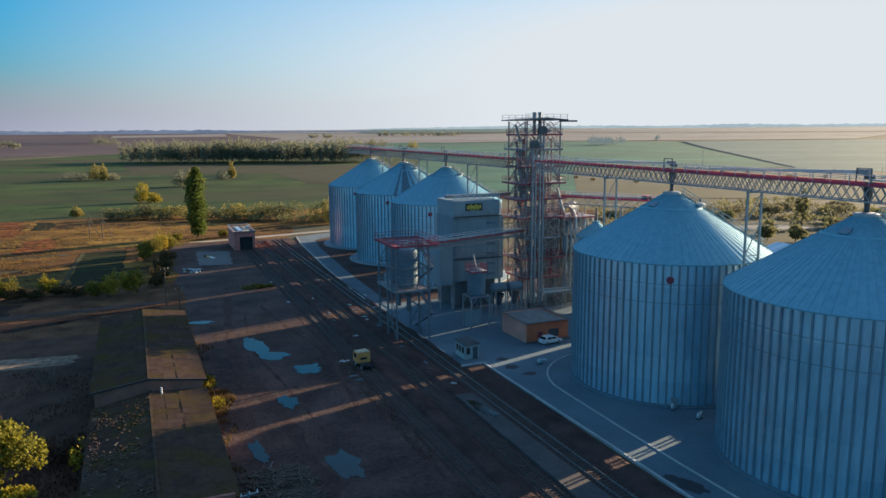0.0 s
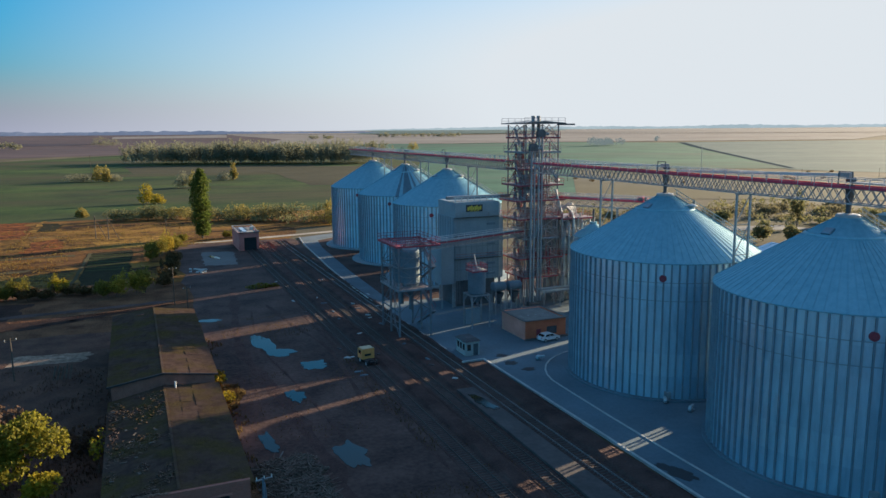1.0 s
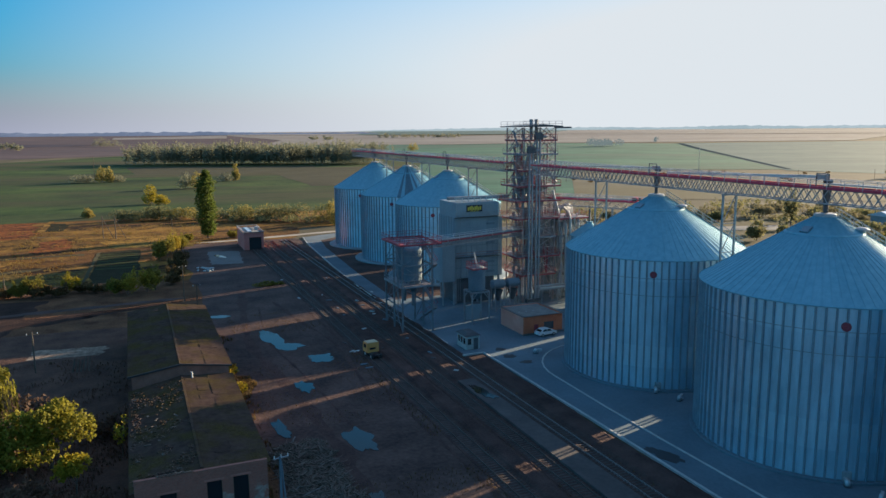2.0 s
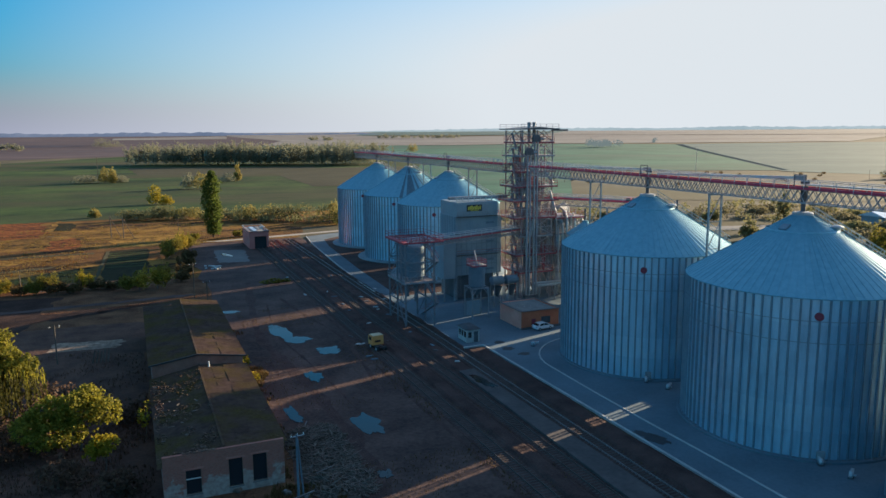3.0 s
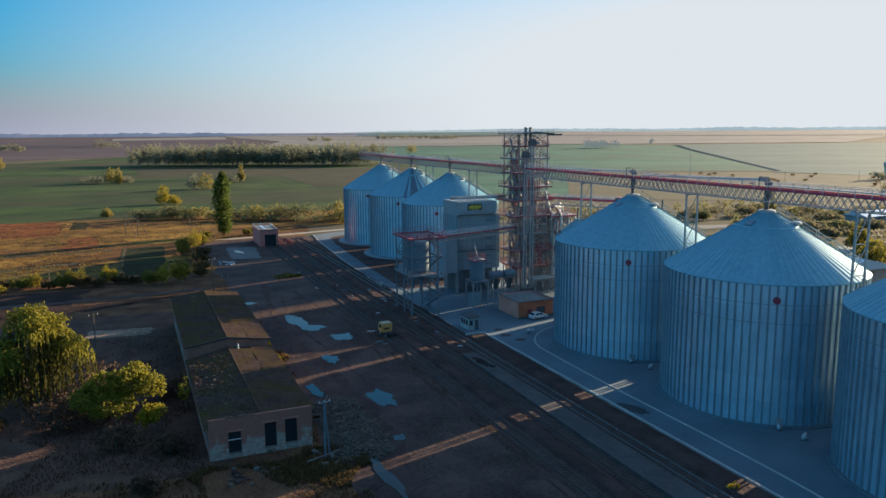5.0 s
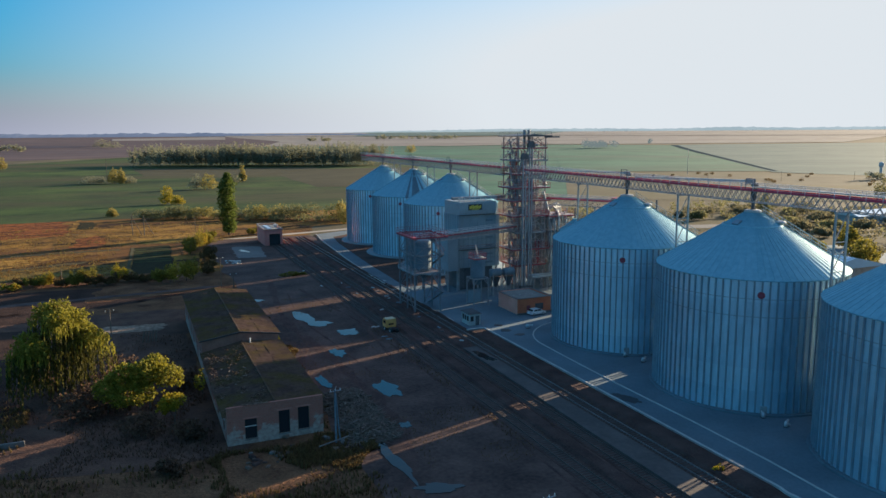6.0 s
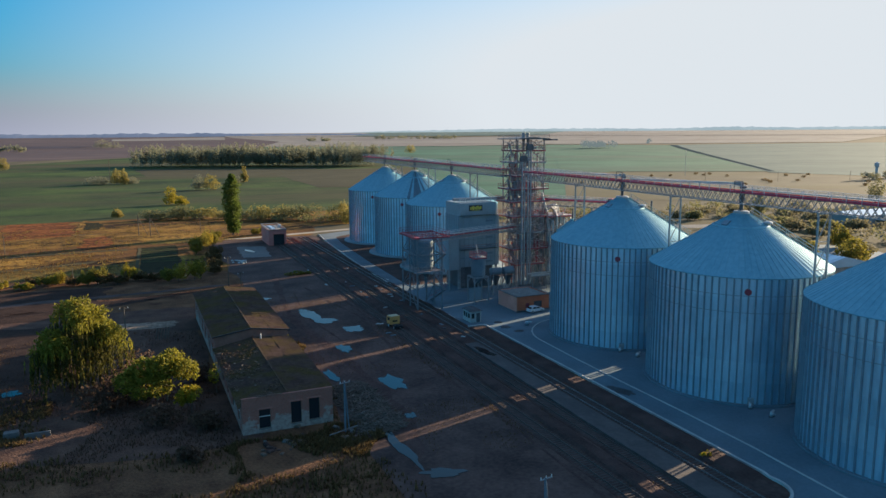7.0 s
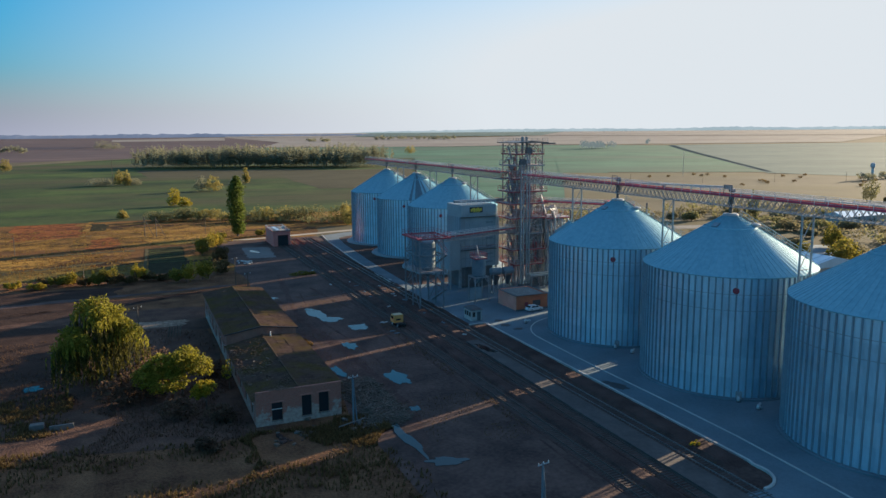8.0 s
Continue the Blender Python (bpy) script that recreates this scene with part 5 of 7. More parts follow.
def loading_bins():
    t = thing("loading_bin", "grey loading bins on tall legs over the railway", "loading bin")
    x0, x1, y0, y1 = 42.2, 48.4, 121.6, 131.4
    for x in (x0, x1):
        for y in (y0, (y0 + y1) / 2, y1):
            part("leg", Geo().beam((x, y, 0), (x, y, 17.6), 0.3), M["frame_steel"], t)
    for z in (5.2, 9.4, 13.4, 17.4):
        for p, q in (((x0, y0), (x1, y0)), ((x1, y0), (x1, y1)), ((x1, y1), (x0, y1)), ((x0, y1), (x0, y0))):
            if z > 6 or p[0] == q[0]:
                part("girder", Geo().beam((*p, z), (*q, z), 0.22), M["frame_steel"], t)
    for a, b in ((0.2, 5.2), (5.2, 9.4), (9.4, 13.4), (13.4, 17.4)):
        for x in (x0, x1):
            part("brace", Geo().beam((x, y0, a), (x, (y0 + y1) / 2, b), 0.11), M["frame_steel"], t)
            part("brace", Geo().beam((x, y1, a), (x, (y0 + y1) / 2, b), 0.11), M["frame_steel"], t)
    for y in (124.1, 128.9):
        g = Geo().lathe([(0.35, 7.8), (1.8, 10.2), (1.8, 16.2), (1.5, 16.6), (0.4, 16.9)], 20, True)
        part("bin", g, M["bin_paint"], t, "round dull blue-grey bin with a cone", at=Matrix.Translation(((x0 + x1) / 2, y, 0)))
    f = floor_frame(t, x0 - 0.6, y0 - 0.6, x1 + 1.8, y1 + 0.6, 17.7, True, True, True)
    for k in range(4):
        y = y0 + 0.8 + 2.8 * k
        part("roof_joist", Geo().beam((x0 - 0.5, y, 17.82), (x1 + 1.7, y, 17.82), 0.08, 0.12), M["red_dull"], f)
    floor_frame(t, x0 - 0.3, y0 - 0.3, x1 + 0.3, y1 + 0.3, 9.5, False)
    for y in (y0, y1):
        for a, b in ((5.2, 9.4), (9.4, 13.4), (13.4, 17.4)):
            part("brace", Geo().beam((x0, y, a), (x1, y, b), 0.1), M["frame_steel"], t)
            part("brace", Geo().beam((x1, y, a), (x0, y, b), 0.1), M["frame_steel"], t)
    for y in (124.1, 128.9):
        part("loading_chute", Geo().tube(((x0 + x1) / 2, y, 7.7), ((x0 + x1) / 2, y, 5.0), 0.28, 0.34, 10), M["frame_steel"], t)
        for z in (11.4, 13.2, 15.0):
            part("bin_hoop", Geo().lathe([(1.8, z), (1.88, z), (1.88, z + 0.12), (1.8, z + 0.12)], 20), M["frame_steel"], t, at=Matrix.Translation(((x0 + x1) / 2, y, 0)))
    for k in range(4):
        a, b = (y0 + 0.5, y1 - 0.5) if k % 2 else (y1 - 0.5, y0 + 0.5)
        s = part("stair_flight", Geo().beam((x1 + 1.0, a, 0.3 + 4.3 * k), (x1 + 1.0, b, 0.3 + 4.3 * (k + 1)), 0.7, 0.1), M["frame_steel"], t)
        for u in (-0.35, 0.35):
            part("hand_rail", Geo().beam((x1 + 1.0 + u, a, 1.3 + 4.3 * k), (x1 + 1.0 + u, b, 1.3 + 4.3 * (k + 1)), 0.06), M["red_dull"], s)
    # caged ladder on the track side
    for s in (-0.3, 0.3):
        part("ladder_stile", Geo().beam((x0 - 0.5, y0 + 1.2 + s, 2.5), (x0 - 0.5, y0 + 1.2 + s, 18.8), 0.07), M["frame_steel"], t)
    rung = Geo().beam((x0 - 0.5, y0 + 0.9, 0), (x0 - 0.5, y0 + 1.5, 0), 0.04).mesh("rung", M["frame_steel"])
    for k in range(40):
        part("rung", rung, None, t, at=Matrix.Translation((0, 0, 2.7 + 0.4 * k)))


loading_bins()


def dust_bin():
    t = thing("hopper_bin", "small grey round hopper bin on a steel stand", "bin", pose(57.4, 122.4, 0.16))
    w = 3.8
    for x in (0, w):
        for y in (0, w):
            part("leg", Geo().beam((x, y, 0), (x, y, 6.6), 0.26), M["steel"], t)
    for x, y, u, v in ((0, 0, w, 0), (w, 0, w, w), (w, w, 0, w), (0, w, 0, 0)):
        part("girder", Geo().beam((x, y, 6.5), (u, v, 6.5), 0.26), M["steel"], t)
        part("knee_brace", Geo().beam((x, y, 4.9), (x + (u - x) * 0.3, y + (v - y) * 0.3, 6.4), 0.12), M["steel"], t)
        part("knee_brace", Geo().beam((u, v, 4.9), (u + (x - u) * 0.3, v + (y - v) * 0.3, 6.4), 0.12), M["steel"], t)
    part("barrel", Geo().lathe([(0.4, 4.8), (1.75, 6.8), (1.75, 11.0), (1.4, 11.5), (0.3, 11.8)], 22, True), M["bin_paint"], t, smooth=False, at=Matrix.Translation((w / 2, w / 2, 0)))
    floor_frame(t, 0.3, 0.3, w - 0.3, w - 0.3, 11.4, True)
    part("spout", Geo().tube((w / 2, w / 2, 11.8), (w / 2 - 0.6, w / 2, 14.4), 0.14, 0.14, 8), M["duct"], t)
    part("screen_wall", Geo().box(0.3, w - 0.2, 0, w - 0.3, w - 0.1, 3.2), M["dryer"], t)


dust_bin()
# white horizontal tanks on a rack by the tower foot
for k, x in enumerate((67.6, 71.2)):
    t = thing("horizontal_tank", "pale grey horizontal tank on dark steel legs", "tank", pose(x, 131.0, 0.16), "tanks by the tower")
    part("shell", Geo().tube((-1.4, 0, 5.9), (1.4, 0, 5.9), 1.0, 1.0, 20).tube((1.4, 0, 5.9), (1.7, 0, 5.9), 1.0, 0.5, 20).tube((-1.4, 0, 5.9), (-1.7, 0, 5.9), 1.0, 0.5, 20), M["bin_paint"], t, smooth=False)
    for s in (-1.1, 1.1):
        for u in (-0.9, 0.9):
            part("leg", Geo().beam((s, u, 0), (s, u, 5.4), 0.18), M["steel"], t)
    part("hopper", Geo().lathe([(0.3, 2.2), (1.2, 4.6)], 12), M["steel_dark"], t)
# low pipe racks at the tower foot
for y in (131.5, 134.0):
    t = thing("pipe_rack", "low steel rack carrying pale pipes", "pipe rack", pose(79, y, 0.16), "pipe racks")
    for x in (0, 4, 8, 12):
        part("post", Geo().beam((x, 0, 0), (x, 0, 3.4), 0.18), M["steel"], t)
    part("rail", Geo().beam((-0.5, 0, 3.4), (12.8, 0, 3.4), 0.22), M["steel"], t)
    part("pipe", Geo().tube((-0.5, 0, 3.75), (12.8, 0, 3.75), 0.22, 0.22, 10), M["duct"], t)


# ---- old brick building ----
def old_wall_material():
    """Brick courses showing through broken plaster."""
    k = Nodes("brick_under_plaster")
    mp = k.coords("Object")
    sw = k.n.new("ShaderNodeCombineXYZ")
    sep = k.n.new("ShaderNodeSeparateXYZ")
    k.l.new(mp, sep.inputs[0])
    k.l.new(k.math("ADD", sep.outputs[0], sep.outputs[1]), sw.inputs[0])
    k.l.new(sep.outputs[2], sw.inputs[1])
    b = k.n.new("ShaderNodeTexBrick")
    b.inputs["Scale"].default_value = 1.0
    b.inputs["Brick Width"].default_value, b.inputs["Row Height"].default_value, b.inputs["Mortar Size"].default_value = 0.26, 0.077, 0.006
    b.inputs["Color1"].default_value, b.inputs["Color2"].default_value, b.inputs["Mortar"].default_value = (0.35, 0.115, 0.08, 1), (0.25, 0.082, 0.056, 1), (0.25, 0.165, 0.135, 1)
    k.l.new(sw.outputs[0], b.inputs["Vector"])
    n = k.noise(mp, 0.35, 6, 0.65)
    up = k.math("MULTIPLY", sep.outputs[2], 0.075)
    mask = k.ramp(k.math("SUBTRACT", k.math("ADD", n, 0.13), up), [(0.47, (0, 0, 0)), (0.52, (1, 1, 1))])
    plaster = k.ramp(k.noise(mp, 2.0, 5), [(0.3, (0.24, 0.15, 0.12)), (0.7, (0.40, 0.31, 0.26))])
    k.bump(mask, 0.4, 0.03)
    return k.done(k.mix(mask, b.outputs[0], plaster), 0.9)


M["old_wall"] = old_wall_material()


def wall_run(parent, p, q, z0, z1, thick, openings, material, name="wall", label=""):
    """A wall from p to q (inner side to its left) with rectangular openings (from, to, sill, head)."""
    d = Vector((q[0] - p[0], q[1] - p[1], 0))
    L = d.length
    m = Matrix.Translation((p[0], p[1], 0)) @ Matrix.Rotation(math.atan2(d.y, d.x), 4, "Z")
    xs = sorted({0.0, L, *[v for o in openings for v in o[:2]]})
    zs = sorted({z0, z1, *[max(z0, o[2]) for o in openings], *[o[3] for o in openings]})
    full = {(i, j) for i in range(len(xs) - 1) for j in range(len(zs) - 1)
            if not any(o[0] <= (xs[i] + xs[i + 1]) / 2 <= o[1] and o[2] <= (zs[j] + zs[j + 1]) / 2 <= o[3] for o in openings)}
    g = Geo()
    nz = len(zs)
    g.v = [(x, y, z) for x in xs for z in zs for y in (0.0, thick)]
    vid = lambda i, j, k: (i * nz + j) * 2 + k
    for i, j in full:
        g.f.append((vid(i, j, 0), vid(i + 1, j, 0), vid(i + 1, j + 1, 0), vid(i, j + 1, 0)))
        g.f.append((vid(i, j + 1, 1), vid(i + 1, j + 1, 1), vid(i + 1, j, 1), vid(i, j, 1)))
        for di, dj, p, q in ((-1, 0, (i, j), (i, j + 1)), (1, 0, (i + 1, j + 1), (i + 1, j)), (0, -1, (i + 1, j), (i, j)), (0, 1, (i, j + 1), (i + 1, j + 1))):
            if (i + di, j + dj) not in full:
                g.f.append((vid(*p, 0), vid(*q, 0), vid(*q, 1), vid(*p, 1)))
    return part(name, g, material, parent, label, at=m), m


def wave_sheet(w, l):
    """A corrugated roofing sheet, w wide, l long down the slope."""
    g = Geo()
    n = 12
    xs = [w * i / n for i in range(n + 1)]
    vs = [(x, y, 0.03 * (1 if i % 2 else -1)) for y in (0, l) for i, x in enumerate(xs)]
    vs += [(x, 0, 0.03 * (1 if i % 2 else -1) - 0.03) for i, x in enumerate(xs)]
    g.add(vs, [(i, i + 1, n + 2 + i, n + 1 + i) for i in range(n)] + [(2 * n + 2 + i, 2 * n + 3 + i, i + 1, i) for i in range(n)])
    return g.mesh("roof_sheet", M["asbestos"])


def gable_roof(parent, x0, x1, y0, y1, eaves, ridge, cols, rows, gaps, rng):
    """Sheets laid on both slopes of a low roof whose ridge runs along y."""
    xm, over = (x0 + x1) / 2, 0.5
    for side in (-1, 1):
        edge = x1 + over if side > 0 else x0 - over
        eave = eaves[side > 0]
        run = abs(edge - xm)
        slope = math.atan2(ridge - eave, run)
        length = math.hypot(run, ridge - eave)
        l, w = length / rows, (y1 - y0 + 2 * over * 0.4) / cols
        me = wave_sheet(w * 1.02, l * 1.05)
        for c in range(cols):
            for r in range(rows):
                if gaps(side, c / cols, r / rows) and rng.random() < 0.4:
                    continue
                u = r * l
                start = y0 - over * 0.4 + (c if side > 0 else c + 1) * w
                base = Matrix.Translation((edge - side * u * math.cos(slope), start, eave + u * math.sin(slope) + 0.05 + 0.02 * (r % 2)))
                turn = Matrix(((0, -side * math.cos(slope), side * math.sin(slope), 0), (side, 0, 0, 0), (0, math.sin(slope), math.cos(slope), 0), (0, 0, 0, 1)))
                part("roof_sheet", me, None, parent, at=base @ turn @ pose(0, 0, rng.uniform(0, 0.04), rng.uniform(-1, 1), rng.uniform(-1, 1), rng.uniform(-0.6, 0.6)))
    # timber under the sheets
    for c in range(cols // 2 + 1):
        y = y0 + (y1 - y0) * c / (cols // 2)
        part("rafter", Geo().beam((x0, y, eaves[0] - 0.1), (xm, y, ridge - 0.1), 0.12, 0.18).beam((x1, y, eaves[1] - 0.1), (xm, y, ridge - 0.1), 0.12, 0.18), M["wood"], parent)
    for k in range(9):
        x = x0 + (x1 - x0) * k / 8
        low = eaves[x > xm]
        z = low + (ridge - low) * (1 - abs(x - xm) / (x1 - xm))
        part("batten", Geo().beam((x, y0, z - 0.02), (x, y1, z - 0.02), 0.08), M["wood"], parent)


def window_unit(parent, m, a, b, s, h, bars=1):
    fr = Geo()
    for u, v in (((a, s), (b, s)), ((a, h), (b, h)), ((a, s), (a, h)), ((b, s), (b, h))):
        fr.beam((u[0], 0.14, u[1]), (v[0], 0.14, v[1]), 0.09)
    w = part("window", fr, M["wood"], parent, "weathered broken window frame", at=m)
    part("glazing", Geo().box(a + 0.05, 0.2, s + 0.05, b - 0.05, 0.22, h - 0.05), M["glass"], w)
    for k in range(bars):
        z = s + (h - s) * (0.62 if k == 0 else 0.3)
        part("bar", Geo().beam((a, 0.13, z), (b, 0.13, z), 0.09), M["white"] if k == 0 else M["wood"], w)


def old_building():
    rng = random.Random(7)
    t = thing("old_building", "derelict long brick building with mossy corrugated roofs", "building")
    x0, x1, ym, y0, y1 = -6.2, 6.7, 97.0, 65.0, 137.4
    front = [(2.3, 3.9, 0.7, 3.5), (6.8, 8.3, 0.75, 4.0), (9.4, 10.95, 0.9, 4.1)]
    _, m = wall_run(t, (x0, y0), (x1, y0), 0, 5.35, 0.4, front, M["old_wall"], label="pink brick wall with flaking plaster")
    for k, o in enumerate(front):
        window_unit(t, m, *o, bars=1 if k == 0 else 0)
        part("sill", Geo().box(o[0] - 0.1, -0.08, o[2] - 0.1, o[1] + 0.1, 0.1, o[2] - 0.003), M["concrete_old"], t, at=m)
        part("lintel", Geo().box(o[0] - 0.25, -0.03, o[3] + 0.003, o[1] + 0.25, 0.1, o[3] + 0.22), M["brick"], t, at=m)
    near = [(3 + 6.2 * k, 4.5 + 6.2 * k, 1.0, 3.3) for k in range(5)]
    far = [(2.6 + 6.4 * k, 4.1 + 6.4 * k, 1.0, 3.6) for k in range(6)]
    for p, q, h, holes in (((x1, y0 + 0.4), (x1, ym), 4.7, near), ((x1, ym + 0.4), (x1, y1), 5.7, far), ((x0, y1), (x0, ym + 0.4), 5.7, far), ((x0, ym), (x0, y0 + 0.4), 3.85, near)):
        _, side = wall_run(t, p, q, 0, h, 0.4, holes, M["old_wall"])
        for o in holes:
            window_unit(t, side, *o)
    wall_run(t, (x1 - 0.4, y1), (x0 + 0.4, y1), 0, 5.9, 0.4, [], M["old_wall"])
    # stepped gable between the low and the high roof
    g = Geo().add([(x0, ym, 0), (x1, ym, 0), (x1, ym, 6.0), (0.25, ym, 6.95), (x0, ym, 6.0), (x0, ym + 0.4, 0), (x1, ym + 0.4, 0), (x1, ym + 0.4, 6.0), (0.25, ym + 0.4, 6.95), (x0, ym + 0.4, 6.0)],
                  [(0, 1, 2, 3, 4), (9, 8, 7, 6, 5), (1, 6, 7, 2), (2, 7, 8, 3), (3, 8, 9, 4), (4, 9, 5, 0)])
    part("gable_wall", g, M["gable_plaster"], t, "brownish plastered gable step")
    part("gable_trim", Geo().beam((x0 - 0.5, ym - 0.1, 5.95), (0.25, ym - 0.1, 6.95), 0.12, 0.24).beam((0.25, ym - 0.1, 6.95), (x1 + 0.5, ym - 0.1, 5.95), 0.12, 0.24), M["black"], t, "dark verge board")
    part("floor", Geo().box(x0 + 0.4, y0 + 0.4, 0.0, x1 - 0.4, y1 - 0.4, 0.12), M["concrete_old"], t)
    part("ceiling_beam", Geo().box(x0 + 0.4, y0 + 0.4, 3.4, x1 - 0.4, ym, 3.55), M["wood"], t)
    low = part("low_roof", Geo().beam((0.25, y0 + 0.5, 5.42), (0.25, ym - 0.2, 5.42), 0.3, 0.12), M["asbestos"], t, "mossy sheet roof, partly fallen in")
    gable_roof(low, x0, x1, y0 + 0.7, ym - 0.3, (3.9, 4.75), 5.3, 18, 4, lambda side, c, r: False, rng)
    high = part("high_roof", Geo().beam((0.25, ym, 6.98), (0.25, y1 + 0.2, 6.98), 0.3, 0.12), M["asbestos"], t, "mossy corrugated sheet roof")
    gable_roof(high, x0, x1, ym + 0.4, y1, (5.9, 5.9), 6.85, 22, 4, lambda side, c, r: False, rng)
    part("roof_pipe", Geo().tube((1.6, 95.6, 4.9), (1.6, 95.6, 6.1), 0.12, 0.12, 10), M["white"], t, "white vent pipe")
    return t


old_building()
rng = random.Random(3)
# broken slates and laths strewn over the sunken western slope
for k in range(26):
    x, y = rng.uniform(-6, -0.8), rng.uniform(67, 94)
    z = 3.9 + (x + 6.7) / 6.95 * 1.4 + 0.12
    g = Geo().box(-rng.uniform(0.15, 0.5), -rng.uniform(0.05, 0.22), 0, rng.uniform(0.15, 0.5), rng.uniform(0.05, 0.22), 0.05, 0.01)
    solid("roof_fragment", g, rng.choice((M["asbestos"], M["wood"], M["lath_dark"])), "broken piece of roofing sheet or batten", "debris", "roof debris", m=pose(x, y, z, rng.uniform(-8, 8), rng.uniform(-8, 8), rng.uniform(0, 180)))


def strewn(name, label, count, spot, lengths, width, material, seed, category):
    """Countless laths, twigs and shards lying over each other."""
    rng = random.Random(seed)
    g = Geo()
    made = 0
    while made < count:
        p = spot(rng)
        if p is None:
            continue
        l, a, e = rng.uniform(*lengths), rng.uniform(0, 2 * math.pi), rng.gauss(0, 0.22)
        d = Vector((math.cos(a) * math.cos(e), math.sin(a) * math.cos(e), math.sin(e))) * l / 2
        w = width * rng.uniform(0.5, 1.4)
        g.beam(Vector(p) - d, Vector(p) + d, w, w * rng.uniform(0.3, 1.0))
        made += 1
    return solid(name, g, material, label, category, kind="stuff")


def roof_spot(rng):
    x, y = rng.uniform(-6.4, 0.2), rng.uniform(66.5, 95.5)
    if noise.noise(Vector((x * 0.35, y * 0.22, 4))) < 0.16 - 0.3 * (x < -2.2):
        return None
    return x, y, 3.9 + (x + 6.7) / 6.95 * 1.4 + rng.uniform(0.08, 0.2)


strewn("roof_rubble", "brown laths and slate shards strewn over the sunken roof", 520, roof_spot, (0.15, 0.7), 0.045, M["lath"], 61, "rubble")
strewn("roof_rubble", "dark mossy slate shards strewn over the sunken roof", 420, roof_spot, (0.15, 0.5), 0.14, M["asbestos"], 62, "rubble")
strewn("front_edge_rubble", "pale shards along the broken eave", 70, lambda rng: (rng.uniform(-4.2, -0.6), rng.uniform(65.05, 65.35), 5.38 + rng.uniform(0, 0.06)), (0.15, 0.5), 0.1, M["lath"], 63, "rubble")


def heap_spot(rng):
    x, y = rng.uniform(8.6, 16.4), rng.uniform(58, 79.5)
    edge = min(x - 8.4, 16.6 - x, y - 57.6, 80 - y)
    h = 0.9 * min(1, edge / 2.5) * (0.55 + 0.6 * noise.noise(Vector((x * 0.4, y * 0.4, 2))))
    return (x, y, 0.12 + rng.random() * max(0.1, h)) if edge > 0.8 + 0.9 * noise.noise(Vector((x * 0.5, y * 0.5, 7))) else None


strewn("brush_heap", "wide heap of cut branches and scrap beside the old building", 800, heap_spot, (0.9, 3.4), 0.075, M["heap_wood"], 64, "brush heap")
strewn("brush_heap", "dark twigs and bark in a wide heap", 2200, heap_spot, (0.4, 2.2), 0.11, M["bark"], 65, "brush heap")


# ---- small buildings ----
def flat_building(name, label, x0, y0, x1, y1, h, wall, wall2, openings_front, openings_west, category):
    t = thing(name, label, category)
    _, m = wall_run(t, (x0, y0), (x1, y0), 0, h, 0.35, openings_front, wall2)
    _, mw = wall_run(t, (x0, y1), (x0, y0 + 0.35), 0, h, 0.35, openings_west, wall)
    wall_run(t, (x1, y0 + 0.35), (x1, y1), 0, h, 0.35, [], wall2)
    wall_run(t, (x1 - 0.35, y1), (x0 + 0.35, y1), 0, h, 0.35, [], wall)
    part("roof", Geo().box(x0 + 0.35, y0 + 0.35, h - 0.5, x1 - 0.35, y1 - 0.35, h - 0.12), M["screed"], t, "dusty grey flat roof")
    for a, b in (((x0 - 0.08, y0 - 0.08), (x1 + 0.08, y0 - 0.08)), ((x1 + 0.08, y0 - 0.08), (x1 + 0.08, y1 + 0.08)), ((x1 + 0.08, y1 + 0.08), (x0 - 0.08, y1 + 0.08)), ((x0 - 0.08, y1 + 0.08), (x0 - 0.08, y0 - 0.08))):
        part("coping", Geo().beam((*a, h + 0.05), (*b, h + 0.05), 0.5, 0.1), M["concrete_old"], t)
    return t, m, mw


hut, hm, hw = flat_building("substation_hut", "flat-roofed orange and pink rendered utility hut", 62.9, 110.9, 71.4, 120.4, 3.8, M["pink"], M["orange"], [(2.2, 3.2, 0, 2.1), (4.4, 6.6, 0.9, 2.4)], [], "hut")
part("door", Geo().box(2.2, 0.1, 0.0, 3.2, 0.16, 2.1), M["red_dull"], hut, "dull red steel door", at=hm)
part("shutter", Geo().box(4.4, 0.1, 0.9, 6.6, 0.16, 2.4), M["steel_dark"], hut, at=hm)
part("ground_skirt", Geo().box(62.6, 110.6, 0.0, 71.7, 110.87, 0.5), M["concrete_old"], hut)
for k in range(5):
    part("roof_stud", Geo().box(64 + 1.6 * k, 115, 3.5, 64.3 + 1.6 * k, 115.3, 3.72), M["steel"], hut)

gate, gm, gw = flat_building("gate_house", "brick-red rendered gate house with a dark open doorway", 28.9, 240.2, 35.4, 256.4, 6.0, M["gate_render"], M["gate_render"], [(1.7, 5.7, 0.05, 4.3)], [], "gate house")
for s in (1.75, 5.65):
    part("gate_post", Geo().beam((s, 0.2, 0), (s, 0.2, 4.3), 0.14), M["black"], gate, at=gm)
part("inner_gate", Geo().box(1.7, 0.9, 0.05, 5.7, 1.0, 4.3), M["black"], gate, "black panel behind the doorway", at=gm)
for a, b in (((28.9, 240.2), (28.9, 256.4)), ((28.9, 256.4), (35.4, 256.4)), ((35.4, 248.2), (35.4, 256.4))):
    part("roof_frame", Geo().beam((*a, 6.5), (*b, 6.5), 0.16), M["duct"], gate)
part("roof_box", Geo().box(33.6, 247, 5.7, 34.6, 248.4, 6.9, 0.05), M["duct"], gate)
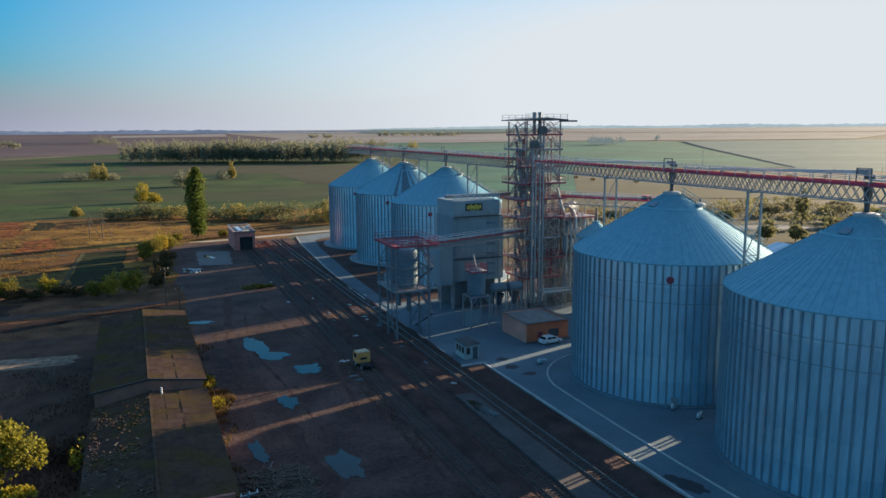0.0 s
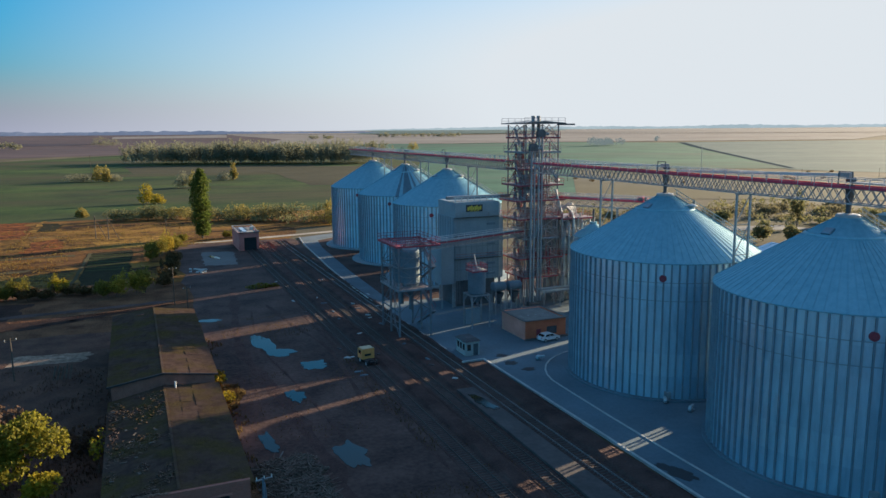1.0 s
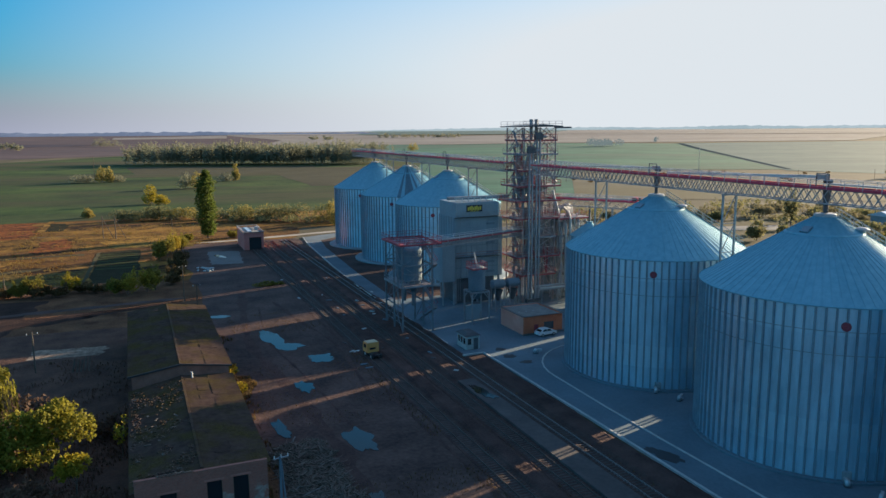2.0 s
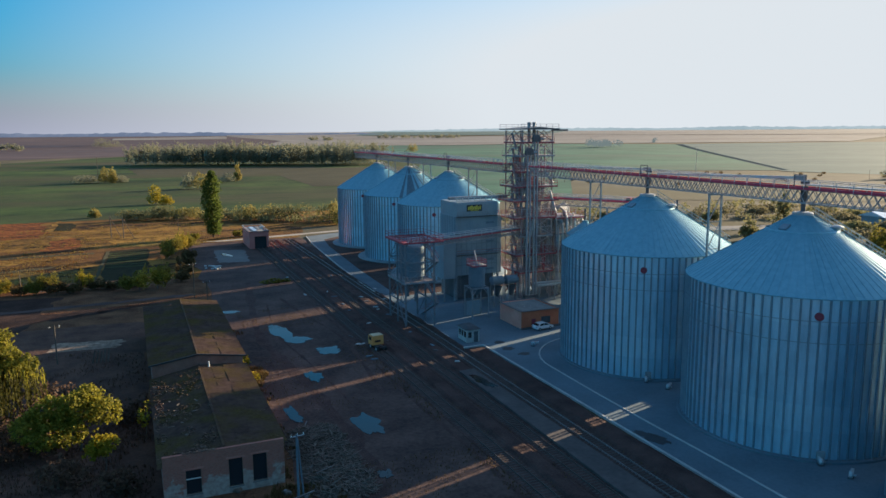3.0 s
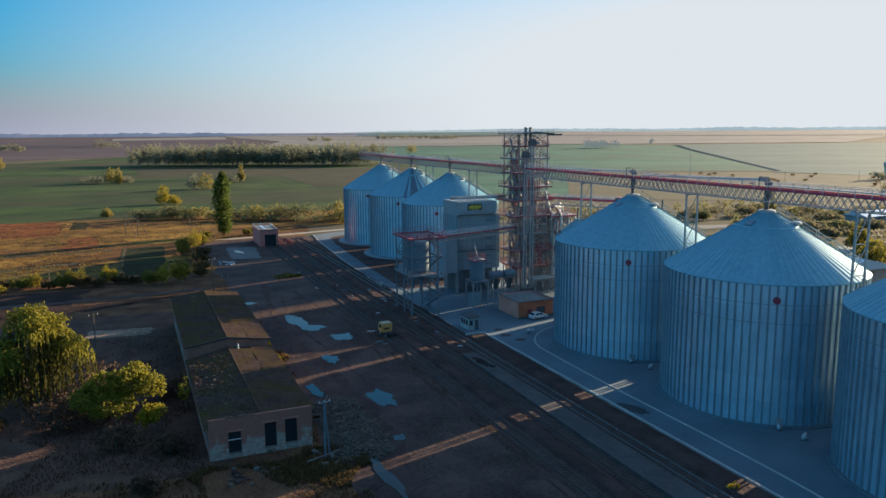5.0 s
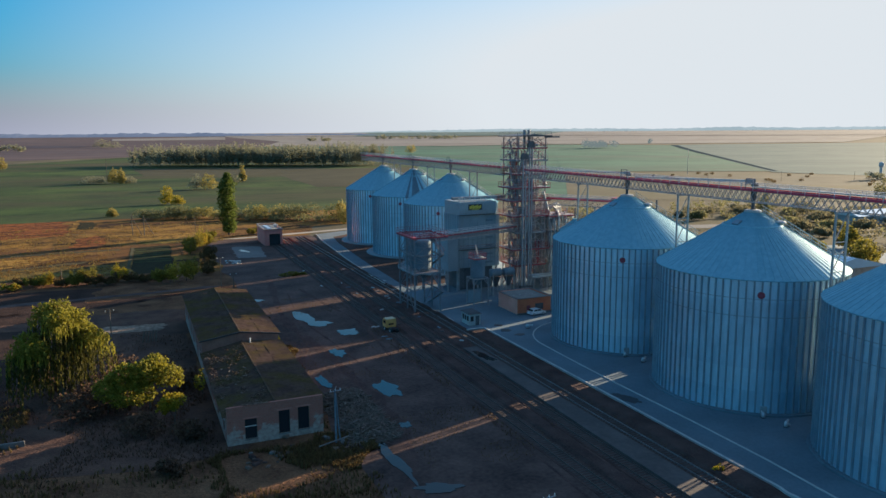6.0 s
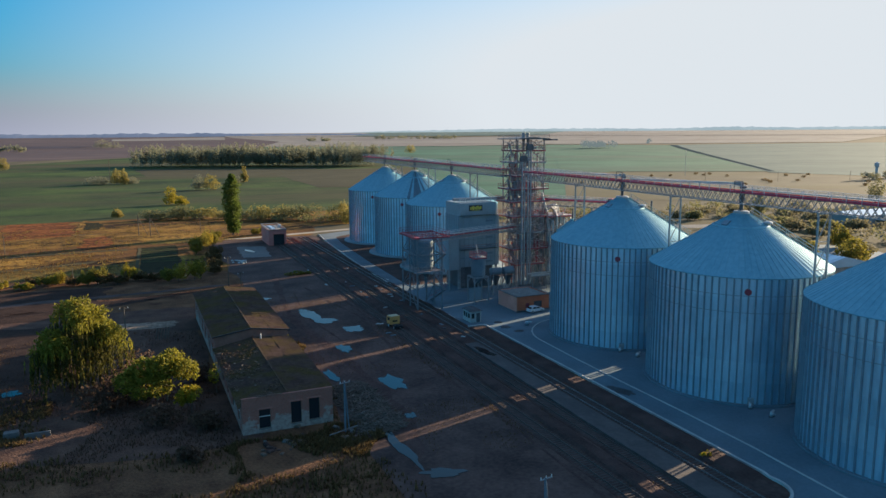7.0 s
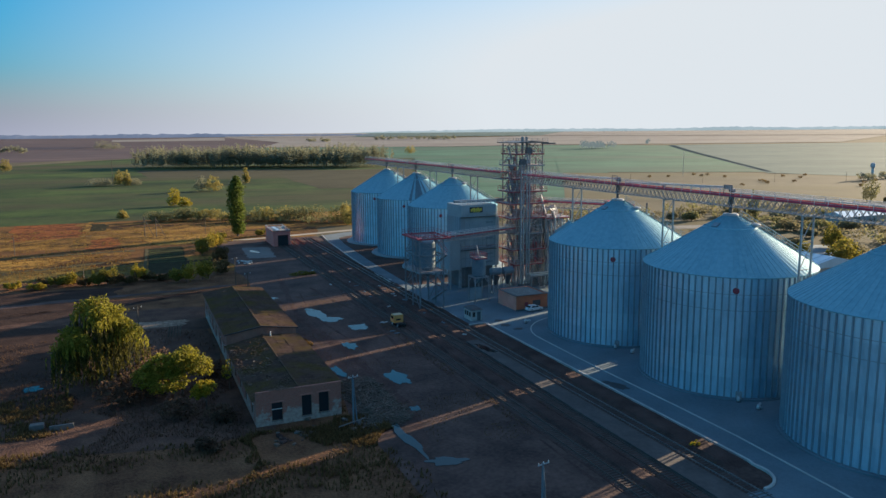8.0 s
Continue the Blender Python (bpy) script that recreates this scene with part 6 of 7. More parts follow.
part("roof_light", Geo().box(30.6, 243.0, 5.8, 32.0, 254.0, 6.12, 0.06), M["blue_roof"], gate, "pale blue strip roof light")


def booth():
    t = thing("guard_booth", "small white guard booth with a dark roof and door", "booth", pose(48.9, 106.9, 0.16))
    w, d, h = 2.6, 3.9, 2.5
    west = [(0.35, 1.2, 0.9, 2.0), (1.45, 2.3, 0.9, 2.0), (2.6, 3.5, 0.9, 2.0)]
    south = [(0.3, 1.0, 0.9, 2.0), (1.45, 2.35, 0.0, 2.05)]
    _, m = wall_run(t, (0, 0), (w, 0), 0, h, 0.08, south, M["booth"])
    _, m2 = wall_run(t, (0, d), (0, 0.08), 0, h, 0.08, west, M["booth"])
    wall_run(t, (w, 0.08), (w, d), 0, h, 0.08, [], M["booth"])
    wall_run(t, (w - 0.08, d), (0.08, d), 0, h, 0.08, [], M["booth"])
    for o in west:
        part("pane", Geo().box(o[0], 0.03, o[2], o[1], 0.05, o[3]), M["glass"], t, at=m2)
    part("pane", Geo().box(0.3, 0.03, 0.9, 1.0, 0.05, 2.0), M["glass"], t, at=m)
    part("door", Geo().box(1.45, 0.02, 0.0, 2.35, 0.07, 2.05), M["steel_dark"], t, "dark door", at=m)
    part("roof", Geo().add([(-0.3, -0.3, h), (w + 0.3, -0.3, h), (w + 0.3, d + 0.3, h), (-0.3, d + 0.3, h), (0.5, 0.7, h + 0.5), (w - 0.5, 0.7, h + 0.5), (w - 0.5, d - 0.7, h + 0.5), (0.5, d - 0.7, h + 0.5)],
                           [(3, 2, 1, 0), (4, 5, 6, 7), (0, 1, 5, 4), (1, 2, 6, 5), (2, 3, 7, 6), (3, 0, 4, 7)]), M["bitumen"], t, "dark hipped roof")
    part("plinth", Geo().box(-0.15, -0.15, -0.06, w + 0.15, d + 0.15, 0.003), M["concrete_old"], t)


booth()


# ---- vehicles ----
def wheel(parent, x, y, r, w):
    tyre = part("wheel", Geo().tube((x, y - w / 2, r), (x, y + w / 2, r), r, r, 18), M["rubber"], parent, "black tyre")
    part("rim", Geo().tube((x, y - w / 2 - 0.01, r), (x, y + w / 2 + 0.01, r), r * 0.58, r * 0.58, 14), M["duct"], tyre)


def car(m):
    t = thing("parked_car", "silver-white hatchback parked beside the orange hut", "car", m)
    side = [(-2.0, 0.35), (-2.05, 0.75), (-1.95, 0.95), (-1.75, 1.0), (-1.35, 1.38), (-0.9, 1.48), (0.2, 1.47), (0.55, 1.38), (1.1, 0.98), (1.85, 0.84), (2.08, 0.65), (2.1, 0.35)]
    g = Geo()
    n = len(side)
    inset = lambda z: 0.86 - max(0, z - 0.95) * 0.32
    vs = [(x, -inset(z), z) for x, z in side] + [(x, inset(z), z) for x, z in side]
    g.add(vs, [tuple(range(n)), tuple(range(n, 2 * n))[::-1]] + [(i, n + i, n + (i + 1) % n, (i + 1) % n) for i in range(n)])
    body = part("body", g, M["car_paint"], t)
    for s in (-1, 1):
        y = lambda z: s * (inset(z) + 0.012)
        w1 = [(-1.35, 1.02), (-0.3, 1.02), (-0.3, 1.38), (-1.05, 1.36)]
        w2 = [(-0.2, 1.02), (0.92, 1.0), (0.45, 1.34), (-0.2, 1.38)]
        for q in (w1, w2):
            part("side_window", Geo().add([(a, y(b), b) for a, b in q], [(0, 1, 2, 3)] if s < 0 else [(3, 2, 1, 0)]), M["glass"], t)
    part("windscreen", Geo().add([(1.12, -0.78, 1.0), (1.12, 0.78, 1.0), (0.6, 0.68, 1.38), (0.6, -0.68, 1.38)], [(0, 1, 2, 3)]), M["glass"], t)
    part("rear_window", Geo().add([(-1.78, 0.76, 1.02), (-1.78, -0.76, 1.02), (-1.4, -0.68, 1.36), (-1.4, 0.68, 1.36)], [(0, 1, 2, 3)]), M["glass"], t)
    for x in (-1.3, 1.3):
        for y in (-0.78, 0.78):
            wheel(t, x, y, 0.32, 0.2)
    for y in (-0.6, 0.6):
        part("headlight", Geo().box(2.02, y - 0.16, 0.62, 2.1, y + 0.16, 0.76), M["duct"], t, "clear headlight")
        part("tail_light", Geo().box(-2.06, y - 0.12, 0.72, -2.0, y + 0.12, 0.92), M["red"], t, "red tail light")


car(pose(66.9, 109.6, 0.16, 0, 0, 8))


def truck(m):
    t = thing("yellow_truck", "dusty yellow truck cab on a short dark chassis", "truck", m)
    part("chassis", Geo().box(-2.6, -0.5, 0.75, 1.9, 0.5, 1.0), M["black"], t)
    cab = Geo()
    prof = [(-0.3, 0.95), (1.95, 0.95), (2.05, 1.75), (1.8, 2.75), (1.6, 2.9), (-0.3, 2.9)]
    n = len(prof)
    cab.add([(x, -1.25, z) for x, z in prof] + [(x, 1.25, z) for x, z in prof], [tuple(range(n)), tuple(range(n, 2 * n))[::-1]] + [(i, n + i, n + (i + 1) % n, (i + 1) % n) for i in range(n)])
    c = part("cab", cab, M["yellow"], t, "yellow truck cab")
    part("cab_roof", Geo().box(-0.25, -1.15, 2.905, 1.6, 1.15, 3.02, 0.06), M["yellow_pale"], c, "pale cab roof")
    part("windscreen", Geo().add([(2.03, -0.95, 1.85), (2.03, 0.95, 1.85), (1.84, 0.9, 2.65), (1.84, -0.9, 2.65)], [(0, 1, 2, 3)]), M["glass"], c)
    part("rear_window", Geo().box(-0.32, -0.55, 1.55, -0.302, 0.75, 1.95), M["glass"], c)
    for y in (-0.62, 0.62):
        part("wiper", Geo().beam((2.06, y - 0.3, 1.88), (1.98, y + 0.2, 2.2), 0.04), M["black"], c)
    for y in (-1.265, 1.255):
        part("side_pane", Geo().box(0.3, y, 1.85, 1.5, y + 0.01, 2.6), M["glass"], c)
    part("grille", Geo().box(1.96, -0.7, 1.05, 2.08, 0.7, 1.45), M["black"], c, "black radiator grille")
    for y in (-0.95, 0.95):
        part("headlight", Geo().tube((1.9, y, 1.25), (2.1, y, 1.25), 0.14, 0.14, 12), M["duct"], c, "round headlight")
    part("bumper", Geo().box(1.95, -1.2, 0.55, 2.2, 1.2, 0.9, 0.04), M["black"], t)
    part("fuel_tank", Geo().tube((-2.2, 0.75, 0.85), (-0.8, 0.75, 0.85), 0.3, 0.3, 12), M["black"], t)
    part("coupling", Geo().lathe([(0.5, 1.0), (0.5, 1.15), (0.2, 1.15)], 14, True), M["black"], t, at=Matrix.Translation((-1.6, 0, 0)))
    for x in (1.2, -1.7):
        for y in (-0.95, 0.95):
            wheel(t, x, y, 0.52, 0.34)


truck(pose(32.6, 110.8, bank_height(33.8, 110.8) - 0.1, 0, 0, 96) @ Matrix.Scale(0.88, 4))


# ---- poles and posts ----
def a_pole(x, y, h, turn, label="pale concrete A-frame power pole"):
    t = thing("power_pole", label, "pole", pose(x, y, 0, 0, 0, turn), "power poles")
    part("mast", Geo().tube((0, 0, 0), (0, 0, h), 0.15, 0.11, 8), M["concrete"], t)
    part("strut", Geo().tube((0.6, 0, 0), (0.1, 0, h * 0.93), 0.11, 0.09, 8), M["concrete"], t)
    part("crossarm", Geo().beam((-0.7, 0, h - 0.15), (0.9, 0, h - 0.15), 0.1), M["steel"], t)
    for s in (-0.6, 0.1, 0.8):
        part("insulator", Geo().tube((s, 0, h - 0.1), (s, 0, h + 0.15), 0.06, 0.04, 8), M["white"], t)


def plain_pole(x, y, h, label, mat, arm=True, r=0.13):
    t = thing("utility_pole", label, "pole", pose(x, y, 0, 0, 0, 20), "utility poles")
    part("mast", Geo().tube((0, 0, 0), (0, 0, h), r, r * 0.75, 8), mat, t)
    if arm:
        part("crossarm", Geo().beam((-0.9, 0, h - 0.4), (0.9, 0, h - 0.4), 0.1), M["wood"], t)
        for s in (-0.8, 0.8):
            part("insulator", Geo().tube((s, 0, h - 0.35), (s, 0, h - 0.1), 0.06, 0.05, 8), M["white"], t)


a_pole(7.3, 60.6, 7.4, 10)
a_pole(18.2, 24.6, 7.2, 10)
plain_pole(-21, 124.6, 7.0, "dark wooden power pole with a cross-arm", M["bark"])
plain_pole(5.2, 169.5, 8.6, "weathered power pole by the dirt track", M["wood"])
plain_pole(7.6, 163.0, 5.2, "short weathered pole by the old building", M["wood"])
for x, y, h in ((-15.4, 292, 8.6), (-11.0, 288, 8.6)):
    t = thing("braced_pole", "dark wooden pole with a slanting brace", "pole", pose(x, y, 0), "field poles")
    part("mast", Geo().tube((0, 0, 0), (0, 0, h), 0.2, 0.14, 8), M["bark"], t)
    part("brace", Geo().tube((3.6, -1.0, 0), (0.1, 0, h * 0.9), 0.12, 0.1, 8), M["bark"], t)
for x, y, h in ((-34.5, 194, 4.5), (-60, 262, 7), (8.9, 290, 6.5), (-90, 268, 7)):
    plain_pole(x, y, h, "plain weathered wooden post", M["bark"], False)
plain_pole(-31, 642, 21, "thin tall mast in the wheat field", M["bark"], False, 0.22)
plain_pole(452, 497, 24, "thin tall mast beyond the silos", M["steel"], False, 0.22)
for k in range(8):
    plain_pole(300 + 55 * k, 470 - 22 * k, 8, "far wooden power pole", M["bark"], False)

# timber and pipes lying about
rng = random.Random(11)
for k in range(22):
    x, y = rng.uniform(9.4, 15.5), rng.uniform(61, 80)
    l, a = rng.uniform(0.8, 2.8), rng.gauss(20, 35)
    z = 0.14 + 0.5 * max(0, 1 - abs(x - 12.2) / 3.2) * rng.random()
    solid("scrap_timber", Geo().beam((-l / 2, 0, 0.06), (l / 2, 0, 0.06 + rng.uniform(0, 0.35)), rng.uniform(0.12, 0.3), rng.uniform(0.08, 0.2)), rng.choice((M["wood"], M["wood"], M["bark"], M["concrete_old"])), "weathered scrap timber in a heap beside the building", "timber", "scrap heap", m=pose(x, y, z, 0, 0, a))
for k in range(34):
    x, y = rng.uniform(-5, 9.5), rng.gauss(59.5, 1.6)
    s = rng.uniform(0.2, 0.6)
    g = Geo().box(-s, -s * 0.6, -0.1, s, s * 0.6, s * rng.uniform(0.4, 0.9), s * 0.25)
    solid("rubble_block", g, rng.choice((M["concrete_old"], M["lath_dark"], M["earth"], M["earth"])), "broken masonry block below the old wall", "rubble", "rubble by the old building", m=pose(x, y, 0.05, rng.uniform(-8, 8), rng.uniform(-8, 8), rng.uniform(0, 180)))
solid("fallen_pipe", Geo().tube((4.6, 59.0, 0.6), (9.0, 60.4, 0.75), 0.10, 0.10, 8), M["concrete_old"], "grey concrete pipe lying on rubble", "pipe")
for k in range(5):
    solid("leaning_board", Geo().beam((-15.4 + 0.6 * k, 122.4, 0.05), (-14.9 + 0.55 * k, 122.9 + 0.2 * k, 2.3 - 0.2 * (k % 3)), 0.24, 0.07), M["wood"], "grey board leaning in a stack", "board", "leaning boards")
solid("shed_wall", Geo().box(-34.2, 76.2, 0, -31.0, 76.6, 0.8, 0.05), M["concrete_old"], "low pale ruined wall in the weeds", "wall")
solid("shed_block", Geo().box(-36.9, 77.0, 0, -35.0, 78.2, 1.0, 0.08), M["concrete_old"], "pale concrete block in the weeds", "block")
for k in range(16):
    x, y = 14.2 + rng.gauss(0, 1.4), 209 + rng.gauss(0, 2.2)
    solid("stone", Geo().box(-0.4, -0.3, 0, 0.4, 0.35, 0.35, 0.14), M["kerb"], "pale rubble stone in the yard", "stone", "stones", m=pose(x, y, 0.08, rng.uniform(-9, 9), 0, rng.uniform(0, 180)))


# ---- buildings and works behind the silos ----
t = thing("warehouse", "long low warehouse with a light blue sheet roof", "warehouse")
for p, q in (((150, 104), (172, 104)), ((172, 104), (172, 146)), ((172, 146), (150, 146)), ((150, 146), (150, 104))):
    part("wall", Geo().beam((*p, 2.3), (*q, 2.3), 0.3, 4.6), M["plaster"], t)
part("roof", Geo().add([(149, 103, 4.6), (173, 103, 4.6), (173, 147, 4.6), (149, 147, 4.6), (161, 103, 7.2), (161, 147, 7.2), (149, 103, 4.4), (173, 103, 4.4), (173, 147, 4.4), (149, 147, 4.4)],
                       [(0, 4, 5, 3), (1, 2, 5, 4), (0, 1, 4), (2, 3, 5), (0, 6, 7, 1), (1, 7, 8, 2), (2, 8, 9, 3), (3, 9, 6, 0), (6, 9, 8, 7)]), M["blue_roof"], t, "light blue metal roof")
for k in range(14):
    y = 104 + 3.2 * k
    part("seam", Geo().beam((149, y, 4.66), (161, y, 7.26), 0.12), M["blue_roof"], t)
t = thing("far_shed", "distant low grey shed beyond the scrub", "shed")
part("wall", Geo().box(270, 186, 0, 300, 196, 4.2), M["dryer"], t)
part("roof", Geo().add([(269, 185, 4.2), (301, 185, 4.2), (301, 197, 4.2), (269, 197, 4.2), (269, 191, 6.2), (301, 191, 6.2)], [(0, 1, 5, 4), (2, 3, 4, 5), (0, 4, 3), (1, 2, 5), (3, 2, 1, 0)]), M["blue_roof"], t)
t = thing("water_tower", "distant grey water tower among trees", "water tower", pose(560.7, 389.4, 0))
# paler steel here, so the tower carries the haze in its colour
part("shaft", Geo().tube((0, 0, 0), (0, 0, 10), 1.1, 1.1, 12), M["steel_pale"], t)
part("tank", Geo().lathe([(1.1, 9.8), (1.9, 10.6), (1.9, 13.4), (0.2, 14.2)], 14, True), M["steel_pale"], t)

# added pale pieces standing in for broken sun streaks along the sidings
rng = random.Random(23)
for k in range(34):
    x, y = rng.choice((30.2, 35.6, 41.6, 47.2)) + rng.gauss(0, 0.5), rng.uniform(96, 190)
    a, b = rng.uniform(0.25, 0.7), rng.uniform(0.12, 0.25)
    solid("concrete_piece", Geo().box(-a, -b, 0, a, b, 0.16, 0.04), rng.choice((M["kerb"], M["concrete"], M["strip_concrete"])), "added pale piece standing in for a sunlit dash by the rails", "debris", "concrete pieces by the rails", m=pose(x, y, bank_height(x, y) + 0.005, 0, 0, rng.uniform(0, 180)))


# ---- trees, bushes and woods ----
M["leaf_olive"] = foliage("olive_bush_leaves", (0.120, 0.104, 0.018), (0.210, 0.176, 0.030), (0.300, 0.240, 0.042))
M["leaf_gold"] = foliage("thin_gold_leaves", (0.250, 0.185, 0.025), (0.420, 0.305, 0.038), (0.520, 0.375, 0.050))
M["leaf_pale"] = foliage("pale_autumn_leaves", (0.22, 0.185, 0.055), (0.34, 0.27, 0.075), (0.42, 0.32, 0.10))
M["leaf_lime"] = foliage("yellow_green_leaves", (0.130, 0.120, 0.015), (0.262, 0.230, 0.027), (0.380, 0.320, 0.042))
# distance haze is mixed into the next two leaf tones
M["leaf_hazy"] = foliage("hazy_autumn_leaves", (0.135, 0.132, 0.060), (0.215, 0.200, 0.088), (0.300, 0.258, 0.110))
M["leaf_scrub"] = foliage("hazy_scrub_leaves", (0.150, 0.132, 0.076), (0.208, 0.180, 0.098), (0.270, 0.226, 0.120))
M["leaf_russet"] = foliage("russet_blades", (0.120, 0.053, 0.015), (0.215, 0.099, 0.024), (0.310, 0.155, 0.039))
M["leaf_straw"] = foliage("straw_blades", (0.189, 0.120, 0.034), (0.292, 0.189, 0.060), (0.378, 0.258, 0.086))
def leaf_quads(geo, rng, centre, radii, count, size, hollow=0.5, droop=0.0):
    """Scatters small leaf clumps through the outer part of an ellipsoid, with ragged gaps."""
    made = 0
    off = Vector((rng.uniform(0, 50), rng.uniform(0, 50), rng.uniform(0, 50)))
    tries = 0
    while made < count and tries < count * 4:
        tries += 1
        d = Vector((rng.gauss(0, 1), rng.gauss(0, 1), rng.gauss(0, 1))).normalized()
        k = 0.8 + 0.34 * noise.noise(d * 2.1 + off)
        r = k * (hollow + (1 - hollow) * rng.random() ** 0.6)
        p = Vector((centre[0] + d.x * radii[0] * r, centre[1] + d.y * radii[1] * r, centre[2] + d.z * radii[2] * r))
        if noise.noise(p * (1.6 / max(0.6, min(radii))) + off) < -0.22:
            continue
        a = Vector((rng.gauss(0, 1), rng.gauss(0, 1), rng.gauss(0, 0.7))).normalized()
        b = a.cross(Vector((rng.gauss(0, 1), rng.gauss(0, 1), rng.gauss(0, 1)))).normalized()
        s = size * rng.uniform(0.6, 1.3)
        if droop:
            b = (b + Vector((0, 0, -droop))).normalized()
        geo.add([p - a * s * 0.5, p - b * s * 0.35, p + a * s * 0.5, p + b * s * 0.6], [(0, 1, 2, 3)])
        made += 1


def add_limbs(parent, trunk_top, targets, r, rng):
    """One tapered, bent limb to each part of the crown."""
    for q in targets:
        g = Geo()
        m = Vector(trunk_top).lerp(Vector(q), 0.5) + Vector((rng.uniform(-0.3, 0.3), rng.uniform(-0.3, 0.3), 0.4))
        g.tube(trunk_top, m, r, r * 0.65, 6, False)
        g.tube(m, q, r * 0.65, r * 0.2, 6, False)
        part("limb", g, M["bark"], parent)


def tree(name, label, category, x, y, trunk_h, trunk_r, blobs, leaves, size, material, seed, group="", z=0.0):
    """Trunk, limbs to every part of the crown, and the leaves."""
    rng = random.Random(seed)
    t = thing(name, label, category, pose(x, y, z), group)
    part("trunk", Geo().tube((0, 0, -0.2), (0.1, 0, trunk_h), trunk_r, trunk_r * 0.6, 8), M["bark"], t)
    add_limbs(t, (0.1, 0, trunk_h), [b[:3] for b in blobs], trunk_r * 0.5, rng)
    g = Geo()
    vol = sum(b[3] * b[4] * b[5] for b in blobs) ** 1.0
    for b in blobs:
        leaf_quads(g, rng, b[:3], b[3:], int(leaves * b[3] * b[4] * b[5] / vol), size)
    part("crown", g, material, t)
    return t


def willow(x, y):
    rng = random.Random(5)
    t = thing("willow_tree", "large weeping willow with yellow-green hanging branches", "tree", pose(x, y, 0))
    part("trunk", Geo().tube((0, 0, -0.2), (0.3, 0.2, 4.2), 0.65, 0.42, 10), M["bark"], t)
    tops = [(x, y, z + 0.9) for x, y, z in ((2.6, 1.0, 12.6), (-1.4, 2.2, 13.6), (0.6, -2.2, 13.2), (-4.0, -0.6, 9.8), (4.2, -1.6, 10.4), (1.6, 3.6, 11.6), (-2.6, -3.2, 9.2), (-5.4, 1.6, 6.8), (5.2, 1.8, 8.4), (0.4, 0.4, 14.4))]
    add_limbs(t, (0.3, 0.2, 4.2), tops, 0.28, rng)
    g, low = Geo(), Geo()
    for cx, cy, cz in tops:
        leaf_quads(g, rng, (cx, cy, cz - 0.6), (2.7, 2.7, 1.9), 620, 0.42, 0.3, 0.4)
        for k in range(46):
            a = rng.uniform(0, 2 * math.pi)
            r = rng.uniform(1.2, 2.8)
            px, py, pz = cx + r * math.cos(a), cy + r * math.sin(a), cz - 0.8 - r * 0.25
            fall = rng.uniform(2.5, max(3.2, pz - 0.6))
            n = int(fall / 0.3)
            for i in range(n):
                w = Vector((px + 0.12 * i * 0.2 * math.cos(a) + rng.gauss(0, 0.07), py + 0.12 * i * 0.2 * math.sin(a) + rng.gauss(0, 0.07), pz - i * 0.3))
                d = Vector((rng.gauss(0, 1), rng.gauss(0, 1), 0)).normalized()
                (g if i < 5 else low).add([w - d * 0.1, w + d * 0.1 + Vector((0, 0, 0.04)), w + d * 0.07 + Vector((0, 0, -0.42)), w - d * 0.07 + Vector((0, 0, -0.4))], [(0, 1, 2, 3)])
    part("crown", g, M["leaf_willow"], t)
    part("hanging_foliage", low, M["leaf_willow_shade"], t, "hanging branches, shade of the lower crown put into leaf colour")


# darker copy of the willow leaves, for the shaded lower half
M["leaf_willow_shade"] = foliage("shaded_willow_leaves", (0.038, 0.037, 0.010), (0.078, 0.073, 0.015), (0.135, 0.120, 0.024))
willow(-27.6, 93.5)
tree("maple_bush", "broad yellow-green shrub in sunlight", "shrub", -15.2, 84.0, 2.0, 0.2, [(0, 0, 5.8, 3.4, 3.2, 2.6), (3.0, -0.6, 5.2, 2.7, 2.6, 2.4), (-3.4, 0.6, 5.2, 3.2, 3.0, 2.5), (-5.6, -0.6, 4.2, 2.4, 2.4, 2.2), (1.0, 1.4, 6.6, 2.4, 2.4, 1.9), (-2.4, -1.6, 3.2, 4.6, 2.8, 2.2)], 7200, 0.38, M["leaf_lime"], 21, "bushes by the old building")
tree("maple_bush", "small bright yellow shrub beside a larger one", "shrub", -12.2, 76.2, 1.2, 0.12, [(0, 0, 3.6, 2.1, 1.9, 1.5), (-0.9, 0.7, 2.6, 1.8, 1.6, 1.3)], 1100, 0.38, M["leaf_yellow"], 22, "bushes by the old building")
tree("maple_bush", "thin shrub growing against the old building wall", "shrub", -7.6, 84.5, 1.6, 0.07, [(0, 0, 3.0, 0.9, 1.2, 1.7), (-0.5, 2.2, 2.4, 0.8, 1.3, 1.4), (0.3, 3.4, 3.6, 0.6, 0.7, 0.9)], 210, 0.3, M["leaf_yellow"], 23, "bushes by the old building")
# the two largest are added east of the willow to shade its lower half
for k, (x, y, s) in enumerate([(-11, 70, 1), (-17, 74, 1.2), (-21, 84, 1.3), (-10, 92, 1.1), (-19, 100, 1.2), (-30, 100, 1.2), (-14, 60, 0.7), (-19.5, 97, 1.9), (-20, 91, 1.8), (-23, 87, 1.6), (-26, 84, 1.4), (-30, 108, 1.4)]):
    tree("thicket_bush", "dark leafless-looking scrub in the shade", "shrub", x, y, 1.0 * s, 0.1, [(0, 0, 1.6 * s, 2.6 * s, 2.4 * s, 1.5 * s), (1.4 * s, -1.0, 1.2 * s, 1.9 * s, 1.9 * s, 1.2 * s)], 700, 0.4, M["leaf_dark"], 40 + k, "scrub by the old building")


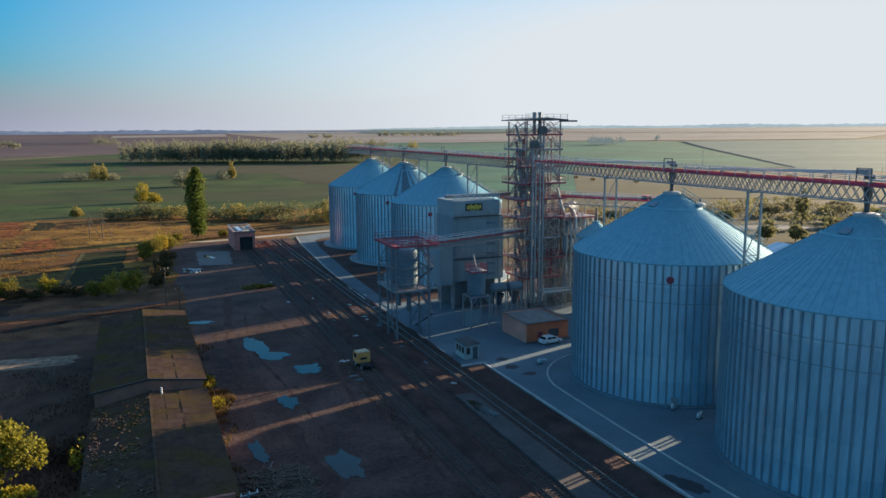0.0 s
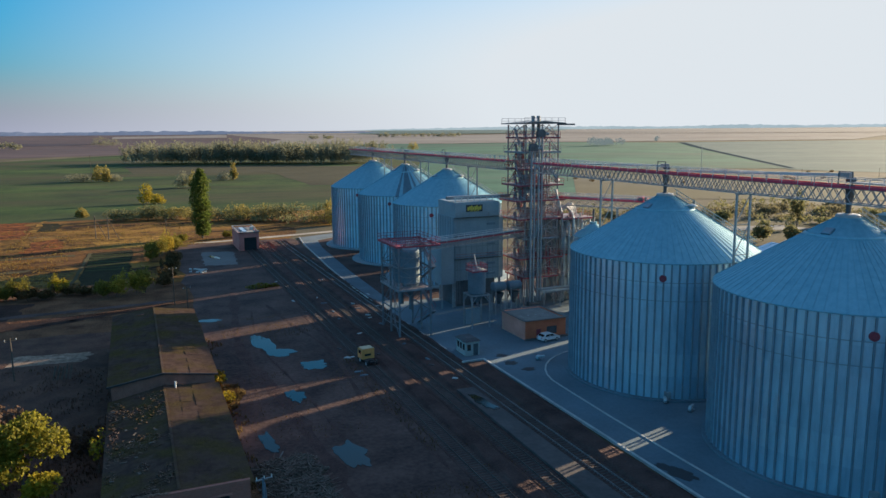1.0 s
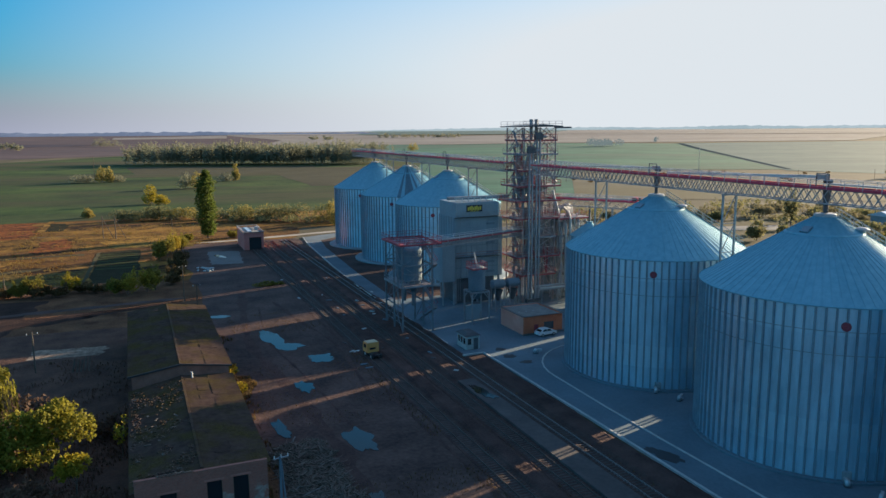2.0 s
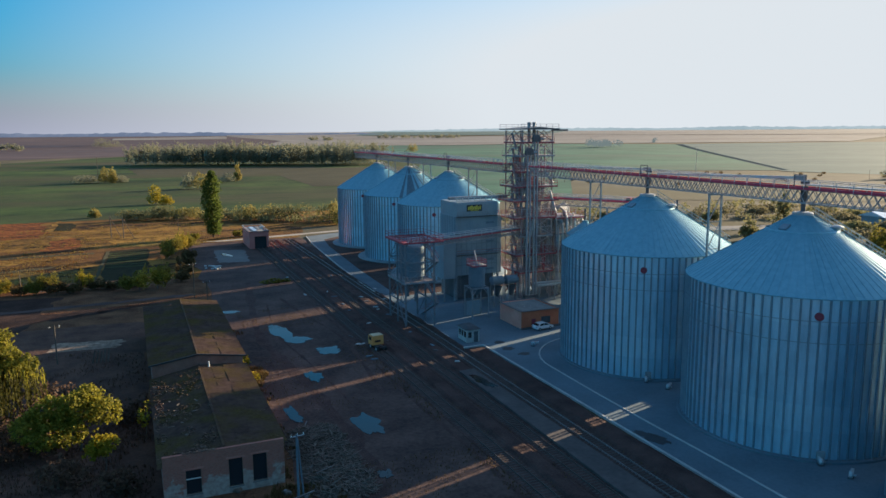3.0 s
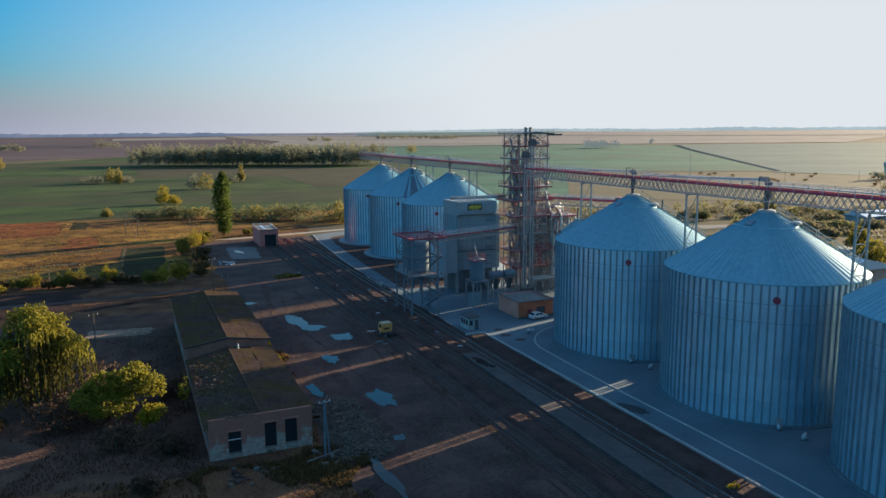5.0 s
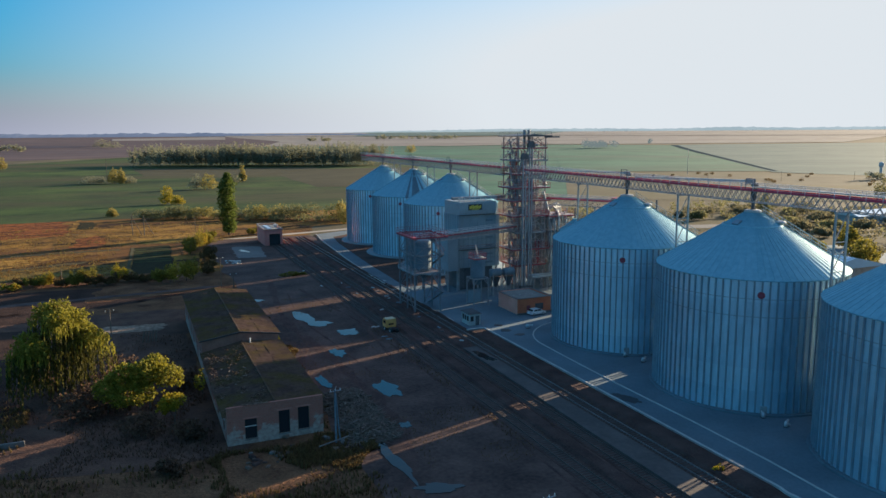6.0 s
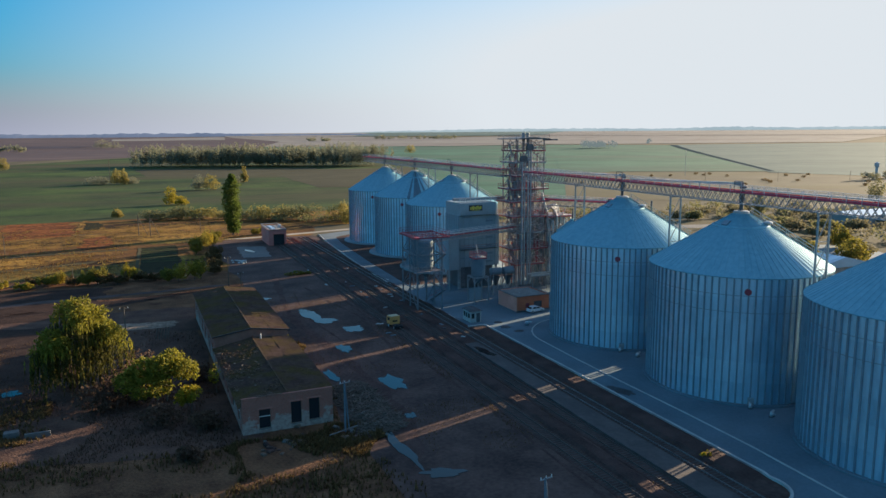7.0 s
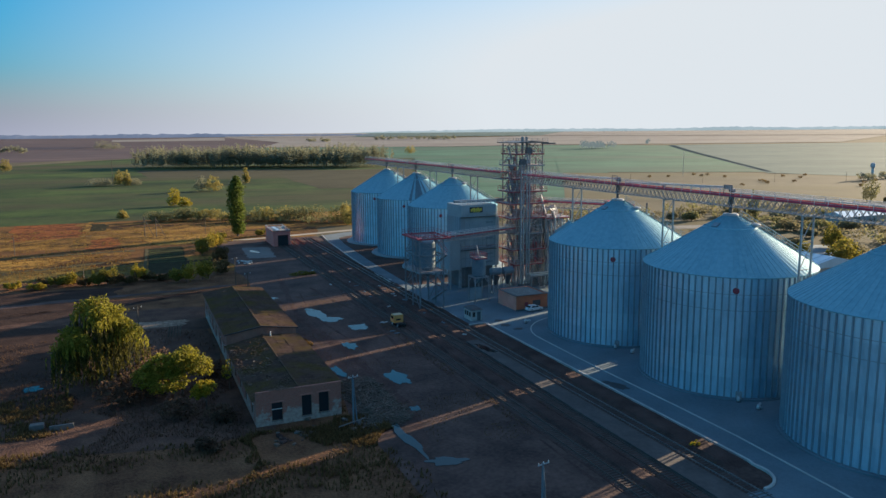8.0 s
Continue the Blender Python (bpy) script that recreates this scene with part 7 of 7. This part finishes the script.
def poplar(x, y, h, w, seed):
    t = thing("poplar_tree", "tall narrow dark green poplar", "tree", pose(x, y, 0))
    rng = random.Random(seed)
    part("trunk", Geo().tube((0, 0, -0.2), (0, 0, h * 0.85), 0.45, 0.1, 8), M["bark"], t)
    g = Geo()
    for k in range(15):
        u = k / 14
        r = w * (0.72 + 0.5 * u * (1 - u) * 1.6) * (1 - 0.5 * max(0, u - 0.86) / 0.14)
        leaf_quads(g, rng, (rng.gauss(0, 0.25), rng.gauss(0, 0.25), 2.6 + (h - 4.0) * u), (r, r, h / 12), 620, 0.55, 0.35)
    part("crown", g, M["leaf_poplar"], t)


M["leaf_poplar"] = foliage("poplar_leaves", (0.060, 0.086, 0.015), (0.112, 0.150, 0.026), (0.172, 0.206, 0.043))
poplar(20.7, 277, 25.4, 5.1, 2)

# bush row along the dirt track, and garden bushes
rows = [(-72, 200, 2.6, 1), (-62, 196, 2.4, 0), (-52, 193, 2.2, 1), (-46.5, 189, 2.2, 1), (-41.5, 192, 3.0, 0), (-39, 192.5, 3.4, 1), (-34, 189, 2.6, 3), (-30.5, 188, 4.2, 0), (-28.2, 188, 5.0, 0), (-26, 187, 3.4, 3), (-23, 187, 2.8, 3), (-20.2, 191.5, 4.8, 2), (-17.5, 190, 2.6, 3), (-13, 188, 2.2, 3),
        (-9.0, 184, 4.4, 0), (-7.0, 183, 5.2, 1), (-2.6, 184, 6.2, 1), (-0.6, 185.5, 6.6, 0), (3.4, 192, 3.0, 3), (4.6, 201, 3.2, 3), (2.2, 232, 5.4, 0), (4.6, 238, 6.6, 0), (6.4, 243, 7.0, 1), (3.4, 240, 5.6, 0), (8.0, 246, 6.0, 0), (9.6, 256, 4.6, 0), (13, 268, 3.6, 0), (30, 272, 3.2, 0), (36, 276, 3.2, 1), (6.4, 216, 2.8, 3), (7.6, 226, 3.4, 3), (-36.5, 196, 2.0, 3), (-44, 197, 1.8, 3), (-10.6, 192, 2.2, 3)]
for k, (x, y, h, c) in enumerate(rows):
    rng = random.Random(100 + k)
    mat = (M["leaf_olive"], M["leaf_gold"], M["leaf_yellow"], M["leaf_brown"])[c]
    h *= 1.22
    blobs = [(rng.uniform(-1, 1), rng.uniform(-1, 1), h * 0.42, 2.0 + h * 0.13, 1.6 + h * 0.12, h * 0.36)]
    for _ in range(6):
        top = h * rng.uniform(0.62, 1.08)
        blobs.append((rng.uniform(-2.6, 2.6), rng.uniform(-1.6, 1.6), top * 0.6, rng.uniform(0.55, 1.0), rng.uniform(0.55, 1.0), top * 0.42))
    tree("garden_bush", ("olive-green bush along the dirt track", "yellow-green autumn bush along the dirt track", "bright yellow autumn bush along the dirt track", "dark brownish bush along the dirt track")[c], "bush", x, y, h * 0.3, 0.09, blobs, 1800, 0.32, mat, 200 + k, "bush row")

# trees and scrub in and beside the fields
field_trees = [(5, 428, 9.2, 3.4, 2), (10.5, 423, 4.6, 3.2, 2), (31, 541, 9.5, 4.6, 0), (39.5, 538, 10, 5.4, 1), (74, 609, 11.5, 2.6, 1), (66, 606, 6, 5, 3), (-44, 646, 5.6, 6.5, 3), (-37, 642, 5.6, 4.5, 3), (-26, 640, 11, 3.8, 1), (-20, 636, 10.4, 2.8, 1), (-14, 640, 5, 4.6, 3), (-24, 369, 4, 2.2, 1), (-69, 2080, 20, 18, 3), (-40, 2060, 16, 18, 3), (504, 1341, 15, 9, 1), (-150, 962, 13.5, 5.5, 1)]
for k, (x, y, h, w, c) in enumerate(field_trees):
    h, w = h * 1.3, w * 1.55
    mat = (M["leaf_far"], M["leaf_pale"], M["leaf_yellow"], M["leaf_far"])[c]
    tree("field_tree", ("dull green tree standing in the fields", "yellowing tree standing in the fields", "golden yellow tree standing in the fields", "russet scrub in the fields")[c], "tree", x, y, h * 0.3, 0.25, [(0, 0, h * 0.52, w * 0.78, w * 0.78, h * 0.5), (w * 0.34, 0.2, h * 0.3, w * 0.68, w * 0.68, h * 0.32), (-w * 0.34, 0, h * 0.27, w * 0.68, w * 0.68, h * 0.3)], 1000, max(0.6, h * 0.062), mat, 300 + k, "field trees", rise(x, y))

scrub = [(-4, 350, 3.4, 9, 3), (4, 346, 4.6, 7, 3), (14, 344, 3.8, 7, 1), (24, 338, 2.6, 6, 1), (34, 330, 4.4, 8, 3), (44, 326, 5.0, 8, 1), (54, 322, 4.6, 7, 3), (62, 318, 5.2, 8, 3), (72, 300, 6.6, 4.6, 1), (76, 292, 5.2, 4.6, 1), (84, 310, 5, 8, 3), (96, 306, 5, 8, 1), (110, 305, 5, 9, 3), (125, 300, 6, 9, 1), (90, 330, 4, 8, 3)]
for k, (x, y, h, w, c) in enumerate(scrub):
    h, w = h * 1.85, w * 1.8
    mat = (M["leaf_green"], M["leaf_pale"], M["leaf_yellow"], M["leaf_hazy"])[c]
    rng = random.Random(400 + k)
    blobs = [(rng.uniform(-w, w) * 0.5, rng.uniform(-1, 1) * 1.5, h * rng.uniform(0.28, 0.5), w * 0.34, 2.8, h * rng.uniform(0.34, 0.52)) for _ in range(8)]
    tree("scrub_bush", ("dull green scrub", "yellow-green scrub beside the dirt road", "yellow scrub", "russet-brown scrub beside the dirt road")[c], "bush", x, y, h * 0.3, 0.12, blobs, 1500, 0.55, mat, 500 + k, "scrub along the road")

east = [(180, 116, 9, 6.5, 2), (188, 121, 8, 6, 2), (176, 127, 7, 5, 2), (199, 126, 8, 7, 1), (233, 202, 17, 4.0, 0), (197, 184, 11, 6, 0), (203, 178, 9, 5, 0), (217, 236, 7, 5, 1), (225, 232, 7, 6, 0), (214, 147, 8, 6, 1), (205, 140, 9, 6, 2), (200, 150, 6, 5, 1), (237, 188, 7, 9, 3), (250, 182, 7, 9, 0), (262, 176, 7, 9, 3), (246, 200, 6, 8, 0), (270, 205, 7, 10, 3), (290, 215, 6, 10, 0), (282, 228, 7, 10, 3), (300, 240, 7, 10, 1), (240, 244, 6, 8, 3), (258, 238, 7, 9, 1), (275, 250, 6, 9, 3), (368, 247, 16, 9, 0), (374, 240, 10, 5, 1), (212, 250, 5, 7, 1), (190, 262, 5, 7, 1), (176, 272, 5, 7, 3), (160, 285, 6, 8, 1), (145, 292, 6, 7, 1), (228, 170, 6, 6, 3), (300, 190, 6, 9, 3), (315, 180, 7, 9, 1), (330, 200, 6, 9, 3), (240, 130, 7, 7, 3), (255, 120, 7, 8, 1)]
for k, (x, y, h, w, c) in enumerate(east):
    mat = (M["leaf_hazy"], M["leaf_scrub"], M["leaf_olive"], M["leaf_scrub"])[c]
    h *= 1.0 if h > 12 else (0.72, 0.72, 1.15, 0.72)[c]
    rng = random.Random(600 + k)
    blobs = [(0, 0, h * 0.58, w * 0.62, w * 0.62, h * 0.42)] + [(rng.uniform(-w, w) * 0.4, rng.uniform(-w, w) * 0.4, h * 0.4, w * 0.5, w * 0.5, h * 0.35) for _ in range(2)]
    tree("wayside_tree", ("dull green tree behind the silos", "yellowing tree behind the silos", "golden tree behind the silos", "russet scrub behind the silos")[c], "tree", x, y, h * 0.3, 0.2, blobs, 1200, 0.7, mat, 700 + k, "trees behind the works")

# far shrubs on the stubble
for k in range(26):
    rng = random.Random(900 + k)
    x, y = rng.uniform(300, 560), 0
    y = 1.0 * rng.uniform(330, 520)
    tree("stubble_shrub", "small dark shrub on the far stubble", "shrub", x, y, 0.6, 0.08, [(0, 0, 1.3, 2.6, 2.2, 1.3)], 90, 0.7, M["leaf_brown"], 950 + k, "far shrubs")


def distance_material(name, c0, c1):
    """Woods kilometres away: a plain backdrop that glows with the haze in its colour."""
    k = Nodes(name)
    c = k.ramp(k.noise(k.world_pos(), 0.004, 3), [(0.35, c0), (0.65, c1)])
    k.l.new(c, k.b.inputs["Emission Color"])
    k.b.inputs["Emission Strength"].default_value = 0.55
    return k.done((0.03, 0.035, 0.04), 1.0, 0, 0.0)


M["far_woods"] = distance_material("hazed_distant_woods", (0.085, 0.115, 0.165), (0.112, 0.142, 0.195))
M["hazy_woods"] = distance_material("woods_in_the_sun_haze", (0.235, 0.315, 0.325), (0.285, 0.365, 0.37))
# nearer clumps glow as well, lifting their dark side to the haze tone
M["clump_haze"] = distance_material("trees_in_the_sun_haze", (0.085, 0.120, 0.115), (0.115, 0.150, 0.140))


def woods(name, label, spots, h, w, clumps, size, material, seed):
    """Many far trees in one object."""
    rng = random.Random(seed)
    g = Geo()
    for x, y in spots:
        hh = h * (rng.uniform(0.8, 1.15) + 0.3 * noise.noise(Vector((x * 0.03, y * 0.03, 3))))
        ww = w * rng.uniform(0.8, 1.3)
        z = rise(x, y)
        leaf_quads(g, rng, (x, y, z + hh * 0.5), (ww, ww, hh * 0.52), clumps, size, 0.2)
    return solid(name, g, material, label, "woods", kind="stuff")


def line_spots(a, b, width, n, seed):
    rng = random.Random(seed)
    out = []
    for _ in range(n):
        u = rng.random()
        out.append((a[0] + (b[0] - a[0]) * u + rng.uniform(-0.5, 0.5) * width * 0.4, a[1] + (b[1] - a[1]) * u + rng.uniform(-0.5, 0.5) * width))
    return out


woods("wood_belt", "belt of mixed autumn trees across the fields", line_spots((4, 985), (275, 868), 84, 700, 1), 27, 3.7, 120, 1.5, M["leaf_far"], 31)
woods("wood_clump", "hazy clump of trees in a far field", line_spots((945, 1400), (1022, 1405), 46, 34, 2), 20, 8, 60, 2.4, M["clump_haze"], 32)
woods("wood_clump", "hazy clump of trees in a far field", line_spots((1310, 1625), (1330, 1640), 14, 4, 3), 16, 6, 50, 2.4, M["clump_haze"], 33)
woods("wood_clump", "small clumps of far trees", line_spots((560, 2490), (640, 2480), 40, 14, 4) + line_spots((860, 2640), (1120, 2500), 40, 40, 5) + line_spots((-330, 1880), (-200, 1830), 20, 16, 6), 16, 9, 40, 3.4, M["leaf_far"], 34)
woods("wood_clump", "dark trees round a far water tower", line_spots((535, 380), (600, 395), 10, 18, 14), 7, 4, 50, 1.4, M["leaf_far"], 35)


def wood_band(label, pts, height, depth, seed, material):
    """A far belt of woods: a lumpy strip with an uneven top."""
    rng = random.Random(seed)
    g = Geo()
    path = []
    for a, b in zip(pts, pts[1:]):
        n = max(2, int(math.hypot(b[0] - a[0], b[1] - a[1]) / 14))
        path += [(a[0] + (b[0] - a[0]) * i / n, a[1] + (b[1] - a[1]) * i / n) for i in range(n)]
    vs = []
    for i, (x, y) in enumerate(path):
        z = rise(x, y)
        taper = min(1, 6 * min(i, len(path) - 1 - i) / len(path))
        k = height * taper * (0.80 + 0.34 * noise.noise(Vector((i * 0.035, seed, 0))) + 0.22 * noise.noise(Vector((i * 0.4, seed, 5))) + rng.uniform(-0.08, 0.08))
        r = math.hypot(x, y)
        ux, uy = x / r, y / r
        for d, f in ((0, 0), (0.1 * depth * rng.random(), 0.55), (depth * 0.2, 1.0), (depth * 0.8, 0.95), (depth, 0)):
            vs.append((x + ux * d, y + uy * d, z + k * f - (1 if f == 0 else 0)))
    n = len(path)
    g.add(vs, [(5 * i + j, 5 * i + 5 + j, 5 * i + 6 + j, 5 * i + 1 + j) for i in range(n - 1) for j in range(4)])
    return solid("backdrop_woods", g, M[material], label, "woods", kind="structure")


def ring(r, a0, a1, n=14):
    """Points at distance r between two bearings (degrees clockwise from +y)."""
    return [(r * math.sin(radians(a0 + (a1 - a0) * i / n)), r * math.cos(radians(a0 + (a1 - a0) * i / n))) for i in range(n + 1)]


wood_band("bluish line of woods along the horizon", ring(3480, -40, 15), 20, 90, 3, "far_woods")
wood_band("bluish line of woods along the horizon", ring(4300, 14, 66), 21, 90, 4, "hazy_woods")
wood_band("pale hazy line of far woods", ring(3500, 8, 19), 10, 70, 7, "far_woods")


def scatter(x0, y0, x1, y1, n, seed):
    rng = random.Random(seed)
    return [(rng.uniform(x0, x1), rng.uniform(y0, y1)) for _ in range(n)]


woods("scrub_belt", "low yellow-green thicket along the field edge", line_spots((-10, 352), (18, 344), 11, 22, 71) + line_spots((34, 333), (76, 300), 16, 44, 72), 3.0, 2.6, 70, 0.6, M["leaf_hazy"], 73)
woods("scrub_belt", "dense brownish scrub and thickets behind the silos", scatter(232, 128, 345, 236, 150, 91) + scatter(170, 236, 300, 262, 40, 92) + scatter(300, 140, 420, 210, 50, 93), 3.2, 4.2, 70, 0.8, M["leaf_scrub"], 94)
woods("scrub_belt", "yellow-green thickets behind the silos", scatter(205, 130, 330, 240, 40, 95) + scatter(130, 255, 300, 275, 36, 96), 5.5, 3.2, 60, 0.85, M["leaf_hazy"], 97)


def tufts(name, label, boxes, count, size, material, seed, z=0.06):
    """Dry grass and weeds as small upright blades."""
    rng = random.Random(seed)
    g = Geo()
    for k in range(count):
        x0, y0, x1, y1 = boxes[k % len(boxes)]
        x, y = rng.uniform(x0, x1), rng.uniform(y0, y1)
        x, y = x + 3.5 * noise.noise(Vector((x * 0.15, y * 0.15, 8))) * (size > 0.4), y + 3.5 * noise.noise(Vector((x * 0.15, y * 0.15, 3))) * (size > 0.4)
        if noise.noise(Vector((x * 0.12, y * 0.12, seed))) < -0.12:
            continue
        for b in range(4):
            a = rng.uniform(0, 2 * math.pi)
            h, w = size * rng.uniform(0.4, 1.3), size * 0.16
            c, s = math.cos(a), math.sin(a)
            lean = rng.uniform(0.1, 0.5) * h
            g.add([(x - s * w, y + c * w, z), (x + s * w, y - c * w, z), (x + c * lean, y + s * lean, z + h)], [(0, 1, 2)])
    return solid(name, g, material, label, "grass", kind="stuff")


tufts("weed_tufts", "dry brown weeds on rough ground", [(-48, 30, 8, 64), (-48, 64, -30, 92), (-10, 52, 12, 63), (-40, 20, 10, 50)], 15000, 0.55, M["leaf_brown"], 81)
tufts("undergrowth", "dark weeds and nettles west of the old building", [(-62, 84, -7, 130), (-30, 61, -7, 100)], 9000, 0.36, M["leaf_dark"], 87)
tufts("weed_tufts", "dry weeds along the old building", [(6.9, 66, 9.2, 137), (7.0, 98, 9.6, 112)], 1800, 0.5, M["leaf_brown"], 82)
tufts("weed_tufts", "yellow dry grass in the meadow", [(-120, 196, -22, 262), (-120, 262, 24, 330)], 9000, 0.5, M["leaf_straw"], 83)
tufts("weed_tufts", "dark russet clumps in the meadow", [(-120, 196, -22, 262), (-120, 262, 24, 340), (-60, 205, -24, 250)], 2200, 0.5, M["leaf_russet"], 86)
tufts("weed_tufts", "short dry weeds in the muddy yard", [(16, 46, 31, 66), (9, 84, 30, 112), (12, 132, 30, 150)], 2600, 0.22, M["leaf_brown"], 88, 0.09)
tufts("weed_tufts", "weeds between the railway tracks", [(33.6, 10, 37.2, 95), (46.2, 28, 49.4, 104), (29, 50, 31, 120), (40, 140, 42, 240)], 1500, 0.3, M["leaf_brown"], 84)
tree("bank_bush", "low dark weed bank in the yard", "shrub", 25.5, 179, 0.4, 0.06, [(0, 0, 0.5, 4.2, 1.2, 0.9), (3, 0.4, 0.4, 2.6, 1.0, 0.7)], 420, 0.45, M["leaf_olive"], 990)
tree("bank_bush", "yellow weeds at a corner of the old building", "shrub", 8.6, 111.5, 0.5, 0.06, [(0, 0, 0.7, 1.3, 3.0, 0.9), (0.4, -9, 0.6, 1.2, 2.6, 0.8)], 420, 0.4, M["leaf_yellow"], 991)
tree("bank_bush", "weeds at the edge of the concrete apron", "shrub", 47.6, 33.2, 0.3, 0.04, [(0, 0, 0.4, 1.1, 0.9, 0.6)], 160, 0.3, M["leaf_yellow"], 992)


# ---- sleepers and paving joints ----
def sleeper_mesh():
    return Geo().box(-1.35, -0.12, 0.0, 1.35, 0.12, 0.17, 0.03).mesh("sleeper", M["sleeper"])


sl = sleeper_mesh()
rng = random.Random(17)
for t, x in zip(TRACKS, (32.45, 38.65, 45.1)):
    rest = Geo()
    for k in range(520):
        y = -56 + 0.6 * k
        sink = 0.03 * noise.noise(Vector((x, y * 0.15, 0)))
        if 16 < y < 100:
            part("sleeper", sl, None, t, at=pose(x + rng.uniform(-0.06, 0.06), y, sink, 0, 0, rng.uniform(-1.5, 1.5)))
        else:
            rest.box(x - 1.35, y - 0.12, 0.0 + sink, x + 1.35, y + 0.12, 0.17 + sink)
    tagged(part("sleepers", rest, M["sleeper"], t), kind="stuff")
